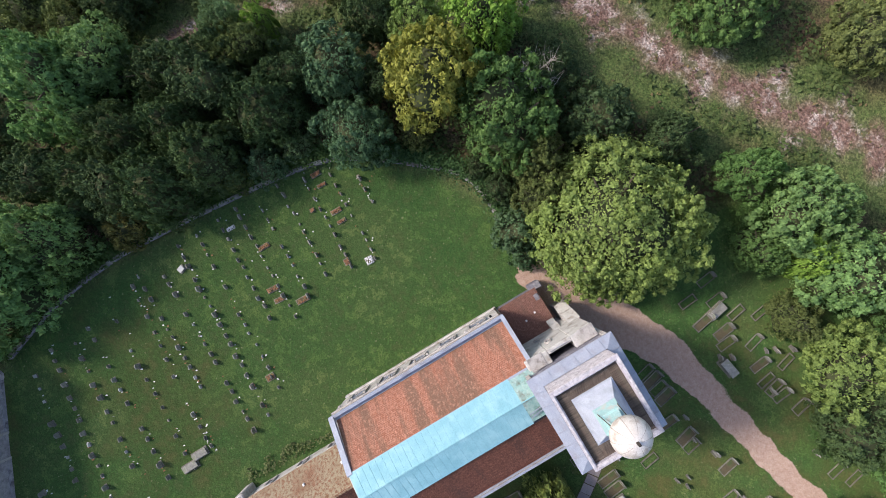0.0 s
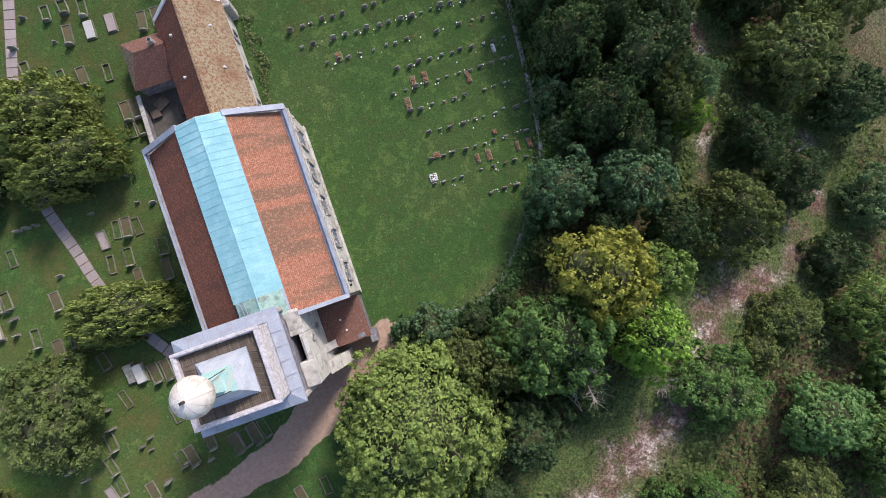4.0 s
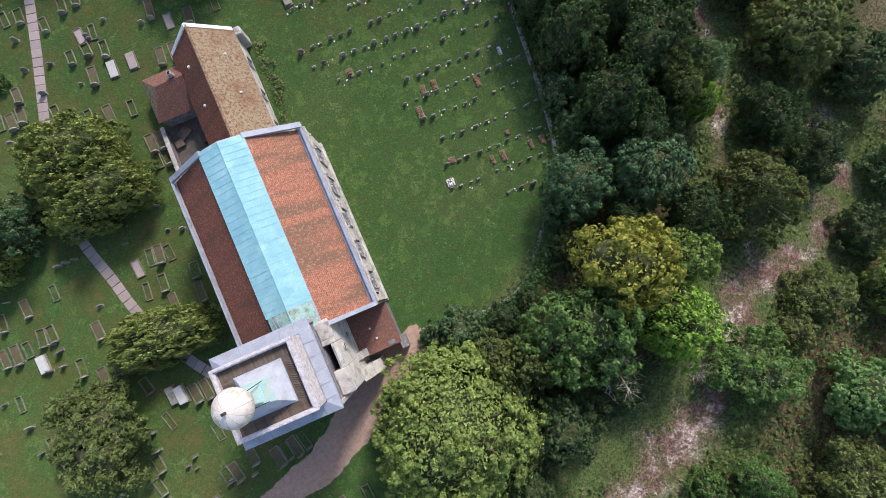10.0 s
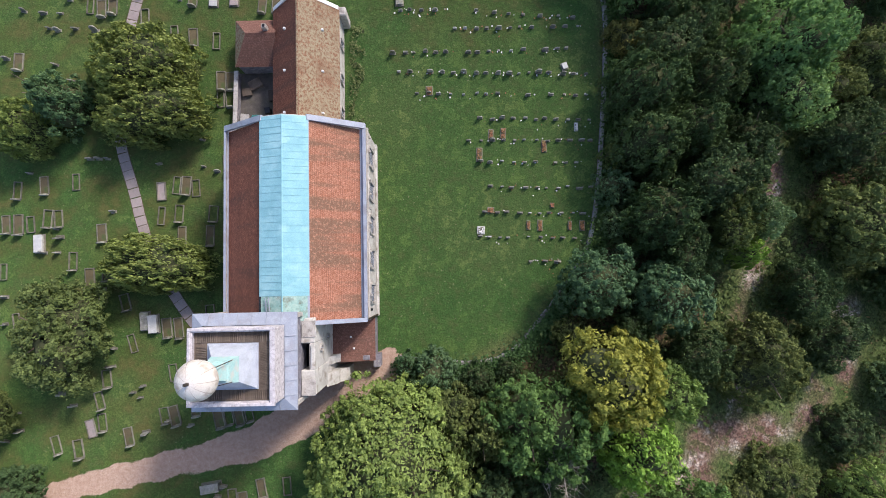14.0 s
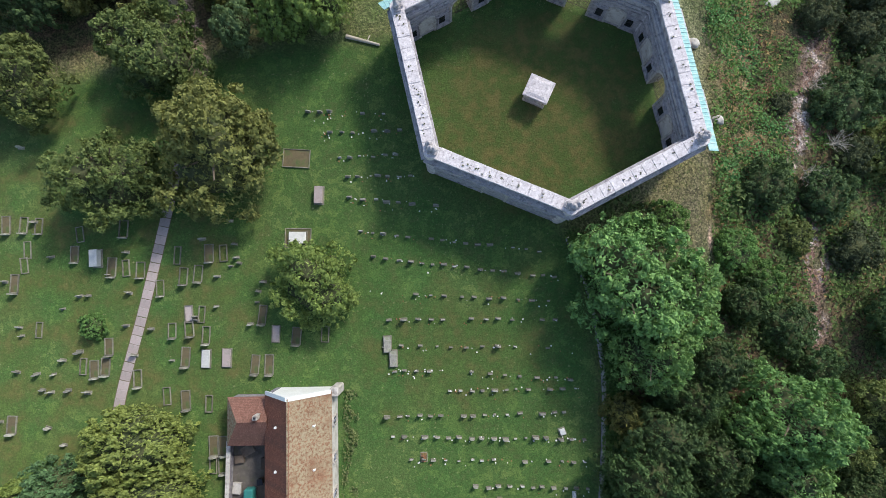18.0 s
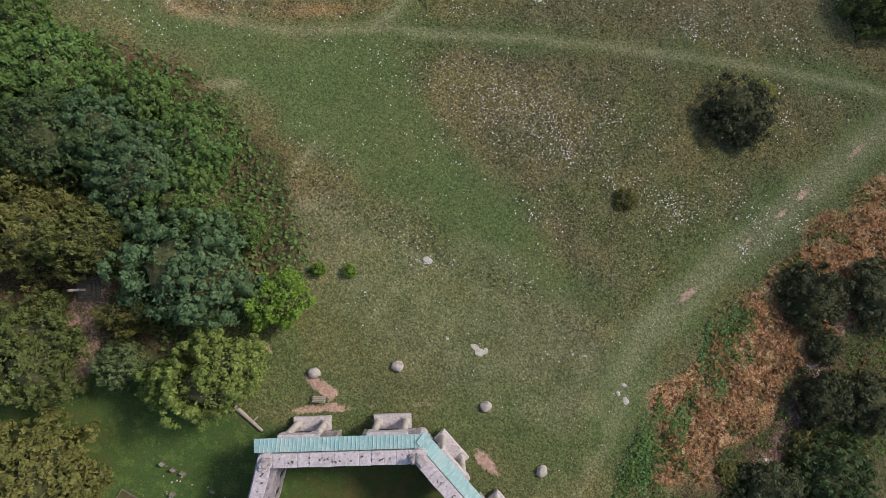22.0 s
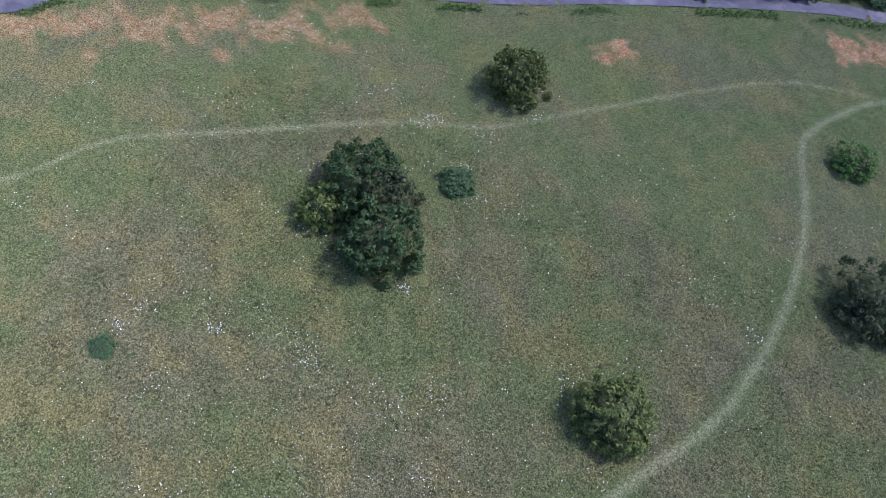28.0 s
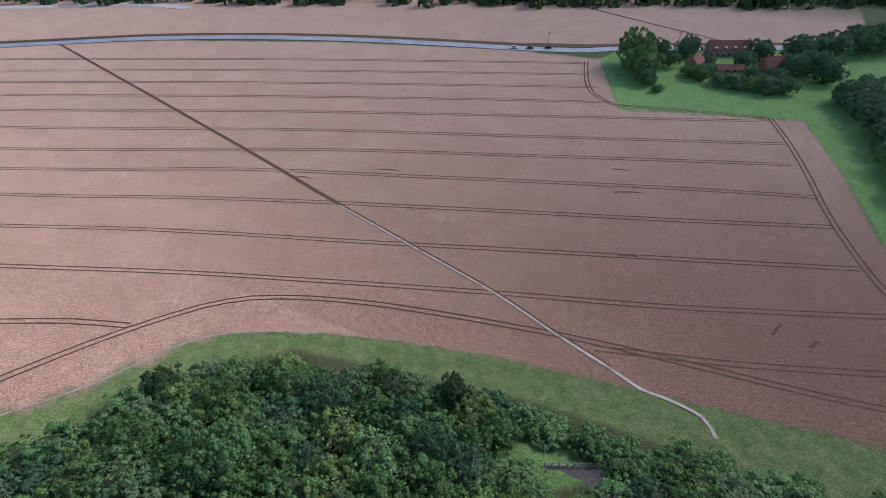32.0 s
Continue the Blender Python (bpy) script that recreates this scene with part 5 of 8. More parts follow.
for (r0, z0), (r1, z1) in zip(prof, prof[1:]):
    bmesh.ops.create_cone(bm, cap_ends=True, segments=12, radius1=r0, radius2=r1, depth=z1 - z0, matrix=Matrix.Translation((0, 0, (z0 + z1) / 2)))
part("inner_urn", bm, M_STONE, tomb)
one_box("canopy_slab", -1.5, 1.5, -1.35, 1.35, 2.0, 2.28, M_COPING, tomb, 0.06, "lichened stone canopy")
bm = bmesh.new()
lo = [bm.verts.new((x * 1.3, y * 1.15, 2.283)) for x, y in ((-1, -1), (1, -1), (1, 1), (-1, 1))]
hi = [bm.verts.new((x * 0.9, y * 0.8, 2.42)) for x, y in ((-1, -1), (1, -1), (1, 1), (-1, 1))]
bm.faces.new(hi)
for i in range(4):
    bm.faces.new((lo[i], lo[(i + 1) % 4], hi[(i + 1) % 4], hi[i]))
part("canopy_top", bm, M_COPING, tomb)


# ---- trees ----
def leaf_mesh(name, seed, lobes, leaves, size, rx, rz, mat, droop=0.0, core=0.56, flat=0.35, up=0.5, spiky=0.0, lump=0.22, boughs=26, open_=1.0):
    """A crown about rx wide and rz high: boughs stand out of an uneven dome, each carries many clumps, and the leaves
    sit on the clumps round an inner mass coloured dark as the crown's inner shade.
    """
    r = np.random.default_rng(seed)
    ways, freq, ph = r.normal(size=(9, 3)), r.uniform(1.6, 4.6, 9), r.uniform(0, math.tau, 9)
    ways /= np.linalg.norm(ways, axis=1)[:, None]
    full = np.array([rx, rx, rz * 0.5])

    def unit(v):
        return v / np.linalg.norm(v, axis=1)[:, None]

    def dome(d):
        """Points of the uneven skin in those directions."""
        s = 1 + lump * np.sin((d @ ways.T) * freq * 1.5 + ph).mean(1) * 2.6
        taper = 1 - spiky * np.clip(d[:, 2], 0, 1)
        return d * s[:, None] * full * np.stack([taper, taper, np.ones(len(d))], 1)

    # boughs, spread evenly with some disorder
    i = np.arange(boughs) + 0.5
    z = np.clip(1 - 1.42 * i / boughs + r.normal(size=boughs) * 0.05, -0.45, 1)
    a = i * 2.39996 + r.normal(size=boughs) * 0.22
    d0 = np.stack([np.cos(a) * np.sqrt(1 - z * z), np.sin(a) * np.sqrt(1 - z * z), z], 1)
    reach = r.uniform(0.60, 0.80, boughs)
    c0 = dome(d0) * reach[:, None]
    r0 = r.uniform(0.65, 1.25, boughs) * rx * 1.45 / boughs ** 0.5 * open_
    # clumps on the boughs
    pick = r.integers(0, boughs, lobes)
    n1 = unit(r.normal(size=(lobes, 3)) + d0[pick] * 1.1 + np.array([0, 0, 0.35]))
    c1 = c0[pick] + n1 * (r0[pick] * r.uniform(0.75, 1.05, lobes))[:, None] * np.array([1, 1, 0.85])
    r1 = r.uniform(0.5, 1.4, lobes) * rx * 1.25 / lobes ** 0.5
    # leaves on the clumps
    q = r.integers(0, lobes, leaves)
    n = r.normal(size=(leaves, 3)) + n1[q] * 0.9
    n[:, 2] += up
    n = unit(n)
    p = c1[q] + n * (r1[q] * r.uniform(0.45, 1.2, leaves))[:, None] * np.array([1, 1, 0.85])
    # a sixth of the leaves fill the dips between the boughs
    k = leaves // 6
    n[:k] = r.normal(size=(k, 3))
    n[:k, 2] = r.uniform(-0.4, 1.0, k)
    n[:k, :2] *= (np.sqrt(1 - n[:k, 2] ** 2) / np.linalg.norm(n[:k, :2], axis=1))[:, None]
    p[:k] = dome(n[:k]) * r.uniform(0.66, 0.86, k)[:, None]
    nn = unit(n + r.normal(size=n.shape) * flat)
    t = unit(np.cross(nn, r.normal(size=n.shape)))
    bt = np.cross(nn, t)
    s = size * r.uniform(0.55, 1.4, leaves)[:, None]
    v = np.stack([p - t * s * 0.6 + bt * s * 0.5, p - t * s * 0.6 - bt * s * 0.5, p + t * s - np.array([0, 0, 1]) * droop * s], 1)
    # inner mass, its dark colour stands for the shade between the boughs
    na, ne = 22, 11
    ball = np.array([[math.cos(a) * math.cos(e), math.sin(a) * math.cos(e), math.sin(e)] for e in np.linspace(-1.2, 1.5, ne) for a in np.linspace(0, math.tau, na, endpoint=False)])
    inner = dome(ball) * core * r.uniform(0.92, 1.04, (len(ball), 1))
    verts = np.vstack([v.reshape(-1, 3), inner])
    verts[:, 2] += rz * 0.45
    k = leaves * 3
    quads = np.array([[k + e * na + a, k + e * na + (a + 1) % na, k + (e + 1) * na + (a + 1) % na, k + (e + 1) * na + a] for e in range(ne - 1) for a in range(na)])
    loops = np.concatenate([np.arange(k), quads.ravel()])
    start = np.concatenate([np.arange(0, k, 3), k + np.arange(len(quads)) * 4])
    me = bpy.data.meshes.new(name)
    me.vertices.add(len(verts))
    me.vertices.foreach_set("co", verts.ravel())
    me.loops.add(len(loops))
    me.loops.foreach_set("vertex_index", loops)
    me.polygons.add(len(start))
    me.polygons.foreach_set("loop_start", start)
    me.update()
    me.validate()
    me.materials.append(mat)
    me.materials.append(M_CORE_SHADE)
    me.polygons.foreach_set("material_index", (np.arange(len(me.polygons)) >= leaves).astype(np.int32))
    return me


def trunk_mesh(name, seed, h, r0, spread, limbs, mat=None, twigs=0):
    r = random.Random(seed)
    bm = bmesh.new()

    def limb(p, q, a, b2, seg=7):
        bmesh.ops.create_cone(bm, cap_ends=False, segments=seg, radius1=a, radius2=b2, depth=(q - p).length, matrix=Matrix.Translation((p + q) / 2) @ (q - p).to_track_quat("Z", "Y").to_matrix().to_4x4())

    top = Vector((r.uniform(-0.2, 0.2), r.uniform(-0.2, 0.2), h * 0.55))
    limb(Vector((0, 0, -0.3)), top, r0, r0 * 0.6, 9)
    for i in range(limbs):
        a = math.tau * i / limbs + r.uniform(-0.4, 0.4)
        s = top * r.uniform(0.55, 1.0)
        e = s + Vector((math.cos(a) * spread * r.uniform(0.5, 0.9), math.sin(a) * spread * r.uniform(0.5, 0.9), h * r.uniform(0.15, 0.4)))
        limb(s, e, r0 * 0.42, r0 * 0.14)
        for _ in range(twigs):
            f = s.lerp(e, r.uniform(0.4, 1.0))
            g = f + Vector((r.uniform(-1, 1), r.uniform(-1, 1), r.uniform(0.1, 0.8))) * spread * 0.35
            limb(f, g, r0 * 0.12, r0 * 0.04, 5)
    me = bpy.data.meshes.new(name)
    bm.to_mesh(me)
    bm.free()
    me.materials.append(mat or M_BARK)
    return me


CROWNS = {
    "broad": [(leaf_mesh("crown", 10 + i, 300, 15500, 0.040, 1.0, 1.5, M_LEAF, boughs=(24, 32, 20, 28, 38, 26)[i], lump=(0.24, 0.32, 0.28)[i % 3]), trunk_mesh("trunk", i, 1.5, 0.07, 0.7, 5)) for i in range(6)],
    "lime": [(leaf_mesh("crown", 30, 1500, 62000, 0.021, 1.0, 1.35, M_LEAF, 0.25, 0.54, 0.4, 0.5, 0, 0.20, 120, 1.15), trunk_mesh("trunk", 40, 1.4, 0.06, 0.7, 6))],
    "yew": [(leaf_mesh("crown", 50 + i, 420, 15000, 0.036, 1.0, 1.15, M_NEEDLE, 0.1, 0.64, 0.7, 0.4, 0, 0.18, 60), trunk_mesh("trunk", 50 + i, 1.2, 0.09, 0.6, 5)) for i in range(2)],
    "ash": [(leaf_mesh("crown", 100 + i, 420, 17000, 0.036, 1.0, 1.45, M_LEAF, 0.35, 0.58, 0.6, 0.3, 0, 0.30, (34, 44)[i], 0.9), trunk_mesh("trunk", 100 + i, 1.5, 0.07, 0.7, 6)) for i in range(2)],
    "cone": [(leaf_mesh("crown", 60 + i, 160, 9000, 0.050, 1.0, 2.4, M_NEEDLE, 0.2, 0.66, 0.7, 0.3, 0.75), trunk_mesh("trunk", 60 + i, 2.2, 0.06, 0.5, 5)) for i in range(2)],
    "shrub": [(leaf_mesh("crown", 70 + i, 150, 6500, 0.054, 1.0, 1.25, M_SCRUB, 0, 0.62, 0.5, 0.4, 0, 0.17, (32, 40, 28)[i]), trunk_mesh("trunk", 70 + i, 1.2, 0.06, 0.6, 6)) for i in range(3)],
    "mid": [(leaf_mesh("crown", 80 + i, 110, 4200, 0.074, 1.0, 1.6, M_LEAF, boughs=(20, 26, 30, 24, 34)[i], lump=0.26, core=0.6, open_=1.15), trunk_mesh("trunk", 80 + i, 1.6, 0.06, 0.7, 4)) for i in range(5)],
}
# leaf colours: what the plant is, its tone
TONES = {
    "green": (0.130, 0.220, 0.075), "dark": (0.078, 0.118, 0.055), "yew": (0.190, 0.225, 0.078), "lime": (0.215, 0.285, 0.092), "bright": (0.180, 0.285, 0.112), "yellow": (0.31, 0.315, 0.078), "vivid": (0.225, 0.35, 0.075),
    "blue": (0.108, 0.182, 0.098), "olive": (0.150, 0.178, 0.068), "brown": (0.178, 0.176, 0.066), "dusk": (0.090, 0.102, 0.060), "pale": (0.17, 0.235, 0.12),
}
_t = random.Random(5)


def tree(name, kind, tone, x, y, r, h, label, group="", which=None, category="tree", up=0.0, stretch=1.0, spin=None):
    """A tree of that crown radius and height, standing on the ground."""
    forms = CROWNS[kind]
    crown, trunk = forms[_t.randrange(len(forms)) if which is None else which]
    top = crown.get("high") or max(v.co.z for v in crown.vertices)
    crown["high"] = top
    wide = crown.get("wide") or float(np.percentile([math.hypot(v.co.x, v.co.y) for v in crown.vertices], 91))
    crown["wide"] = wide
    z = hz(x, y)
    bole = {"broad": 0.16, "ash": 0.14, "lime": 0.12, "yew": 0.05, "cone": 0.04, "shrub": 0.0, "mid": 0.08}[kind] * h
    e = empty(name, pose(x, y, z - 0.05 + up, 0, 0, _t.uniform(0, 360) if spin is None else spin), label, category, group)
    c = new("crown", crown)
    c.parent = e
    lowest = crown.get("low")
    if lowest is None:
        lowest = crown["low"] = float(np.percentile([v.co.z for v in crown.vertices], 1))
    k = (h - bole) / (top - lowest)
    c.matrix_basis = Matrix.Translation((0, 0, bole - lowest * k)) @ Matrix.Diagonal((r / wide * stretch, r / wide, k, 1))
    v = _t.uniform(0.88, 1.12)
    t = TONES[tone]
    c.color = (t[0] * v * _t.uniform(0.95, 1.05), t[1] * v, t[2] * v, 1)
    b = new("trunk", trunk)
    b.parent = e
    b.matrix_basis = Matrix.Diagonal((r, r, h / 1.7, 1))
    return e


LB = {"green": "tree with a mid-green leafy crown", "dark": "dark green tree with a dense crown", "lime": "tree with a full yellow-green crown", "bright": "tree with fresh bright green leaves",
      "yellow": "tree turning golden yellow", "blue": "tree with blue-green foliage", "olive": "tree with dull olive foliage", "brown": "tree with brownish green foliage", "dusk": "dark thorn with dusky foliage", "yew": "tree with dull yellow-green foliage", "vivid": "tree with vivid light green leaves", "pale": "tree with pale grey-green foliage"}


def stand(rows, place):
    for kind, tone, x, y, r, h in rows:
        nm = {"yew": "yew_tree", "cone": "conifer", "shrub": "shrub", "lime": "lime_tree", "ash": "ash_tree"}.get(kind, "tree")
        if nm == "yew_tree":
            lb, cat = "broad dark yew tree " + place, "tree"
        elif nm == "conifer":
            lb, cat = LB[tone].replace("tree", "conifer", 1) + " " + place, "conifer"
        elif nm == "shrub":
            lb, cat = LB[tone].replace("tree", "rounded shrub", 1) + " " + place, "shrub"
        else:
            lb, cat = LB[tone] + " " + place, "tree"
        tree(nm, kind, tone, x, y, r, h, lb, category=cat)


tree("lime_tree", "lime", "lime", -8.9, -14.4, 8.5, 14.5, "big lime tree with a full yellow-green crown by the drive", stretch=1.0)
for tone, x, y, r, h, st, sp in (("yew", -34.2, 5.6, 3.3, 6.8, 1.95, -6), ("yew", -36.4, 27.6, 4.3, 8.5, 1.4, 0), ("yew", -35.2, 22.4, 3.7, 8.0, 1.75, 2)):
    tree("yew_tree", "yew", tone, x, y, r, h, "clipped spreading yew tree among the graves", stretch=st, spin=sp)
stand((("ash", "olive", -44.5, -2.0, 5.8, 8.5), ("cone", "blue", -45.0, 23.4, 3.3, 9.0), ("yew", "yew", -49.4, 20.6, 3.2, 7.5), ("ash", "lime", -17.4, 45.9, 5.0, 7.8), ("broad", "dark", -48.5, -18.8, 3.4, 7.0),
       ("shrub", "green", -43.5, 40.5, 1.6, 2.0), ("ash", "brown", -27.8, 60.6, 7.6, 12.0), ("ash", "olive", -40.7, 57.2, 5.8, 10.0)), "among the graves")
stand((("broad", "yellow", 13.4, -5.7, 5.0, 14.0), ("broad", "vivid", 16.2, -13.2, 4.1, 11.0), ("broad", "green", 6.5, -10.1, 5.4, 12.5), ("broad", "lime", 19.9, -7.3, 3.2, 9.5), ("broad", "blue", 12.4, 3.8, 4.0, 9.0),
       ("broad", "blue", 20.0, 2.8, 4.2, 9.0), ("ash", "dark", 23.4, -3.6, 3.6, 9.0), ("ash", "olive", 31.4, -4.4, 5.0, 9.5), ("ash", "dark", 26.2, 15.6, 5.2, 12.0), ("broad", "vivid", 29.3, 7.4, 1.8, 8.5),
       ("broad", "pale", 31.6, 11.2, 2.5, 9.0), ("ash", "olive", 27.2, 10.4, 3.2, 10.5), ("yew", "dark", 18.4, 25.0, 4.4, 10.5), ("yew", "dark", 18.6, 19.6, 4.0, 10.5), ("yew", "dark", 20.0, 11.0, 4.4, 10.5),
       ("yew", "dark", 24.0, 21.0, 3.8, 9.5), ("ash", "dark", 22.4, 7.4, 3.4, 9.0), ("shrub", "blue", 15.4, 14.4, 2.2, 5.0), ("shrub", "olive", 15.9, 18.3, 1.9, 4.5), ("shrub", "pale", 15.6, 10.6, 1.9, 4.6),
       ("shrub", "blue", -4.7, -6.0, 2.8, 5.5), ("shrub", "blue", -7.2, -5.2, 1.6, 4.0), ("broad", "olive", -2.4, -10.2, 3.4, 8.5), ("ash", "olive", 0.9, -11.6, 3.2, 8.5), ("shrub", "dark", 0.4, -6.6, 2.0, 4.0), ("shrub", "dark", 3.6, -5.6, 1.5, 3.4),
       ("ash", "dark", 9.0, -17.2, 3.4, 5.6), ("broad", "dark", 1.4, -18.6, 4.0, 7.5), ("ash", "dark", -3.6, -18.6, 3.0, 7.0), ("broad", "dark", 16.4, -1.2, 2.4, 6.5), ("shrub", "olive", 10.2, -1.6, 1.9, 5.0)), "beyond the wall")
stand((("ash", "green", 22.8, -21.4, 5.0, 7.0), ("broad", "lime", 44.0, -19.6, 4.0, 8.0), ("ash", "olive", 34.2, -17.4, 3.6, 5.5), ("shrub", "dark", 43.4, -13.0, 3.4, 5.0), ("ash", "dark", 36.8, 3.2, 3.6, 9.0), ("ash", "dark", 41.6, -2.4, 3.6, 6.5),
       ("broad", "bright", -17.2, -32.2, 5.2, 10.0), ("broad", "bright", -25.0, -33.0, 4.8, 9.5), ("broad", "vivid", -21.6, -30.0, 2.6, 8.0), ("broad", "lime", -33.0, -28.2, 4.6, 8.5), ("yew", "dark", -39.8, -26.8, 4.6, 6.5), ("ash", "green", -11.6, -30.0, 3.6, 8.0),
       ("ash", "dark", -4.2, -24.4, 3.4, 8.0), ("ash", "green", -18.6, -26.8, 3.4, 7.0), ("broad", "green", 5.4, -36.4, 5.0, 8.5), ("broad", "olive", -4.6, -47.4, 4.2, 8.0), ("broad", "lime", 19.9, -38.0, 3.6, 8.5), ("ash", "green", 19.0, -32.4, 3.0, 6.0), ("broad", "bright", 34.0, -28.4, 4.4, 9.0),
       ("ash", "pale", 51.4, -7.8, 4.0, 8.5), ("broad", "dark", 50.5, 4.5, 4.4, 8.5), ("broad", "olive", 43.8, 11.4, 5.0, 9.5), ("ash", "dark", 43.6, 21.2, 5.2, 9.0), ("broad", "green", 47.5, -28.0, 5.0, 9.0), ("ash", "olive", 27.5, -36.5, 5.0, 9.0), ("broad", "green", 40.5, -34.5, 5.2, 9.5), ("broad", "olive", 12.0, -43.5, 5.0, 9.0),
       ("broad", "green", 27.0, -46.0, 5.0, 9.0), ("broad", "green", -14.0, -52.0, 5.0, 9.0), ("broad", "green", -32.0, -38.5, 5.6, 10.0), ("broad", "green", -47.0, -29.5, 4.8, 8.0), ("broad", "olive", -53.0, -10.5, 3.6, 7.0), ("shrub", "dark", -5.0, -21.8, 2.2, 4.5), ("ash", "olive", -27.0, -26.6, 2.8, 6.0), ("shrub", "olive", 30.0, -20.0, 2.4, 3.6), ("shrub", "green", 13.8, -31.4, 2.2, 3.4)), "in the wood")
stand((("ash", "bright", 16.9, 45.6, 7.0, 13.0), ("ash", "bright", 21.0, 44.0, 5.2, 12.0), ("ash", "bright", 19.4, 38.2, 4.4, 11.0), ("ash", "bright", 35.0, 30.8, 6.0, 13.0), ("ash", "bright", 34.4, 26.2, 5.2, 11.5), ("broad", "bright", 29.6, 30.0, 2.6, 9.0), ("broad", "dark", 20.6, 29.4, 3.8, 8.0), ("shrub", "brown", 16.6, 31.6, 2.2, 5.5), ("shrub", "olive", 17.6, 27.6, 1.8, 5.0), ("broad", "dark", 26.4, 37.0, 3.6, 7.5),
       ("yew", "dark", 24.2, 32.8, 3.6, 8.0), ("yew", "dark", 26.0, 26.6, 3.8, 9.0), ("ash", "dark", 30.4, 20.0, 3.6, 9.0), ("shrub", "dark", 21.6, 34.6, 2.4, 6.0), ("shrub", "green", 22.4, 53.0, 2.4, 3.4), ("shrub", "dark", 19.6, 52.0, 2.2, 3.0), ("shrub", "dark", 36.9, 40.7, 3.4, 4.2), ("shrub", "dark", 31.6, 43.6, 2.8, 4.2), ("ash", "olive", 41.0, 27.5, 3.8, 7.5), ("shrub", "dark", 40.5, 36.0, 3.0, 4.5),
       ("ash", "olive", 48.5, 30.0, 5.0, 8.5), ("broad", "dark", 52.0, 41.0, 5.0, 8.5), ("broad", "olive", 53.0, 17.0, 5.0, 9.0)), "in the wood")
stand((("broad", "blue", -25.0, 86.9, 6.8, 11.5), ("broad", "lime", -17.2, 78.6, 5.0, 11.0), ("broad", "lime", -21.6, 75.8, 3.0, 9.0), ("ash", "vivid", -15.9, 88.2, 3.4, 8.0), ("broad", "blue", -36.4, 93.6, 5.8, 9.0), ("broad", "dark", -47.6, 92.0, 5.8, 10.0), ("ash", "brown", -43.2, 82.6, 6.4, 11.0), ("ash", "olive", -36.6, 85.0, 4.4, 11.0),
       ("ash", "olive", -36.2, 71.6, 6.0, 10.0), ("broad", "pale", -27.3, 74.6, 2.7, 7.0), ("ash", "brown", -29.4, 79.8, 2.6, 8.0), ("broad", "green", -52.0, 100.4, 5.6, 7.0), ("broad", "green", -41.6, 101.6, 4.2, 5.5), ("broad", "green", -33.6, 98.8, 5.0, 6.0), ("broad", "blue", -42.4, 95.4, 5.0, 8.0), ("shrub", "vivid", -13.9, 92.9, 0.9, 1.7), ("shrub", "vivid", -10.6, 94.3, 0.8, 1.4),
       ("broad", "green", -57.5, 97.0, 5.0, 8.0), ("broad", "dark", -51.0, 80.0, 5.8, 11.0), ("ash", "olive", -52.0, 68.5, 5.4, 10.0), ("broad", "green", -62.0, 88.0, 6.0, 10.0), ("shrub", "green", -60.0, 104.0, 3.6, 5.0), ("broad", "green", -29.6, 92.6, 4.6, 8.0), ("shrub", "green", -23.6, 93.4, 2.6, 4.0)), "at the wood's edge")
stand((("shrub", "dusk", 43.6, 79.6, 2.8, 3.6), ("shrub", "dusk", 46.6, 93.0, 4.0, 5.0), ("shrub", "dark", 44.6, 85.6, 2.4, 3.2), ("shrub", "dark", 46.0, 68.6, 4.0, 4.6),
       ("shrub", "dark", 35.0, 57.4, 3.4, 3.8), ("shrub", "green", 30.8, 49.8, 2.6, 3.2), ("shrub", "dark", 42.8, 56.6, 3.6, 4.0), ("shrub", "green", 34.0, 46.0, 2.8, 3.4),
       ("shrub", "dusk", 42.2, 117.0, 4.2, 4.6), ("shrub", "dusk", 50.4, 121.6, 4.8, 5.0), ("shrub", "dusk", 48.6, 106.0, 3.8, 4.4), ("shrub", "dark", 53.0, 98.0, 5.0, 5.0), ("shrub", "dusk", 51.0, 84.0, 4.4, 4.6), ("shrub", "dark", 52.0, 72.0, 4.4, 5.0), ("shrub", "dusk", 47.5, 62.0, 2.6, 3.0), ("shrub", "dusk", 49.5, 78.0, 3.0, 3.6), ("shrub", "dark", 56.0, 90.0, 4.6, 5.4), ("shrub", "brown", 49.0, 99.5, 2.4, 2.4), ("shrub", "dusk", 55.0, 108.0, 4.0, 4.4), ("shrub", "dusk", 46.5, 112.0, 2.2, 2.6), ("shrub", "brown", 41.0, 92.5, 1.3, 1.3), ("shrub", "dark", 57.0, 79.0, 4.8, 5.6), ("shrub", "dusk", 47.0, 50.0, 3.0, 3.4), ("shrub", "olive", 39.0, 51.5, 2.2, 2.6), ("shrub", "dusk", 38.0, 68.0, 1.4, 1.5), ("shrub", "olive", 53.0, 62.0, 4.2, 5.0)), "on the scrubby bank")
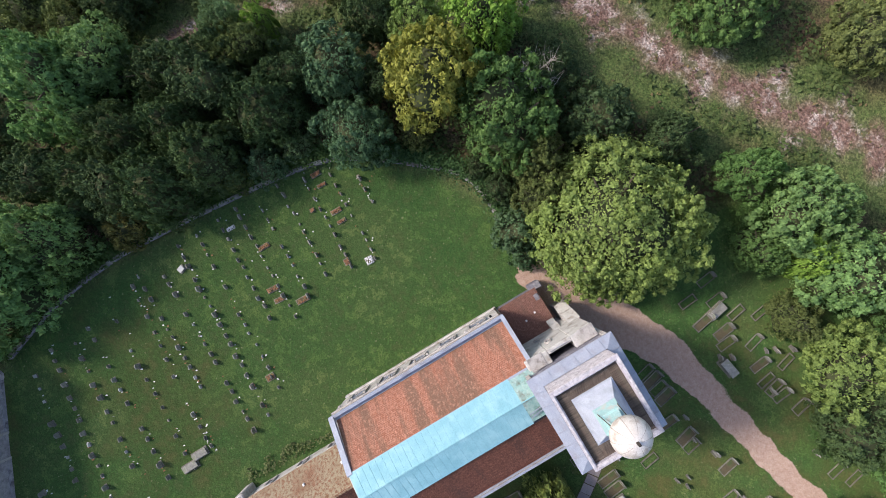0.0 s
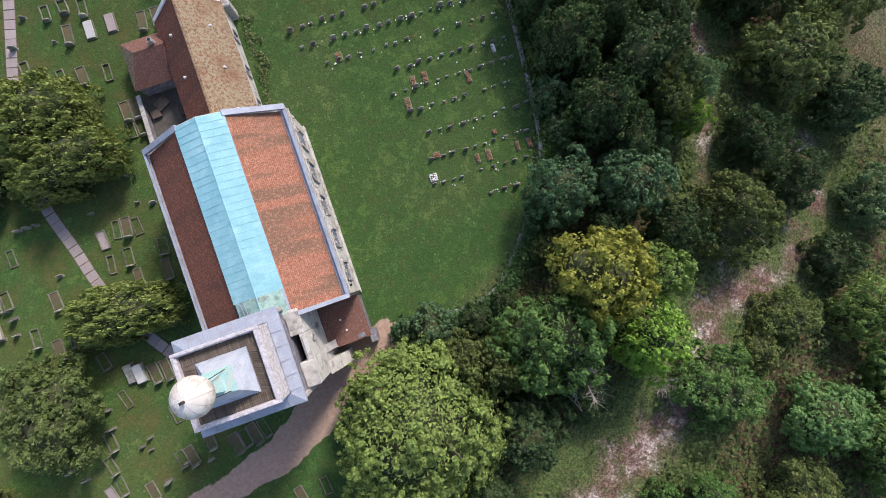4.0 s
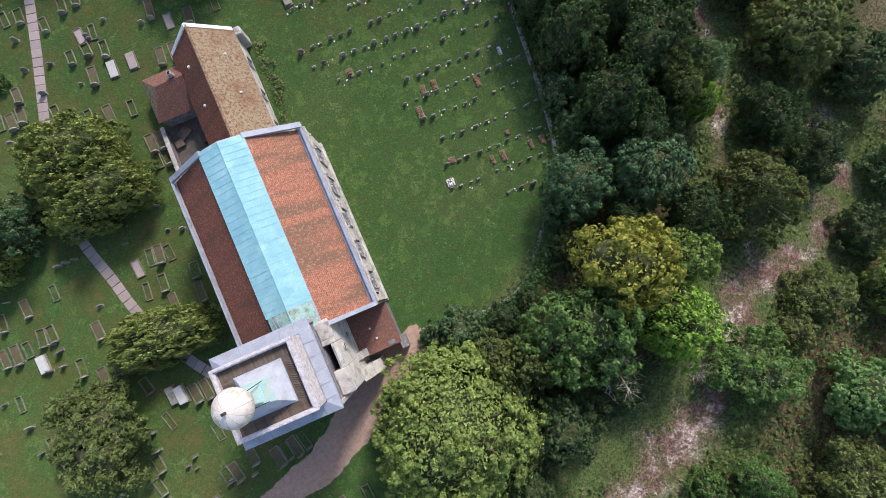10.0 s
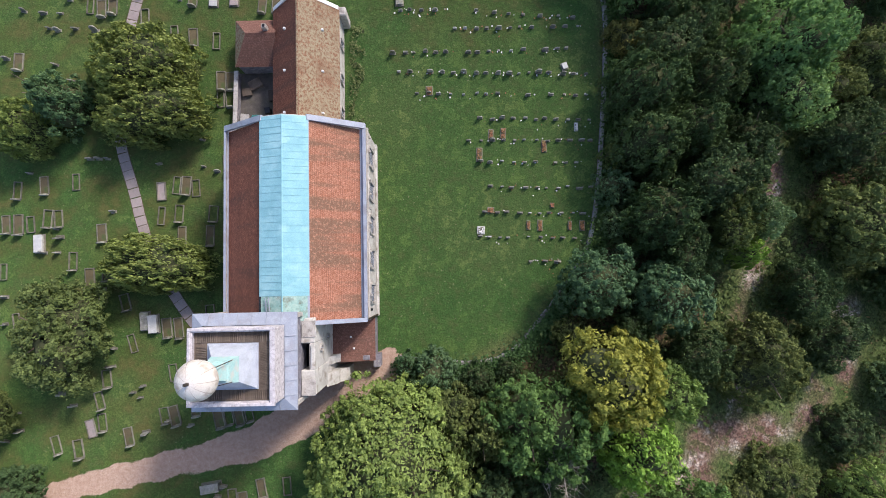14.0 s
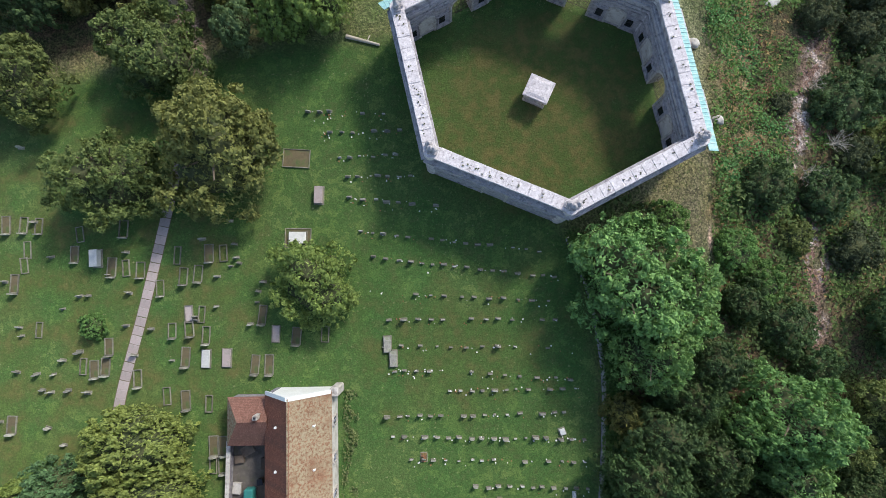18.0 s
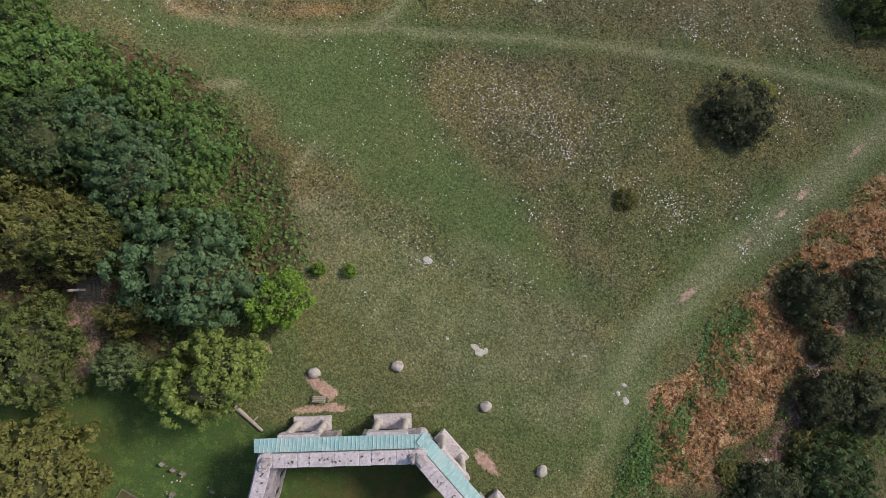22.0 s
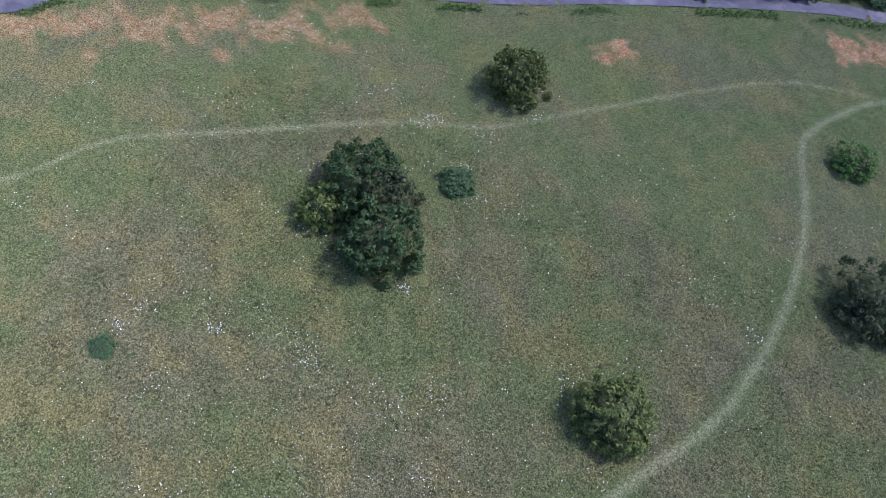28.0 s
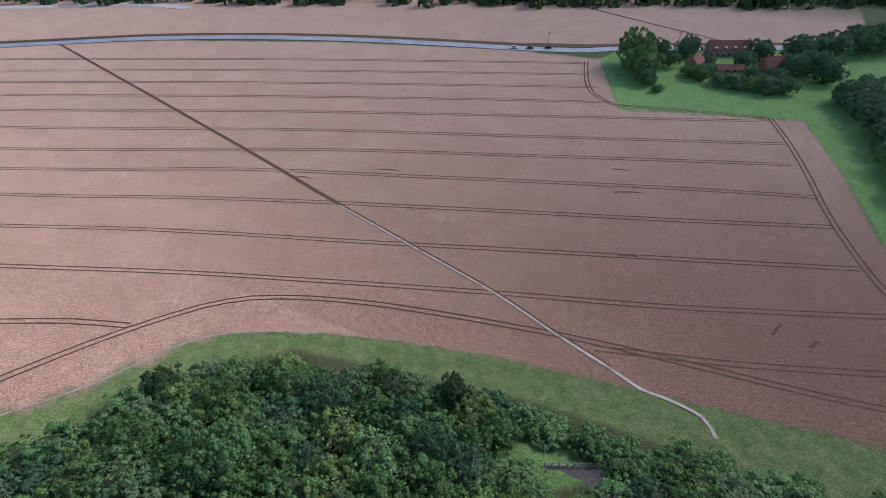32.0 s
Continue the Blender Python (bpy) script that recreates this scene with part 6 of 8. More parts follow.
stand((("shrub", "olive", 38.6, 161.4, 5.4, 7.6), ("shrub", "dusk", 25.2, 135.0, 4.6, 5.6), ("shrub", "brown", 16.0, 117.6, 1.5, 1.5), ("shrub", "yellow", 27.6, 140.8, 1.3, 1.2), ("shrub", "olive", -5.0, 172.6, 5.5, 6.6),
       ("shrub", "dark", -45.9, 182.0, 7.0, 8.0), ("shrub", "yew", -56.6, 183.0, 4.1, 5.2), ("shrub", "dark", -54.0, 190.4, 6.6, 8.2), ("shrub", "dusk", -48.4, 188.4, 5.6, 7.2),
       ("shrub", "dusk", 29.2, 207.2, 6.8, 7.6), ("shrub", "blue", -40.0, 197.6, 3.2, 2.0), ("shrub", "olive", -39.2, 223.4, 6.0, 8.0), ("shrub", "blue", -72.1, 150.2, 2.0, 0.6),
       ("shrub", "green", -41.2, 130.6, 1.3, 0.7), ("shrub", "green", -56.3, 127.3, 2.2, 0.5), ("shrub", "green", -47.0, 130.5, 0.7, 0.5), ("shrub", "green", 24.0, 236.0, 4.0, 4.0)), "alone in the meadow")


# ---- churchyard ----
_g = random.Random(12)


def headstone(w, h, t, mat, style):
    """A thing: base and slab with a straight, round or shouldered head."""
    e = empty("headstone", pose(0, 0, 0), "small upright grey headstone on a stone base in mown grass", "headstone", "headstones in rows")
    one_box("base", -w * 0.62, w * 0.62, -0.19, 0.19, 0, 0.11, M_KERB, e, 0.02)
    bm = bmesh.new()
    if style == "round":
        prof = [(-w / 2, 0.11), (w / 2, 0.11)] + [(w / 2 * math.cos(a), h - w / 3 + w / 3 * math.sin(a)) for a in np.linspace(0, math.pi, 9)]
    elif style == "shoulder":
        prof = [(-w / 2, 0.11), (w / 2, 0.11), (w / 2, h * 0.82), (w * 0.33, h * 0.86), (w * 0.2, h), (-w * 0.2, h), (-w * 0.33, h * 0.86), (-w / 2, h * 0.82)]
    else:
        prof = [(-w / 2, 0.11), (w / 2, 0.11), (w / 2, h * 0.95), (0, h), (-w / 2, h * 0.95)]
    lo, hi = ([bm.verts.new((x, y, z)) for x, z in prof] for y in (-t / 2, t / 2))
    bm.faces.new(lo), bm.faces.new(hi[::-1])
    k = len(prof)
    for i in range(k):
        bm.faces.new((lo[(i + 1) % k], lo[i], hi[i], hi[(i + 1) % k]))
    part("slab", bm, mat, e)
    return e


def kerb_grave(w, l, bed, stone, label):
    e = empty("kerbed_grave", pose(0, 0, 0), label, "grave", "kerbed graves")
    k = 0.095
    for x in (-w / 2 + k / 2, w / 2 - k / 2):
        one_box("side_kerb", x - k / 2, x + k / 2, -l / 2, l / 2, -0.05, 0.2, M_KERB, e, 0.02)
    for y in (-l / 2 + k / 2, l / 2 - k / 2):
        one_box("end_kerb", -w / 2 + k, w / 2 - k, y - k / 2, y + k / 2, -0.05, 0.19, M_KERB, e, 0.02)
    if bed:
        one_box("bed", -w / 2 + k, w / 2 - k, -l / 2 + k, l / 2 - k, -0.04, 0.09, bed, e)
    if stone:
        bm = bmesh.new()
        prof = [(-w * 0.4, 0), (w * 0.4, 0), (w * 0.4, 0.62), (w * 0.2, 0.85), (-w * 0.2, 0.85), (-w * 0.4, 0.62)]
        lo, hi = ([bm.verts.new((x, y, z)) for x, z in prof] for y in (-l / 2 - 0.15, -l / 2 - 0.02))
        bm.faces.new(lo), bm.faces.new(hi[::-1])
        for i in range(6):
            bm.faces.new((lo[(i + 1) % 6], lo[i], hi[i], hi[(i + 1) % 6]))
        part("headstone", bm, M_GRAVE, e)
    return e


def set_down(first, m):
    """The first copy stays where it was built until it is placed; later ones are copies."""
    if not first.get("placed"):
        first["placed"] = 1
        first.matrix_basis = m
        return first
    o = copy_thing(first, m)
    return o


STONES = [headstone(0.62, 0.8, 0.11, M_GRAVE, "round"), headstone(0.6, 0.72, 0.1, M_GRAVE, "flat"), headstone(0.68, 0.9, 0.12, M_GRAVE, "shoulder"),
          headstone(0.55, 0.65, 0.1, M_GRAVE_PALE, "flat"), headstone(0.5, 0.5, 0.28, M_GRAVE, "flat")]
tagged(STONES[3], "small upright white marble headstone on a stone base")
tagged(STONES[4], "low sloping grey memorial tablet in mown grass")
# rows east of the church: from x, to x, y, spacing
ROWS_SOUTH = [(6.3, 9.6, 6.5, 1.5), (0.6, 12.6, 9.2, 1.22), (1.1, 13.0, 12.0, 1.25), (1.8, 13.3, 14.9, 1.27), (0.5, 12.3, 17.8, 1.25), (-0.7, 13.3, 20.3, 1.27), (0.6, 13.3, 22.8, 1.25), (-6.7, 13.2, 25.7, 1.3), (-8.9, 13.2, 28.2, 1.28)]
ROWS_NORTH = [(-9.5, 11.0, 30.4, 1.26, 0.7), (-2.5, 12.8, 33.4, 1.28, 0.5), (-10.0, -3.0, 35.6, 1.25, 0), (0.0, 12.6, 35.6, 1.9, -0.9), (-10.0, 12.0, 38.4, 1.9, 0), (-9.4, 9.8, 41.4, 1.6, 0.2), (-11.7, 10.0, 44.6, 1.7, -1.0), (-11.4, 10.2, 48.6, 1.4, -2.2), (-12.8, 8.2, 51.6, 1.45, -2.2),
              (-14.2, -4.0, 55.6, 1.5, -1), (-14.5, -6.2, 58.1, 1.3, 0), (-15.6, -8.9, 60.4, 1.4, 0.2), (-18.0, -8.3, 63.3, 1.35, 0.2), (-19.4, -9.7, 65.9, 1.3, -0.4)]
for x0, x1, y_, step, rise in [(*row, 0) for row in ROWS_SOUTH] + ROWS_NORTH:
    x = x0
    while x < x1:
        if _g.random() > 0.14:
            s = STONES[_g.choice((0, 0, 1, 1, 1, 2, 3, 3, 4))]
            y = y_ + rise * (x - x0) / (x1 - x0)
            px, py = x + _g.uniform(-0.12, 0.12), y + _g.uniform(-0.12, 0.12)
            k = _g.uniform(0.72, 1.05)
            set_down(s, pose(px, py, hz(px, py) - 0.03, _g.uniform(-4, 4), _g.uniform(-2, 2), _g.uniform(-6, 6)) @ Matrix.Diagonal((k, k, k * _g.uniform(0.85, 1.15), 1)))
        x += step * _g.uniform(0.85, 1.15)
for rows, mat, lab, seed in ((260, M_PETAL, "white flowers and small plaques laid between the headstones", 5), (170, M_FLOWERBED, "red and orange flowers laid at the headstones", 6)):
    r_ = np.random.default_rng(seed)
    vs, fs = [], []
    for _ in range(rows):
        x0, x1, y_, step, rise = ([(*row, 0) for row in ROWS_SOUTH] + ROWS_NORTH)[r_.integers(len(ROWS_SOUTH) + len(ROWS_NORTH))]
        x = r_.uniform(x0, x1)
        y = y_ + rise * (x - x0) / (x1 - x0) - abs(r_.normal()) * 0.5 + 0.2
        z, a, s = hz(x, y), r_.uniform(0, 6.28), r_.uniform(0.05, 0.115)
        for h_, k_ in ((0.05, 1.0), (0.2, 0.75)):
            k = len(vs)
            vs += [(x + s * k_ * math.cos(a + q), y + s * k_ * math.sin(a + q), z + h_ + 0.03 * (q > 2)) for q in (0, 1.57, 3.14, 4.71)]
            fs.append((k, k + 1, k + 2, k + 3))
    tagged(raw("grave_flowers", vs, fs, mat), lab, "flowers", kind="stuff")
BEDS = [kerb_grave(0.95, 2.0, None, True, "grassed grave in mossy stone kerbs with a headstone"), kerb_grave(0.95, 2.0, M_SOIL, True, "earth-filled grave in stone kerbs with a headstone"),
        kerb_grave(0.9, 1.9, None, False, "grassed grave within worn stone kerbs"), kerb_grave(0.95, 1.95, M_SLAB, False, "grave with grey chippings within stone kerbs")]
KERBS_NORTH = [(-54.8, 52.2), (-52.7, 52.2), (-50.9, 52.1), (-40.8, 51.8), (-53.4, 45.3), (-42.0, 47.3), (-40.3, 47.2), (-38.6, 47.0), (-30.6, 49.0), (-28.9, 49.0), (-34.3, 48.7), (-33.5, 46.3), (-31.8, 46.6), (-36.2, 44.9), (-30.6, 39.5), (-32.7, 41.9), (-31.2, 41.9),
               (-34.6, 40.0), (-32.6, 40.2), (-32.9, 37.0), (-42.2, 35.8), (-43.5, 35.5), (-44.8, 35.8), (-41.9, 38.1), (-34.9, 32.5), (-32.7, 32.1), (-30.0, 31.7), (-38.4, 34.5), (-52.8, 29.1), (-24.1, 41.9), (-22.5, 39.7), (-20.1, 39.5), (-16.8, 39.7), (-23.2, 36.2), (-24.8, 36.2)]
KERBS_WEST = [(-29.3, 27.0), (-28.2, 27.0), (-29.3, 24.9), (-28.2, 24.9), (-45.5, 15.1), (-49.1, 14.7), (-52.1, 14.1), (-35.7, 14.1), (-34.0, 14.8), (-32.9, 14.8), (-31.8, 14.5), (-53.2, 10.2), (-51.8, 10.2), (-50.4, 10.2), (-48.5, 10.9), (-47.3, 10.9), (-42.3, 9.3), (-45.4, 6.1), (-43.4, 4.2),
              (-41.5, 4.9), (-40.2, 4.9), (-53.2, 4.8), (-35.6, 11.3), (-33.2, 9.1), (-30.0, 9.1), (-29.7, 11.6), (-33.6, 11.6), (-29.7, 0.3), (-33.2, -1.3)]
KERBS_SOUTH = [(-46.3, -14.3), (-43.8, -14.7), (-42.5, -12.5), (-41.3, -11.8), (-41.0, -7.0), (-41.7, -9.4), (-38.3, -13.3), (-39.3, 1.5), (-38.3, -3.1), (-34.4, -11.0), (-33.3, -11.0), (-31.0, -10.0), (-28.4, -11.2), (-27.3, -11.0), (-26.2, -10.8), (-25.1, -10.6), (-33.6, -6.3), (-34.5, -1.3),
               (-34.4, -22.3), (-33.3, -22.0), (-32.2, -21.7), (-30.4, -21.9), (-26.6, -19.9), (-25.4, -20.3), (-23.4, -18.9), (-24.2, -22.6), (-20.6, -18.6), (-22.0, -21.3), (-36.5, -23.5), (-28.0, -22.6), (-19.5, -21.5), (-25.5, -24.8), (-31.5, -24.6)]
for rows, turn in ((KERBS_NORTH, 0), (KERBS_WEST, 2), (KERBS_SOUTH, 12)):
    for x, y in rows:
        set_down(BEDS[_g.choice((0, 0, 0, 0, 0, 2, 2, 2, 1, 1, 1, 1, 3))], pose(x, y, hz(x, y), 0, 0, turn + _g.uniform(-6, 6)) @ Matrix.Diagonal((_g.uniform(0.9, 1.1), _g.uniform(0.92, 1.08), _g.uniform(0.8, 1.2), 1)))
for _ in range(46):
    x, y = _g.uniform(-57, -26.5), _g.choice((_g.uniform(34, 58), _g.uniform(-14, 20), _g.uniform(-14, 20), _g.uniform(-26, -19)))
    near = min(math.hypot(x - a, y - b2) for a, b2 in KERBS_NORTH + KERBS_WEST + KERBS_SOUTH)
    way = min(dist(np.array([x]), np.array([y]), DRIVE)[0] - 2.8, dist(np.array([x]), np.array([y]), [(-34.6, 60), (-38, 42.6), (-41, 26), (-40.3, 18), (-30, -3)])[0] - 1.4)
    if near > 2.2 and way > 0:
        set_down(BEDS[_g.choice((0, 2, 2, 1))], pose(x, y, hz(x, y), 0, 0, (12 if y < -18 else 3) + _g.uniform(-7, 7)) @ Matrix.Diagonal((_g.uniform(0.85, 1.1), _g.uniform(0.9, 1.08), _g.uniform(0.6, 1.1), 1)))
# single stones of the old part, some leaning
OLD = [(-39.8, 44.3), (-40.0, 40.5), (-37.0, 40.2), (-45.6, 43.9), (-47.5, 42.4), (-48.4, 32.8), (-46.4, 33.1), (-44.1, 32.8), (-52.5, 35.1), (-50.2, 34.9), (-48.2, 34.9), (-52.5, 40.2), (-27.6, 50.1), (-24.1, 45.7), (-38.9, 37.1), (-28.3, 52.8), (-45.3, 37.5), (-49.4, 33.1), (-54.2, 29.4), (-48.5, 28.8),
       (-43.0, 17.8), (-44.0, 17.8), (-42.0, 17.8), (-31.0, 17.0), (-29.4, 16.4), (-36.5, 8.6), (-47.0, 8.8), (-38.0, -8.5), (-36.4, -12.8), (-29.0, -6.4), (-31.6, -3.4), (-44.6, -10.0)]
for x, y in OLD:
    set_down(STONES[_g.choice((0, 1, 2, 2))], pose(x, y, hz(x, y) - 0.04, _g.uniform(-14, 14), _g.uniform(-5, 5), _g.uniform(-15, 15)) @ Matrix.Scale(_g.uniform(0.9, 1.25), 4))
for _ in range(110):
    x, y = _g.uniform(-58, -24), _g.choice((_g.uniform(34, 62), _g.uniform(-14, 18), _g.uniform(-14, 30), _g.uniform(-26, -18)))
    if min(dist(np.array([x]), np.array([y]), DRIVE)[0] - 2.2, dist(np.array([x]), np.array([y]), [(-35.5, 56), (-40.5, 30), (-40.3, 18), (-30, -3)])[0] - 1.2) < 0 or (x > -27.5 and y < 36):
        continue
    set_down(STONES[_g.choice((0, 1, 2))], pose(x, y, hz(x, y) - 0.04, _g.uniform(-10, 10), 0, _g.uniform(-12, 12)) @ Matrix.Scale(_g.uniform(0.8, 1.15), 4))


def chest_tomb(x, y, a, w, l, h, mat, label, name="chest_tomb"):
    e = empty(name, pose(x, y, hz(x, y), 0, 0, a), label, "tomb")
    one_box("plinth", -w / 2 - 0.1, w / 2 + 0.1, -l / 2 - 0.1, l / 2 + 0.1, -0.05, 0.14, M_KERB, e, 0.02)
    if h > 0.3:
        one_box("body", -w / 2 + 0.06, w / 2 - 0.06, -l / 2 + 0.06, l / 2 - 0.06, 0.14, h, mat, e, 0.02)
    one_box("ledger", -w / 2, w / 2, -l / 2, l / 2, h, h + 0.12, mat, e, 0.03)
    return e


for x, y, a, h, mat, lab in ((-30.5, 36.8, 0, 0.2, M_GRAVE_PALE, "flat white marble grave slab in the grass"), (-28.1, 36.9, 0, 0.2, M_SLAB, "flat grey stone grave slab in the grass"), (-49.2, 8.0, 4, 0.45, M_GRAVE_PALE, "low white marble chest tomb"),
                             (-43.7, 48.3, 4, 0.9, M_GRAVE_PALE, "tall pale chest tomb beside the path"), (-28.9, -18.7, 100, 0.8, M_GRAVE, "grey stone chest tomb by the drive"), (-35.9, -0.9, 6, 0.6, M_GRAVE_PALE, "white and grey chest tomb"),
                             (-36.9, -0.6, 6, 0.4, M_GRAVE, "low grey chest tomb"), (-17.8, 55.8, 0, 0.7, M_SLAB, "pinkish grey chest tomb with a worn ledger"), (-23.0, -20.8, 14, 0.5, M_GRAVE, "low grey ledger tomb")):
    chest_tomb(x, y, a, 0.95, 2.0, h, mat, lab)
chest_tomb(-20.2, 50.8, 0, 2.0, 1.35, 0.32, M_GRAVE_PALE, "broad pale ledger tomb within kerbs")
set_down(kerb_grave(3.1, 2.3, M_SOIL, False, "large earth-filled plot round a pale ledger"), pose(-20.2, 50.8, 3.16, 0, 0, 0))
big = kerb_grave(3.2, 2.2, M_SOIL, False, "large family grave plot within stone kerbs")
set_down(big, pose(-20.6, 60.2, 3.2, 0, 0, -3))
chest_tomb(10.3, 29.0, 20, 0.6, 0.7, 0.25, M_GRAVE_PALE, "small square white memorial in the lawn", "memorial")
for x, y in ((-9.6, 38.6), (-8.9, 37.0)):
    chest_tomb(x, y, 3, 0.8, 1.8, 0.3, M_GRAVE, "flat grey ledger among the headstones")
# tended plots with flowers
for x, y, w, l in ((1.8, 20.9, 0.6, 1.3), (3.2, 21.0, 0.65, 1.4), (0.5, 18.6, 0.7, 1.6), (7.4, 10.5, 0.6, 1.3), (12.2, 10.5, 0.6, 1.2), (10.8, 10.5, 0.45, 1.1), (6.1, 10.5, 0.45, 1.1), (11.6, 21.9, 0.45, 1.0), (0.7, 9.9, 0.9, 0.9), (1.8, 12.2, 0.8, 0.7), (-5.3, 26.0, 0.8, 1.1), (8.8, 12.8, 0.5, 0.6), (7.9, 19.6, 0.6, 1.4)):
    e = empty("planted_grave", pose(x, y, hz(x, y), 0, 0, _g.uniform(-4, 4)), "planted grave plot with flowers and low edging", "grave", "planted graves")
    pale = _g.random() < 0.25
    one_box("edging", -w / 2, w / 2, -l / 2, l / 2, -0.04, 0.1, M_GRAVE_PALE if pale else M_KERB, e, 0.03)
    one_box("soil", -w / 2 + 0.08, w / 2 - 0.08, -l / 2 + 0.08, l / 2 - 0.08, 0.05, 0.13, M_SOIL, e, 0.02)
    rr = np.random.default_rng(int(abs(x * 31 + y * 7)))
    vs, fs = [], []
    for _ in range(42):
        p = np.array([rr.uniform(-w / 2 + 0.1, w / 2 - 0.1), rr.uniform(-l / 2 + 0.1, l / 2 - 0.1), rr.uniform(0.14, 0.34)])
        a, s = rr.uniform(0, 6.28), rr.uniform(0.05, 0.11)
        u, v = np.array([math.cos(a), math.sin(a), rr.uniform(-0.4, 0.4)]) * s, np.array([-math.sin(a), math.cos(a), rr.uniform(-0.4, 0.4)]) * s
        k = len(vs)
        vs += [p - u, p + v, p + u, p - v]
        fs.append((k, k + 1, k + 2, k + 3))
    fl = raw("flower_patch", [tuple(map(float, v)) for v in vs], fs, M_FLOWERBED if not pale else M_PETAL, e, "red, orange and cream flowers" if not pale else "white flowers")
    tagged(fl, kind="stuff")
# stone slab paths, slab by slab
paths = tagged(new("pavement_path"), "narrow path of worn stone slabs through the graves", "path", kind="structure")
slab_mesh = None
for line in ([(-34.6, 60), (-35.5, 55), (-38.0, 42.6), (-40.3, 32.4), (-41, 26)], [(-40.9, 21), (-40.3, 18.3), (-38.9, 14.1), (-37.8, 10.3), (-36.2, 6.2), (-32.6, 0.6), (-28.5, -4.2)]):
    pts = curve(line, 0.1)
    run, prev, since = 0.0, None, 0.0
    for p, q in zip(pts, pts[1:]):
        d = math.hypot(q[0] - p[0], q[1] - p[1])
        since += d
        if since >= 1.02:
            since = 0.0
            a = math.degrees(math.atan2(q[1] - p[1], q[0] - p[0])) - 90
            m = pose(p[0], p[1], hz(*p) + 0.035, _g.uniform(-0.6, 0.6), _g.uniform(-0.6, 0.6), a + _g.uniform(-1, 1))
            if slab_mesh is None:
                slab_mesh = one_box("paving_slab", -0.6, 0.6, -0.504, 0.504, -0.06, 0.02, M_SLAB, paths, 0.02)
                slab_mesh.matrix_basis = m
            else:
                twin(slab_mesh, m)
ribbon("path_bed", curve([(-34.6, 60), (-35.5, 55), (-38.0, 42.6), (-40.3, 32.4), (-41, 26)]), 1.36, M_SOIL, "dark joints and edges under the slab path", "path", 0.012)
ribbon("path_bed", curve([(-40.9, 21), (-40.3, 18.3), (-38.9, 14.1), (-37.8, 10.3), (-36.2, 6.2), (-32.6, 0.6), (-28.5, -4.2)]), 1.36, M_SOIL, "dark joints and edges under the slab path", "path", 0.012)


# ---- boundary wall, hedge and undergrowth ----
bw = empty("boundary_wall", pose(0, 0, 0), "low ivy-grown flint wall round the churchyard lawn", "wall")
WALL = curve([(-8.6, -4.4), (-4.4, -4.8), (0.5, -4.9), (4.2, -3.6), (7.2, -0.2), (10.0, 3.4), (12.8, 8.4), (13.9, 14.5), (14.5, 22), (14.9, 29), (14.9, 36), (13.6, 44), (11.0, 51)], 1.6)
for (ax, ay), (bx, by) in zip(WALL, WALL[1:]):
    d = math.hypot(bx - ax, by - ay)
    a = math.degrees(math.atan2(by - ay, bx - ax))
    z = hz(ax, ay)
    o = one_box("wall_length", 0, d, -0.2, 0.2, -0.2, 0.5 + _g.uniform(-0.08, 0.08), M_FLINT, bw, 0.06)
    o.matrix_basis = pose(ax, ay, z, 0, 0, a)
    c = one_box("cap_stone", 0.01, d - 0.01, -0.2, 0.2, 0.585, 0.66, M_GRAVE, bw, 0.04)
    c.matrix_basis = pose(ax, ay, z, 0, 0, a)


def undergrowth(name, spots, size, tone, label, lift, seed):
    """Leaves strewn over low mounds; spots are rows of x, y and height."""
    r = np.random.default_rng(seed)
    k = len(spots)
    z = height(spots[:, 0], spots[:, 1]) + spots[:, 2]
    p = np.stack([spots[:, 0], spots[:, 1], z], 1)
    nn = r.normal(size=(k, 3)) * 0.55 + np.array([0, 0, 1.0])
    nn /= np.linalg.norm(nn, axis=1)[:, None]
    t = np.cross(nn, r.normal(size=(k, 3)))
    t /= np.linalg.norm(t, axis=1)[:, None]
    b2 = np.cross(nn, t)
    s = size * r.uniform(0.6, 1.5, (k, 1))
    v = np.stack([p - t * s, p + b2 * s * 0.6, p + t * s, p - b2 * s * 0.6], 1).reshape(-1, 3)
    me = bpy.data.meshes.new(name)
    me.vertices.add(len(v))
    me.vertices.foreach_set("co", v.ravel())
    me.loops.add(k * 4)
    me.loops.foreach_set("vertex_index", np.arange(k * 4))
    me.polygons.add(k)
    me.polygons.foreach_set("loop_start", np.arange(0, k * 4, 4))
    me.update()
    me.materials.append(M_SCRUB)
    ob = new(name, me)
    ob.color = (*tone, 1)
    return tagged(ob, label, "undergrowth", kind="stuff")


_r = np.random.default_rng(8)


def scatter(count, x0, x1, y0, y1, mask, lift, seed):
    """Random spots where the mask allows, heaped into mounds."""
    r = np.random.default_rng(seed)
    x, y = r.uniform(x0, x1, count), r.uniform(y0, y1, count)
    keep = mask(x, y) > r.uniform(0, 1, count)
    x, y = x[keep], y[keep]
    h = np.clip(0.5 + 0.5 * waves(x, y, 4.5, seed), 0.02, 2) * lift * r.uniform(0.5, 1.0, len(x))
    return np.stack([x, y, h], 1)


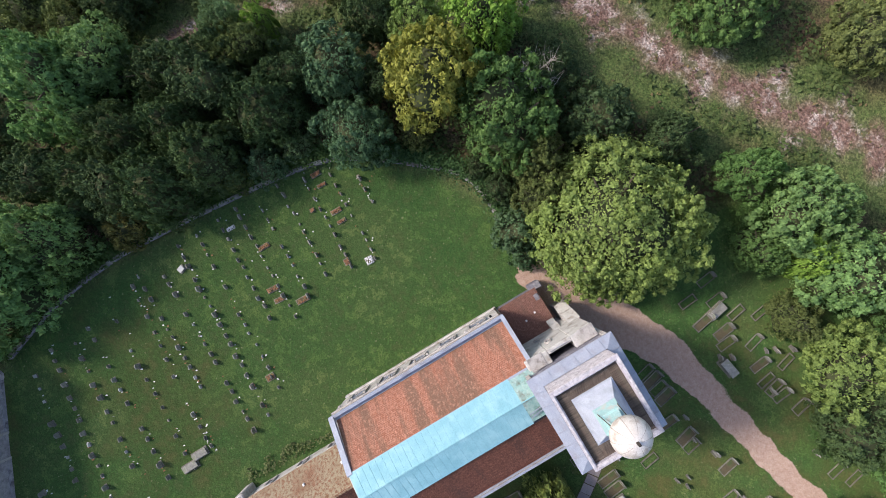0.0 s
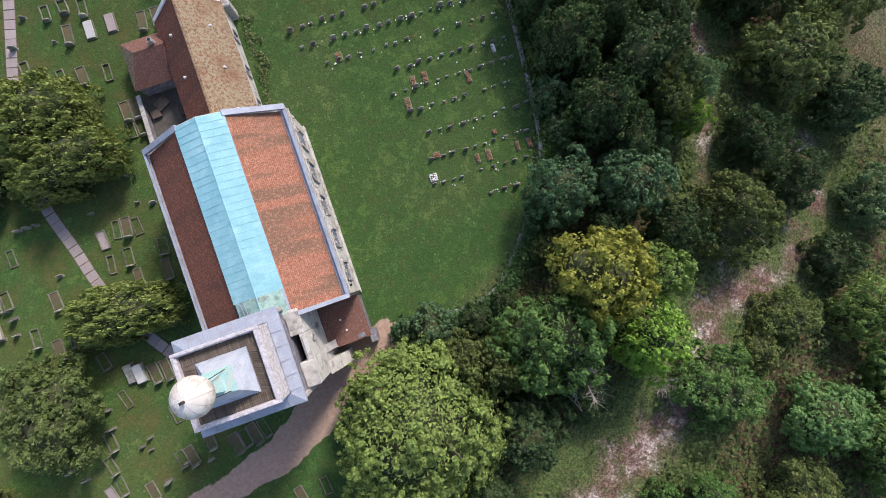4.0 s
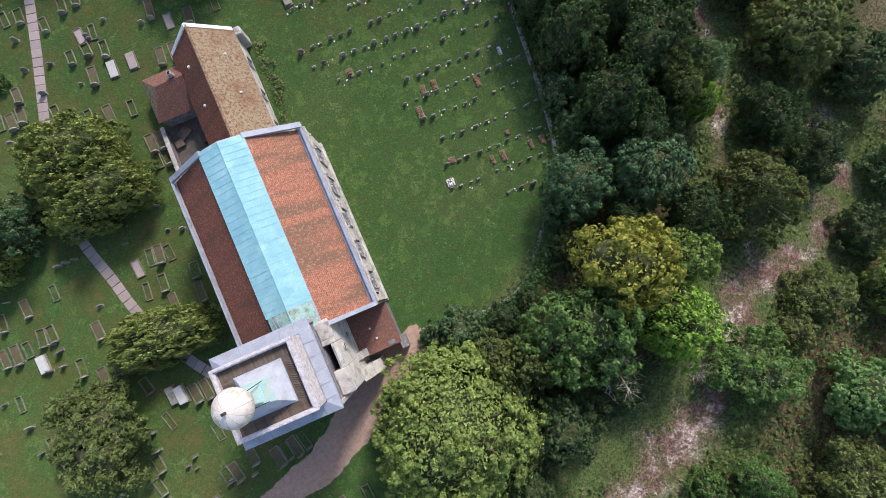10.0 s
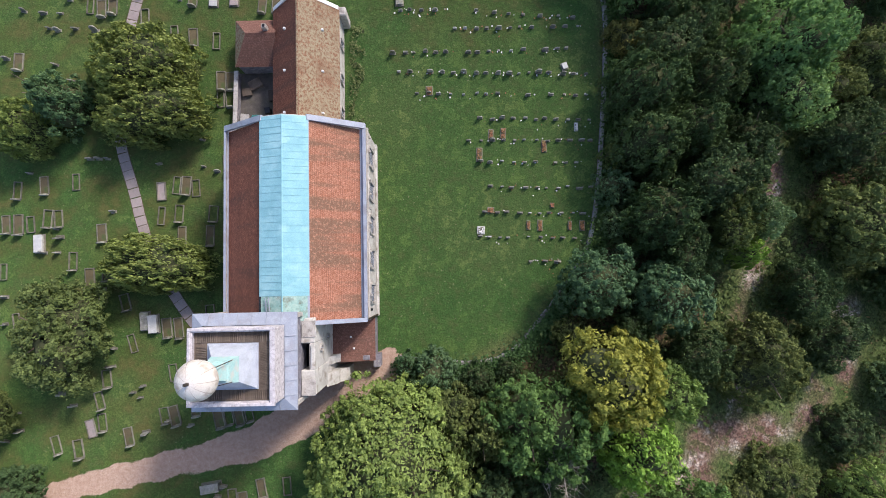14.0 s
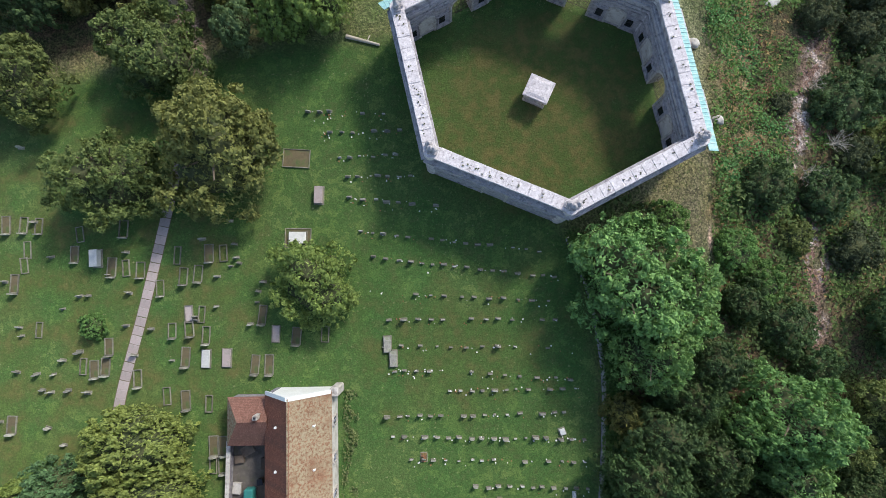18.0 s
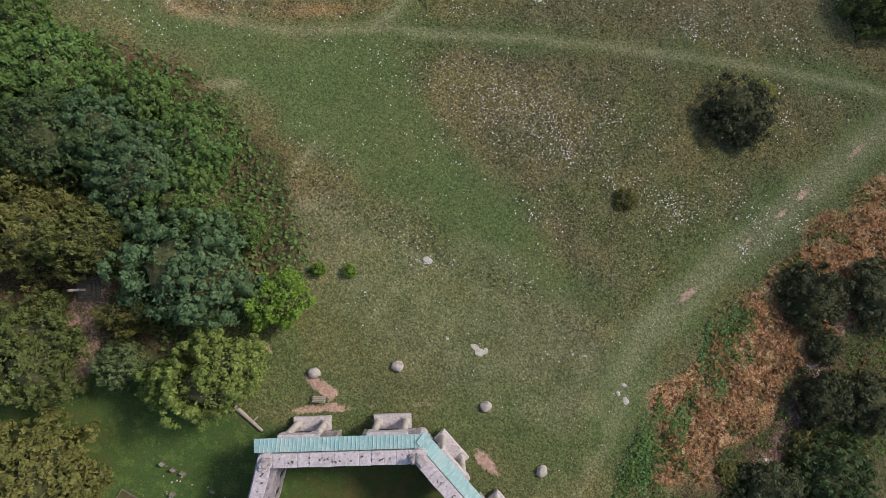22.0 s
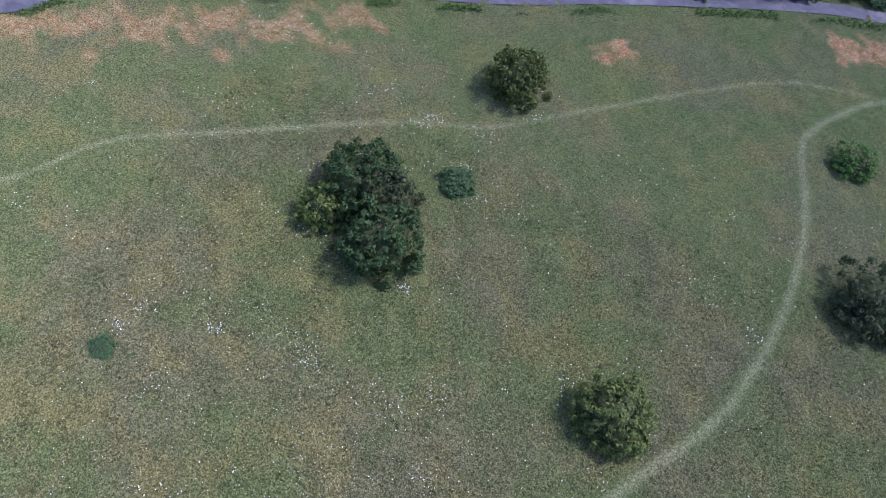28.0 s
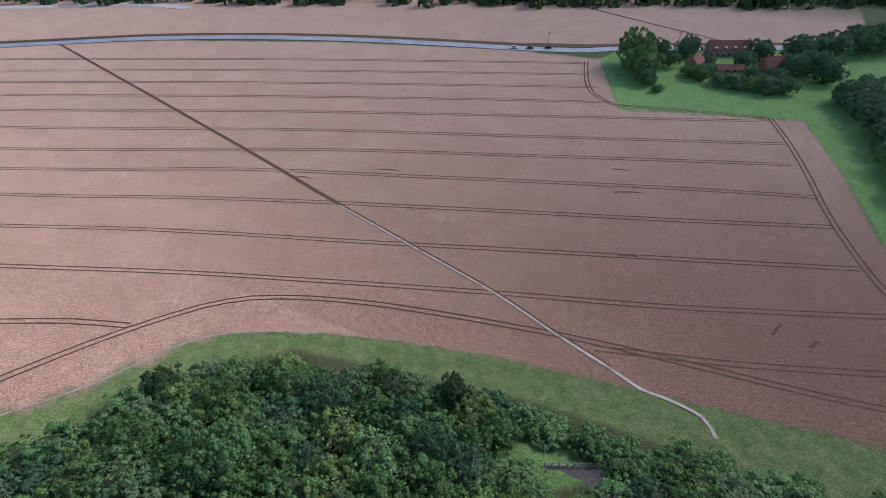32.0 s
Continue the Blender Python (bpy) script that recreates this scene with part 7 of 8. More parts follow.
WOOD_E = [(15.6, 58), (15.6, 36), (15.6, 9), (11, 1.5), (5, -4.5), (-8, -6.5), (-13, -22), (-15, -46), (58, -46), (58, 62), (29.5, 60), (29, 48)]
def scar_gap(x, y):
    """How far from the bare scar, its path and the grassy ride."""
    return np.minimum.reduce([dist(x, y, curve(CHALK_SCAR, 3)) - 2.4, dist(x, y, curve(SCAR_PATH, 3)) - 0.6, dist(x, y, curve(RIDE, 2)) - 1.2])



def east_wood(x, y):
    return soft(inside(x, y, WOOD_E), 1.5) * soft(scar_gap(x, y) - 0.6, 1.5)


undergrowth("wood_undergrowth", scatter(60000, -16, 58, -46, 62, east_wood, 1.7, 31), 0.24, (0.105, 0.142, 0.055), "tangled dark undergrowth on the wood floor", 1.5, 1)
undergrowth("wood_undergrowth", scatter(14000, -70, -14, 70, 108, lambda x, y: soft(inside(x, y, [(-20, 77), (-14.5, 88), (-15, 93), (-23, 101), (-37, 108), (-64, 106), (-70, 86), (-40, 86), (-29, 78)]), 1.5) * soft(dist(x, y, WAY_WOOD) - 0.7, 0.6), 1.4, 32), 0.26, (0.125, 0.205, 0.075), "green brambles at the wood's edge", 1.2, 2)
undergrowth("bank_scrub", scatter(56000, 28.5, 60, 44, 150, lambda x, y: soft(0.6 - inside(x, y, RUST) + 2.2 * waves(x, y, 6, 45), 1.5) * soft(x - 28.5 - np.clip((y - 96) * 0.42, 0, 60), 1.5) * soft(scar_gap(x, y) - 1.0, 2) * np.clip(0.5 + 0.5 * soft(38 - x, 5) + 0.6 * waves(x, y, 8, 40), 0, 1), 0.9, 33), 0.19, (0.105, 0.170, 0.055), "nettles and brambles on the bank", 0.8, 3)
undergrowth("bank_scrub", scatter(16000, 29, 58, 44, 150, lambda x, y: soft(x - 29.5 - np.clip((y - 96) * 0.42, 0, 60), 1.5) * np.clip(0.2 + 0.6 * waves(x, y, 6, 41), 0, 1), 0.5, 34), 0.2, (0.250, 0.165, 0.085), "dead straw-brown grass on the bank", 0.5, 4)
undergrowth("nettle_bed", scatter(30000, 27.5, 42, 52, 114, lambda x, y: np.maximum.reduce([soft(1 - np.hypot((x - a) / c, (y - b2) / d) + 0.25 * waves(x, y, 4, 44), 0.5) for a, b2, c, d in ((30.6, 80, 2.4, 6.5), (29.4, 90, 1.6, 5), (34.8, 106, 2.8, 5.5), (33.5, 74, 2, 4), (36.5, 61, 3, 5), (31, 58, 1.6, 4), (33, 96, 1.4, 4))]), 0.8, 36), 0.15, (0.115, 0.225, 0.085), "fresh green nettles on the bank", 0.8, 9)
undergrowth("scar_scrub", scatter(26000, -16, 58, -48, 122, lambda x, y: soft(1.8 - scar_gap(x, y), 2) * np.clip(0.15 + 0.5 * waves(x, y, 3.5, 42), 0, 1), 0.5, 35), 0.2, (0.200, 0.150, 0.085), "dry brown scrub on the bare scar", 0.5, 5)
undergrowth("dead_bracken", scatter(34000, 28, 68, 86, 158, lambda x, y: soft(inside(x, y, RUST) + 1.0 * waves(x, y, 5, 24), 2.0) * np.clip(0.7 + 0.5 * waves(x, y, 4, 46), 0, 1), 0.8, 37), 0.24, (0.265, 0.150, 0.082), "rust-brown dead bracken on the bank", 0.8, 11)
undergrowth("meadow_tufts", scatter(70000, -85, 46, 100, 205, lambda x, y: soft(-inside(x, y, FAN), 2) * soft(dist(x, y, curve(WAY_NORTH, 3)) - 1.0, 0.6) * soft(dist(x, y, curve(WAY_EAST, 3)) - 1.0, 0.6) * soft(dist(x, y, curve(WAY_DOWN, 3)) - 3.4, 1) * soft(dist(x, y, curve(WAY_SLOPE, 3)) - 0.9, 0.5) * soft(-inside(x, y, RUST), 2) * soft(np.hypot(x + 44, (y - 88) * 1.1) - 25, 2), 0.22, 38), 0.15, (0.118, 0.118, 0.058), "seeding grass tufts all over the meadow", 0.2, 12)
hedge = np.array(curve([(13.6, 8), (14.8, 14), (15.4, 20), (15.7, 28), (15.6, 36), (14.2, 44), (11.6, 51)], 0.02))
hp = hedge[_r.integers(0, len(hedge), 9000)] + _r.normal(size=(9000, 2)) * 0.55
undergrowth("hedge", np.column_stack([hp, np.clip(1.7 - 1.1 * np.abs(_r.normal(size=9000)), 0.1, 2.0)]), 0.15, (0.075, 0.125, 0.04), "overgrown mixed hedge behind the wall", 1.5, 6)
hedge = np.array(curve([(-8, -5.4), (-2, -5.7), (3, -5.0), (7.4, -1.2), (10.4, 2.6), (13.4, 8)], 0.02))
hp = hedge[_r.integers(0, len(hedge), 9000)] + _r.normal(size=(9000, 2)) * 0.6
undergrowth("hedge", np.column_stack([hp, np.clip(1.5 - 1.0 * np.abs(_r.normal(size=9000)), 0.1, 1.8)]), 0.15, (0.070, 0.130, 0.05), "ivy and low hedge along the wall", 1.2, 7)
lane = np.array(curve(ROAD[1:11], 0.05))
hp = lane[_r.integers(0, len(lane), 7000)] + np.array([0.45, -0.9]) * _r.uniform(2.8, 4.4, (7000, 1)) + _r.normal(size=(7000, 2)) * 0.5
hp = hp[waves(hp[:, 0], hp[:, 1], 14, 50) > 0.1]
undergrowth("verge_growth", np.column_stack([hp, _r.uniform(0.05, 0.6, len(hp))]), 0.24, (0.085, 0.140, 0.045), "rank green growth along the lane", 0.5, 8)

wp = np.column_stack([_r.uniform(-14.5, -12.7, 900), _r.uniform(20.5, 33.5, 900)])
wp = wp[waves(wp[:, 0], wp[:, 1], 2.5, 51) > -0.2]
undergrowth("wall_weeds", np.column_stack([wp, _r.uniform(0.05, 0.5, len(wp))]), 0.13, (0.15, 0.17, 0.08), "straggling weeds at the foot of the chancel wall", 0.5, 10)

# flowers in the meadow
def specks(name, groups, each, lone, seed, size, label, mat, region):
    """Loose drifts of flowers and single ones between them."""
    r = np.random.default_rng(seed)
    cx, cy = r.uniform(region[0], region[1], groups), r.uniform(region[2], region[3], groups)
    k = r.integers(4, each, groups)
    sp = np.repeat(r.uniform(0.6, 2.6, groups), k)
    x = np.concatenate([np.repeat(cx, k) + r.normal(size=k.sum()) * sp, r.uniform(region[0], region[1], lone)])
    y = np.concatenate([np.repeat(cy, k) + r.normal(size=k.sum()) * sp * 0.7, r.uniform(region[2], region[3], lone)])
    keep = (dist(x, y, curve(WAY_NORTH)) > 1.2) & (dist(x, y, curve(WAY_EAST)) > 1.2) & (x < 30 + np.clip((y - 96) * 0.3, 0, 60)) & (np.hypot(x + 42, (y - 88) * 1.2) > 25)
    x, y = x[keep], y[keep]
    k = len(x)
    z = height(x, y) + r.uniform(0.12, 0.3, k)
    a, s = r.uniform(0, 6.28, k), size * r.uniform(0.4, 1.6, k)
    v = np.stack([np.stack([x + s * np.cos(a + q), y + s * np.sin(a + q), z + r.uniform(-0.05, 0.05, k)], 1) for q in (0, 1.57, 3.14, 4.71)], 1).reshape(-1, 3)
    ob = raw(name, v.tolist(), np.arange(k * 4).reshape(-1, 4).tolist(), mat)
    return tagged(ob, label, "flowers", kind="stuff")


specks("meadow_flowers", 90, 46, 900, 61, 0.075, "white umbel flowers scattered over the meadow", M_PETAL, (-75, 40, 110, 165))
specks("meadow_flowers", 22, 12, 260, 65, 0.06, "small white flowers in the short turf", M_PETAL, (-20, 26, 88, 112))
specks("meadow_flowers", 60, 34, 600, 63, 0.08, "white flowers scattered over the slope", M_PETAL, (-110, 35, 160, 225))

for x, y, wide, n_ in ((-6.5, 121.5, 5.5, 420), (2, 123.5, 5.0, 380), (7, 121, 4.0, 200), (22, 120, 3.2, 160), (15, 148, 5.0, 220), (-43, 119.3, 3.4, 170), (-52, 118.6, 3.6, 190), (-10, 140, 7, 200), (-8, 101.6, 3.2, 70), (-22, 106, 2.6, 50), (9, 102.6, 2.6, 50), (-3.6, 99, 2.4, 50), (-60, 114, 3.4, 120), (-36, 148, 8, 200)):
    r_ = np.random.default_rng(int(abs(x * 13 + y)))
    q = np.column_stack([x + r_.normal(size=n_) * wide, y + r_.normal(size=n_) * wide * 0.55])
    z_ = height(q[:, 0], q[:, 1]) + r_.uniform(0.15, 0.35, n_)
    a_, s_ = r_.uniform(0, 6.28, n_), r_.uniform(0.035, 0.095, n_)
    v = np.stack([np.stack([q[:, 0] + s_ * np.cos(a_ + k), q[:, 1] + s_ * np.sin(a_ + k), z_], 1) for k in (0, 1.57, 3.14, 4.71)], 1).reshape(-1, 3)
    tagged(raw("flower_drift", v.tolist(), np.arange(n_ * 4).reshape(-1, 4).tolist(), M_PETAL), "drift of white umbel flowers in long grass", "flowers", kind="stuff")

# chalk, boulders and other marks on the hill
def boulder(x, y, r, seed, label, mat=M_STONE, name="boulder"):
    bm = bmesh.new()
    bmesh.ops.create_icosphere(bm, subdivisions=3, radius=1)
    for v in bm.verts:
        v.co *= 1 + 0.28 * noise.noise(v.co * 1.6 + Vector((seed * 3.1, 0, 0))) + 0.08 * noise.noise(v.co * 5)
        v.co = Vector((v.co.x * r, v.co.y * r * 0.85, v.co.z * r * 0.6))
    for f in bm.faces:
        f.smooth = True
    o = part(name, bm, mat, None, "", pose(x, y, hz(x, y) + r * 0.3, 0, 0, seed * 40))
    return tagged(o, label, "boulder")


for i, (x, y) in enumerate(((-0.5, 87.0), (10.6, 87.4), (19.4, 83.8), (26.8, 74.7), (29.6, 65.4), (-8.8, 82.2))):
    boulder(x, y, 0.72, i, "rounded pale sarsen boulder in short grass")
ch = boulder(37.7, 81.6, 1.15, 9, "flat white mound of rough chalk on the bank", M_CHALK, "chalk_mound")
ch.matrix_basis = pose(37.7, 81.6, hz(37.7, 81.6) + 0.1, 0, 0, 20) @ Matrix.Diagonal((1, 1.1, 0.4, 1))
for i, (x, y, r) in enumerate(((6.6, 92.7, 0.5), (7.3, 92.4, 0.55), (7.9, 93.0, 0.3), (3.2, 92.2, 0.32), (2.3, 91.7, 0.3), (1.4, 91.3, 0.3), (0.4, 91.4, 0.2), (18.9, 97.6, 0.2), (20.2, 98.2, 0.2), (17.5, 97.2, 0.15), (24.4, 95.4, 0.25), (24.7, 96.6, 0.25), (21.4, 88.5, 0.2), (22.0, 86.4, 0.18), (26.0, 82.0, 0.25), (-54.7, 111.2, 0.6), (-62, 112.6, 0.5), (25.6, 95.0, 0.4), (-3, 99.5, 0.5))):
    o = boulder(x, y, r, 20 + i, "bare white chalk showing through the turf", M_CHALK, "chalk_patch")
    o.matrix_basis = pose(x, y, hz(x, y) - r * 0.04, 0, 0, 50 * i) @ Matrix.Diagonal((1.25, 1.0, 0.3, 1))
bench = empty("bench", pose(-6.9, 80.0, hz(-6.9, 80.0), 0, 0, 205), "pale weathered wooden bench facing the hilltop lawn", "bench")
for y in (-0.2, 0.0, 0.2):
    one_box("seat_slat", -0.75, 0.75, y - 0.08, y + 0.08, 0.43, 0.47, M_DEAD, bench, 0.01)
for z in (0.62, 0.8):
    one_box("back_slat", -0.75, 0.75, 0.28, 0.32, z, z + 0.12, M_DEAD, bench, 0.01)
for x in (-0.65, 0.65):
    for y in (-0.22, 0.24):
        one_box("leg", x - 0.04, x + 0.04, y - 0.04, y + 0.04, 0, 0.43 if y < 0 else 0.95, M_DEAD, bench)
log = empty("fallen_log", pose(-13.0, 74.5, hz(-13.0, 74.5) + 0.2, 0, 0, -15), "pale barkless log lying at the wood's edge", "log")
bm = bmesh.new()
bmesh.ops.create_cone(bm, cap_ends=True, segments=10, radius1=0.26, radius2=0.16, depth=4.2, matrix=Matrix.Rotation(radians(90), 4, "Y"))
part("log_stem", bm, M_DEAD, log)
bm = bmesh.new()
bmesh.ops.create_cone(bm, cap_ends=True, segments=8, radius1=0.1, radius2=0.05, depth=0.9, matrix=Matrix.Translation((0.6, 0.4, 0.1)) @ Matrix.Rotation(radians(70), 4, "X"))
part("broken_limb", bm, M_DEAD, log)
mem = empty("memorial_cross", pose(-36.2, 79.2, hz(-36.2, 79.2), 0, 0, 30), "stone memorial cross on a stepped base in the wood clearing", "memorial")
for k, w in enumerate((1.35, 1.0, 0.7)):
    one_box("step", -w, w, -w, w, 0.25 * k, 0.25 * k + 0.25, M_KERB, mem, 0.04)
one_box("shaft", -0.14, 0.14, -0.14, 0.14, 0.75, 3.4, M_STONE, mem, 0.03)
one_box("cross_arm", -0.6, 0.6, -0.12, 0.12, 2.7, 2.95, M_STONE, mem, 0.03)
for x, y, r, h in ((9.0, -15.8, 3.6, 5.5), (44.5, 63.0, 2.0, 3.4), (42.5, 70.5, 1.4, 2.2), (41.0, 58.5, 2.0, 2.6), (17.2, -18.5, 1.8, 5.0)):
    e = empty("bare_tree", pose(x, y, hz(x, y), 0, 0, x * 50), "leafless grey tree with twisted branches", "tree")
    o = new("bough", trunk_mesh("bough", int(x), 1.6, 0.05, 0.9, 15, M_DEAD, 12))
    o.parent = e
    o.matrix_basis = Matrix.Diagonal((r, r, h / 1.5, 1))

# ---- lane-side belt of trees ----
BELT = [(-150, 194), (-128, 209.5), (-104, 223), (-72, 239.5), (-27, 263), (9, 281), (60, 299), (56, 304), (9, 290), (-23, 283.5), (-60, 279), (-92, 272), (-116, 265), (-129, 252), (-134, 236), (-141, 210)]
_b = random.Random(77)
y = 196.0
k = 0
while y < 306:
    x = -150.0 + (2.6 if k % 2 else 0)
    while x < 60:
        px, py = x + _b.uniform(-1.5, 1.5), y + _b.uniform(-1.5, 1.5)
        d = float(inside(np.array([px]), np.array([py]), BELT)[0])
        gap = math.hypot((px + 53) / 14, (py - 267.5 - 0.4 * (px + 53)) / 6.6)
        if d > 0.4 and gap > 1:
            tall = 3.4 + 0.22 * min(d, 9) + (2.0 if px < -62 else 0) + _b.uniform(-0.8, 1.6)
            tone = _b.choice(("green", "bright", "lime", "pale", "blue", "bright", "green", "bright"))
            tree("tree", "mid", tone, px, py, _b.uniform(3.9, 5.8) * (1.15 if tall > 9 else 1), tall, LB[tone] + " in the lane-side belt", "lane-side trees")
        x += 7.2
    y += 6.2
    k += 1
for tone, x, y, r, h in (("pale", -89.4, 227.8, 3.6, 10.5), ("bright", -103.5, 237.8, 6.6, 13.5), ("green", -101.4, 224.0, 4.0, 9.5), ("olive", -111.2, 219.4, 4.4, 9.5), ("dark", -129.0, 246.0, 4.4, 9.5), ("blue", -98.0, 259.2, 5.4, 9.5), ("dark", -75.6, 273.8, 4.2, 9.5), ("blue", -72.8, 258.4, 4.2, 11.0), ("green", -122.2, 234.0, 5.2, 9.5), ("green", -113.0, 247.6, 5.4, 10.5), ("green", -108.0, 233.0, 5.4, 11.0), ("dark", -88.0, 268.4, 4.4, 8.5),
                         ("pale", -80.7, 240.0, 4.0, 8.0), ("lime", -54.8, 255.0, 3.6, 6.5), ("lime", -43.3, 259.4, 3.6, 6.5), ("dark", 3.0, 281.0, 4.2, 7.5), ("dark", -5.0, 276.6, 4.0, 7.5)):
    tree("tree", "broad", tone, x, y, r, h, LB[tone] + " beside the lane", "lane-side trees")
pen = empty("cattle_pen", pose(-46.5, 268.5, hz(-46.5, 268.5), 0, 0, 24), "pen with pale posts and rails, its shaded ground painted dark, in a clearing", "pen")
# added dark slab: the clearing's ground shade is put into its colour
one_box("pen_floor", -6.0, 6.0, -2.4, 2.4, -1.2, 0.08, M_YARD, pen, 0.03)
post = one_box("post", -0.09, 0.09, -0.09, 0.09, -0.4, 1.4, M_DEAD, pen)
post.matrix_basis = pose(-5.9, 2.3, 0)
for k in range(1, 9):
    twin(post, pose(-5.9 + 1.475 * k, 2.3, 0))
for y in (-2.3, -0.8, 0.8):
    twin(post, pose(-5.9, y, 0))
for z in (0.55, 1.05):
    one_box("rail", -6.0, 6.0, 2.22, 2.27, z, z + 0.12, M_DEAD, pen)
mast = empty("post", pose(-53.5, 269.5, hz(-53.5, 269.5)), "tall thin pale post standing in the clearing", "post")
one_box("shaft", -0.08, 0.08, -0.08, 0.08, -0.4, 5.0, M_DEAD, mast)
one_box("cap", -0.12, 0.12, -0.12, 0.12, 5.003, 5.08, M_DEAD, mast)

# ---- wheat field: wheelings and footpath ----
# flattened straw of the ruts; also paints the shade strip along the footpath
M_RUT_AND_SHADE = plain("trampled_straw", (0.105, 0.056, 0.034), (0.15, 0.082, 0.05), 0.5, 6, 0.95, 0.02)
M_RUTPALE = plain("bare_chalky_soil", (0.38, 0.31, 0.24), (0.52, 0.45, 0.37), 0.6, 5, 0.95, 0.02, (0.24, 0.17, 0.11), 0.35)


def wheelings(line, wide=0.6, gauge=1.9):
    pts = curve(line, 6)
    v = [Vector((*p, 0)) for p in pts]
    for s in (-0.5, 0.5):
        out = []
        for i, p in enumerate(v):
            d = (v[min(i + 1, len(v) - 1)] - v[max(i - 1, 0)]).normalized()
            q = p + Vector((-d.y, d.x, 0)) * gauge * s
            out.append((q.x, q.y))
        ribbon("wheel_track", out, wide, M_RUT_AND_SHADE, "dark wheel track pressed into the ripe wheat", "track", 0.10)


TRAMS = [[(-185, 245), (-172, 253), (-158, 259)], [(-212, 260), (-156, 289), (-86, 318.6), (-34, 337.5), (19, 359)], [(-238, 274), (-193, 299), (-122, 329), (-54, 355), (14, 380)], [(-263, 288), (-195, 325), (-115, 357), (-40, 384), (8, 402)], [(-287, 302), (-210, 344), (-124, 377), (-43, 406), (4, 421)],
         [(-309, 314), (-201, 368), (-111, 404), (-5, 444)], [(-333, 329), (-213, 384), (-117, 421), (-7, 463)], [(-354, 342), (-252, 389), (-150, 431), (-11, 486)], [(-376, 354), (-266, 403), (-158, 448), (-84, 477)], [(-395, 366), (-251, 430), (-94, 494)], [(-413, 377), (-263, 445), (-103, 510)], [(-433, 390), (-275, 460), (-110, 527)]]
for k, t in enumerate(TRAMS):
    (ax, ay), (bx, by) = t[0], t[1]
    wheelings([(ax - (bx - ax) * 1.2, ay - (by - ay) * 1.2)] + t, 0.40)
wheelings([(-190, 170), (-168, 216), (-164, 233), (-160, 249), (-153, 267), (-146, 279), (-135, 288), (-115, 297), (-90, 304), (-60, 310.6), (-39, 314), (-19, 316.4), (13, 321), (60, 332)], 0.5)
wheelings([(-52, 309.6), (-36, 315), (-19, 320.6), (15, 334), (40, 343)], 0.45)
wheelings([(-13, 489), (-5, 463), (1, 438), (8, 405), (20, 370), (34, 350), (46, 340)], 0.6)
wheelings([(-110, 530), (-104, 506), (-96, 486), (-82, 474)], 0.7)
wheelings([(-82, 474), (-40, 484), (-13, 488)], 0.6)
# dark ribbon laid beside the path as the shade of the standing wheat
shade_side = [(x + 0.25, y + 0.8) for x, y in curve(FOOTPATH[4:], 5)]
ribbon("footpath_edge", shade_side, 0.75, M_RUT_AND_SHADE, "painted dark strip for the crop's shade along the path through the wheat", "footpath", 0.10)
ribbon("footpath", curve(FOOTPATH[8:], 5), 0.8, M_RUT_AND_SHADE, "dark trodden footpath across the wheat", "footpath", 0.115)
ribbon("footpath", curve(FOOTPATH[:6], 2), 0.95, M_RUTPALE, "pale trodden footpath leaving the wood", "footpath", 0.14)
ribbon("footpath", curve(FOOTPATH[5:9], 2), 0.8, M_RUTPALE, "thin pale footpath across the wheat", "footpath", 0.15)
ribbon("field_edge", curve(BELT_EDGE[1:8], 3), 0.5, M_RUTPALE, "bare chalky strip along the wheat", "field edge", 0.12)
for x, y, a, w in ((-60, 395, 0.4, 5), (-52, 356, 0.3, 3), (-9, 340, 1.2, 3), (0, 338, 1.0, 2.2), (-150, 372, 0.3, 4), (-178, 352, 0.4, 3), (-66, 411, 0.2, 3)):
    ribbon("lodged_wheat", [(x - math.cos(a) * w, y - math.sin(a) * w), (x, y + 0.4), (x + math.cos(a) * w, y + math.sin(a) * w)], 0.7, M_RUT_AND_SHADE, "dark patch of flattened wheat", "wheat", 0.11)
far_road = [(-760, 215), (-600, 315), (-459, 405), (-370, 462), (-265, 506), (-132, 542), (-99, 558), (-30, 590), (40, 622), (150, 680)]
ribbon("main_road", curve(far_road, 8), 7.5, M_TARMAC, "pale grey main road beyond the wheat field", "road", 0.3)
ribbon("verge", curve([(x - 3, y + 7.5) for x, y in far_road], 8), 4.0, M_RUT_AND_SHADE, "dark rough verge beside the main road", "verge", 0.25)
ribbon("footpath", curve([(-150, 548), (-90, 570), (-60, 590)], 6), 1.4, M_RUT_AND_SHADE, "dark trodden path across the far field", "footpath", 0.2)
ribbon("footpath", curve([(-175, 660), (-100, 625), (-20, 590)], 6), 1.6, M_RUT_AND_SHADE, "dark track across the far field", "footpath", 0.2)

ribbon("chalk_spread", curve([(-560, 462), (-530, 476), (-468, 513), (-416, 523)], 6), 9.0, M_CHALK, "white chalk spread on the far stubble", "chalk", 0.25)


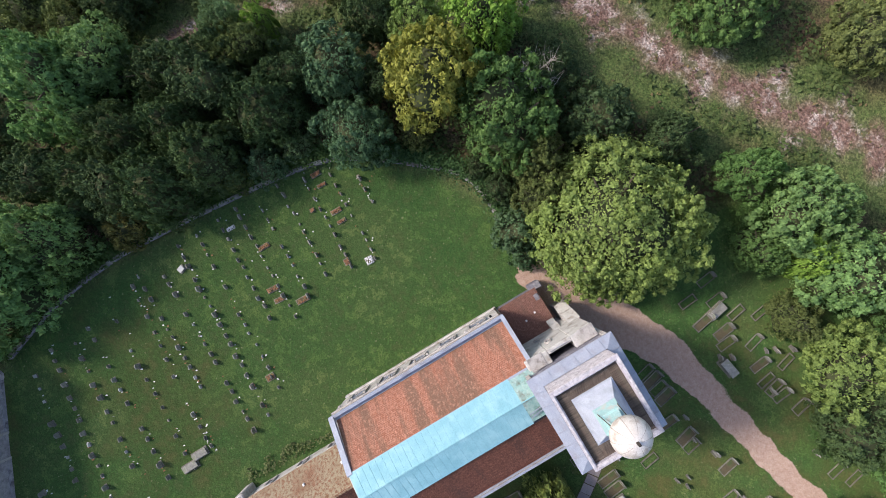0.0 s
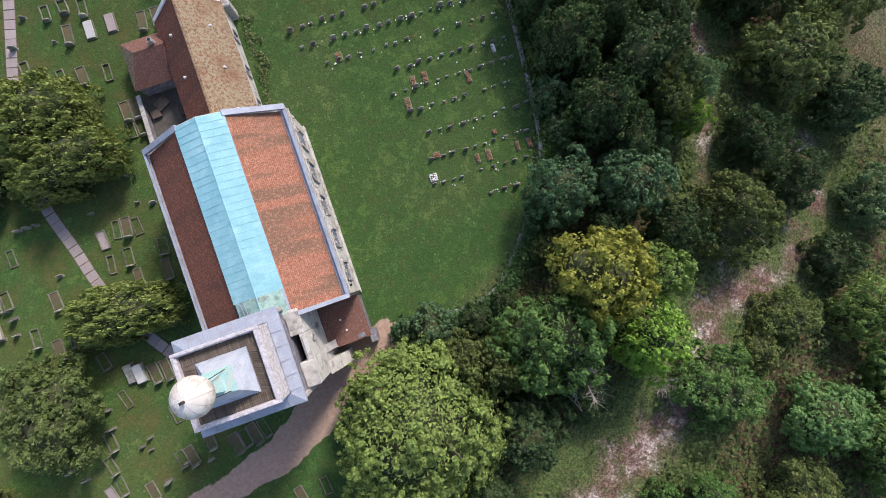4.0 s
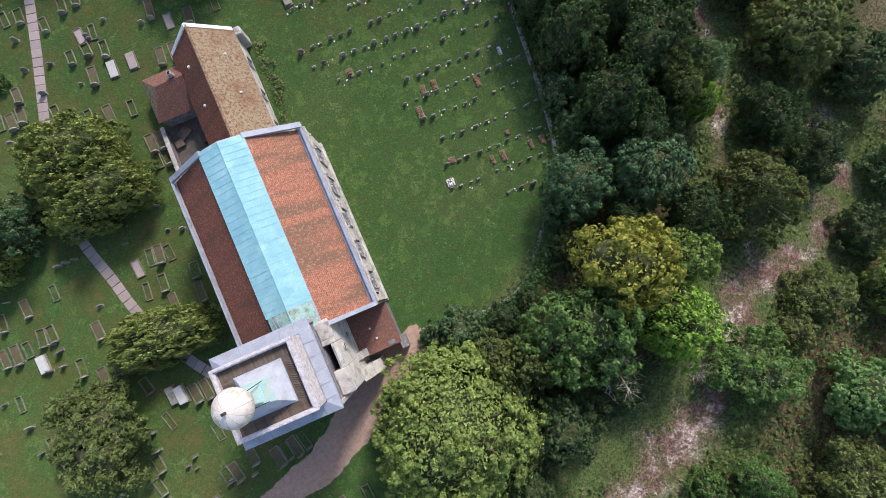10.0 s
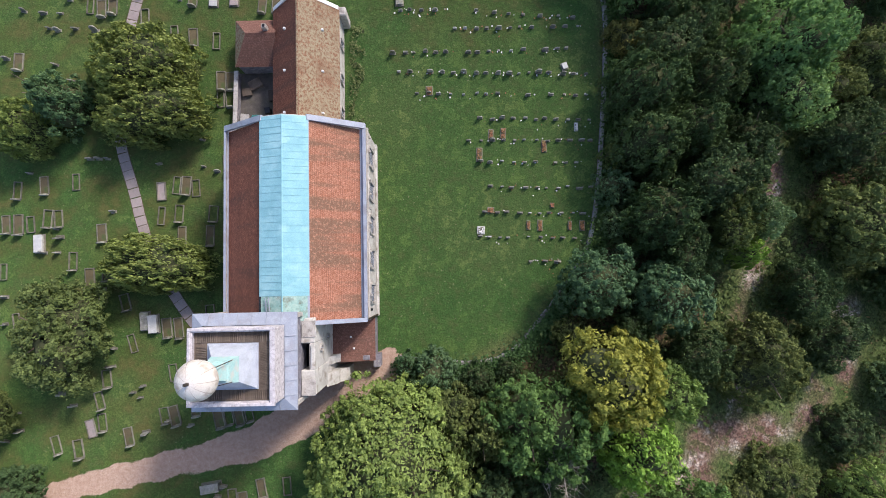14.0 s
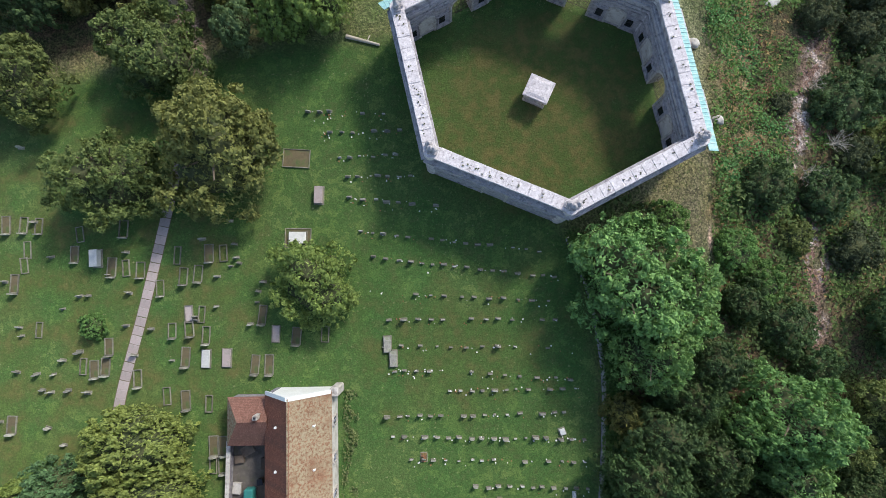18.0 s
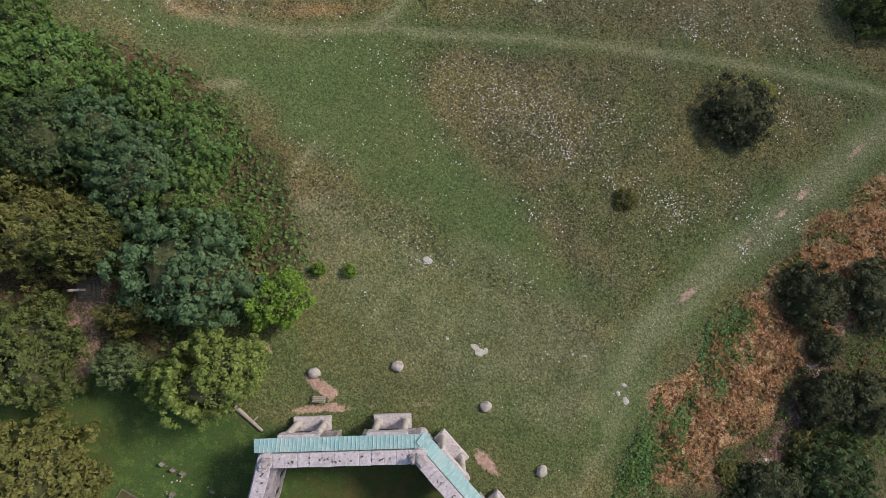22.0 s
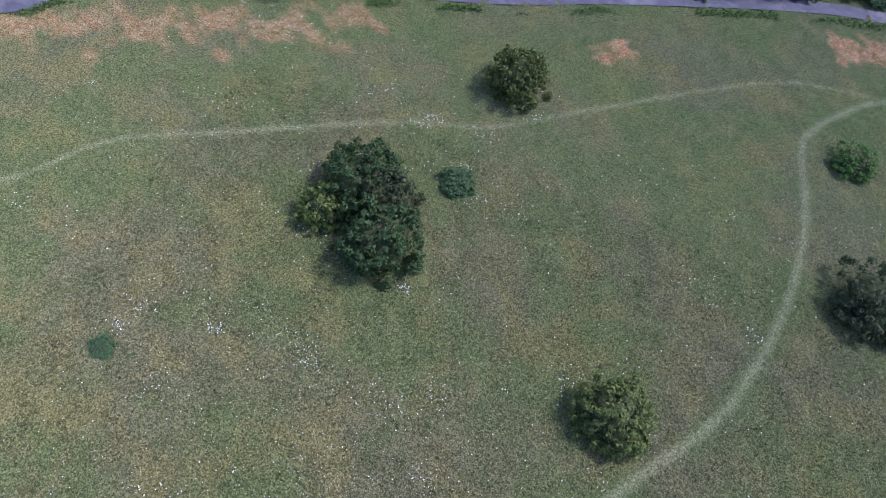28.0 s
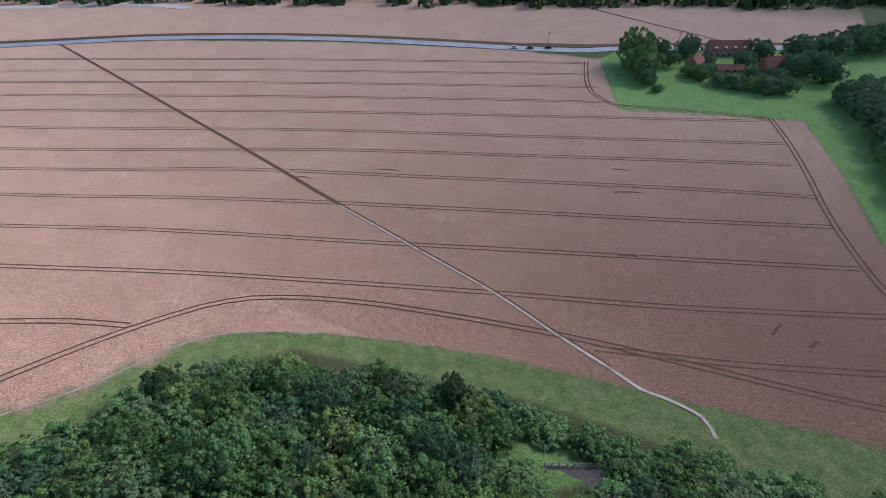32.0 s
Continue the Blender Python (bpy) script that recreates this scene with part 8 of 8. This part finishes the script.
# ---- farm and far trees ----
def house(x, y, a, l, w, e, r, wall, label, dormers=0, name="farmhouse", chimneys=1):
    g = empty(name, pose(x, y, hz(x, y), 0, 0, a), label, "house")
    bm = bmesh.new()
    prof = [(-w / 2, -0.3), (w / 2, -0.3), (w / 2, e), (0, r - 0.15), (-w / 2, e)]
    lo, hi = ([bm.verts.new((px, yy, z)) for yy, z in prof] for px in (-l / 2, l / 2))
    bm.faces.new(lo[::-1]), bm.faces.new(hi)
    for i in range(5):
        j = (i + 1) % 5
        bm.faces.new((lo[i], lo[j], hi[j], hi[i]))
    part("wall", bm, wall, g)
    for s in (1, -1):
        q = [(-l / 2 - 0.3, 0, r), (-l / 2 - 0.3, -s * (w / 2 + 0.4), e - 0.25), (l / 2 + 0.3, -s * (w / 2 + 0.4), e - 0.25), (l / 2 + 0.3, 0, r)]
        one_slab("roof_slope", q if s > 0 else q[::-1], 0.15, M_OLDROOF, g, "dark red clay roof")
    for i in range(chimneys):
        cx = -l / 2 + 1.2 if i == 0 else l / 2 - 1.2
        one_box("chimney", cx - 0.4, cx + 0.4, -0.4, 0.4, r - 0.8, r + 1.1, M_BRICK, g, 0.04)
    for i in range(dormers):
        dx = -l / 2 + l * (i + 0.7) / (dormers + 0.4)
        d = one_box("dormer", dx - 0.8, dx + 0.8, -w / 2 + 0.2, -0.6, e - 0.1, e + 1.7, M_WHITE, g, 0.03)
        one_box("dormer_window", dx - 0.5, dx + 0.5, -w / 2 + 0.14, -w / 2 + 0.19, e + 0.3, e + 1.4, M_DARK, d)
    for i in range(max(2, int(l / 3.2))):
        wx = -l / 2 + l * (i + 0.5) / max(2, int(l / 3.2))
        one_box("window", wx - 0.5, wx + 0.5, -w / 2 - 0.06, -w / 2 - 0.003, 0.9, 2.1, M_DARK, g)
    return g


house(-38, 574, 24, 24, 8, 4.0, 8.6, M_MAUVE, "long brick farmhouse with dark red roof and white dormers", 4, chimneys=2)
house(-13, 557, 30, 13, 9, 3.4, 8.2, M_BRICK, "brick barn with a steep red roof", name="barn")
house(-53, 546, 75, 10, 7, 3.2, 6.8, M_BRICK, "small brick cottage with a red roof", name="cottage")
house(-36, 545, 22, 18, 5, 2.2, 4.2, M_BRICK, "low brick outbuilding with a red roof", name="outbuilding", chimneys=0)
for tone, x, y, r, h in (("green", -83, 532, 9.5, 21), ("green", -79, 517, 8, 17), ("blue", -73, 545, 6, 14), ("blue", -73, 508, 4.5, 9), ("blue", -66, 540, 4.5, 11), ("green", -49, 527, 5, 8), ("blue", -38, 522, 5, 7), ("blue", -30, 520, 5, 8), ("green", -22, 522, 5, 7), ("blue", -16, 520, 5, 9), ("blue", -8, 524, 5, 9),
                         ("blue", -28, 556, 5, 10), ("blue", -4, 552, 6, 12), ("blue", 4, 560, 7, 14), ("blue", 0, 580, 8, 15), ("blue", 12, 548, 6, 14), ("blue", 16, 590, 9, 16), ("blue", 30, 606, 9, 17), ("blue", 44, 616, 9, 17), ("blue", 60, 630, 9, 17), ("blue", 76, 640, 9, 17), ("pale", -46, 553, 3, 6),
                         ("blue", 21, 520, 8, 13), ("blue", 26, 506, 8, 14), ("blue", 30, 488, 8, 14), ("blue", 32, 470, 8, 14), ("green", 34, 452, 8, 13), ("blue", 36, 434, 8, 13), ("green", 40, 414, 8, 12), ("green", 46, 396, 8, 12), ("blue", 44, 440, 8, 14), ("blue", 40, 480, 8, 15), ("green", -66, 500, 2.5, 4), ("blue", -60, 560, 5, 10), ("blue", -45, 536, 4, 6), ("pale", -54, 530, 3.5, 6), ("blue", -12, 535, 5, 9), ("blue", -24, 536, 4, 8), ("blue", -58, 566, 5, 11), ("blue", -20, 572, 6, 12), ("green", 52, 380, 8, 12), ("blue", 28, 530, 7, 13)):
    tree("tree", "broad", tone, x, y, r * 1.25, h * 1.02, LB[tone] + " by the farm", "farm trees")


def far_wood():
    """Joined crowns on the skyline."""
    r = np.random.default_rng(91)
    vs = []
    for i in range(520):
        s = r.uniform(0, 1)
        x = -760 + 1000 * s
        y = 372 + (x + 760) * 0.404 + 24 + r.uniform(0, 60) + r.normal() * 3
        h = r.uniform(9, 15)
        p = r.normal(size=(46, 3))
        p[:, 2] = np.abs(p[:, 2])
        p /= np.linalg.norm(p, axis=1)[:, None]
        c = np.array([x, y, hz(x, y)]) + p * np.array([6, 6, h])
        t = np.cross(p, r.normal(size=p.shape))
        t /= np.linalg.norm(t, axis=1)[:, None]
        b2 = np.cross(p, t)
        k = r.uniform(1.2, 2.6, (46, 1))
        vs.append(np.stack([c - t * k, c + b2 * k, c + t * k, c - b2 * k], 1).reshape(-1, 3))
    v = np.vstack(vs)
    me = bpy.data.meshes.new("far_wood")
    me.vertices.add(len(v))
    me.vertices.foreach_set("co", v.ravel())
    me.loops.add(len(v))
    me.loops.foreach_set("vertex_index", np.arange(len(v)))
    me.polygons.add(len(v) // 4)
    me.polygons.foreach_set("loop_start", np.arange(0, len(v), 4))
    me.update()
    me.materials.append(M_LEAF)
    ob = new("far_wood", me)
    ob.color = (0.05, 0.085, 0.035, 1)
    return tagged(ob, "dense dark wood along the far field", "wood", kind="stuff")


far_wood()


def car(x, y, a, mat, label):
    g = empty("car", pose(x, y, hz(x, y) + 0.32, 0, 0, a), label, "car", "cars on the main road")
    bm = bmesh.new()
    box(bm, -2.1, 2.1, -0.88, 0.88, 0.3, 0.85, 0.15)
    part("body", bm, mat, g)
    bm = bmesh.new()
    vs = box(bm, -1.3, 1.1, -0.78, 0.78, 0.852, 1.4, 0)
    for v in vs:
        if v.co.z > 1.2:
            v.co.x *= 0.7
    part("cabin", bm, M_DARK, g)
    one_box("roof", -0.85, 0.75, -0.72, 0.72, 1.402, 1.46, mat, g, 0.02)
    for wx in (-1.3, 1.3):
        for wy in (-0.85, 0.85):
            bm = bmesh.new()
            bmesh.ops.create_cone(bm, cap_ends=True, segments=14, radius1=0.32, radius2=0.32, depth=0.2, matrix=Matrix.Translation((wx, wy, 0.32)) @ Matrix.Rotation(radians(90), 4, "X"))
            part("wheel", bm, M_CARBLACK, g)


car(-137, 542.5, 18, M_CARBLACK, "black car driving on the main road")
car(-147, 537.5, 18, M_CARBLACK, "dark car driving on the main road")
car(-156, 534.5, 18, M_WHITE, "white car driving on the main road")
car(-70, 572.5, 25, M_WHITE, "white car by the farm entrance")
for x, y in ((-139, 549), (-66, 580)):
    e = empty("utility_pole", pose(x, y, hz(x, y)), "thin wooden utility pole beside the main road", "pole")
    one_box("post", -0.12, 0.12, -0.12, 0.12, -0.5, 8.5, M_BARK, e)
    one_box("cross_arm", -0.9, 0.9, -0.06, 0.06, 7.8, 7.95, M_BARK, e)
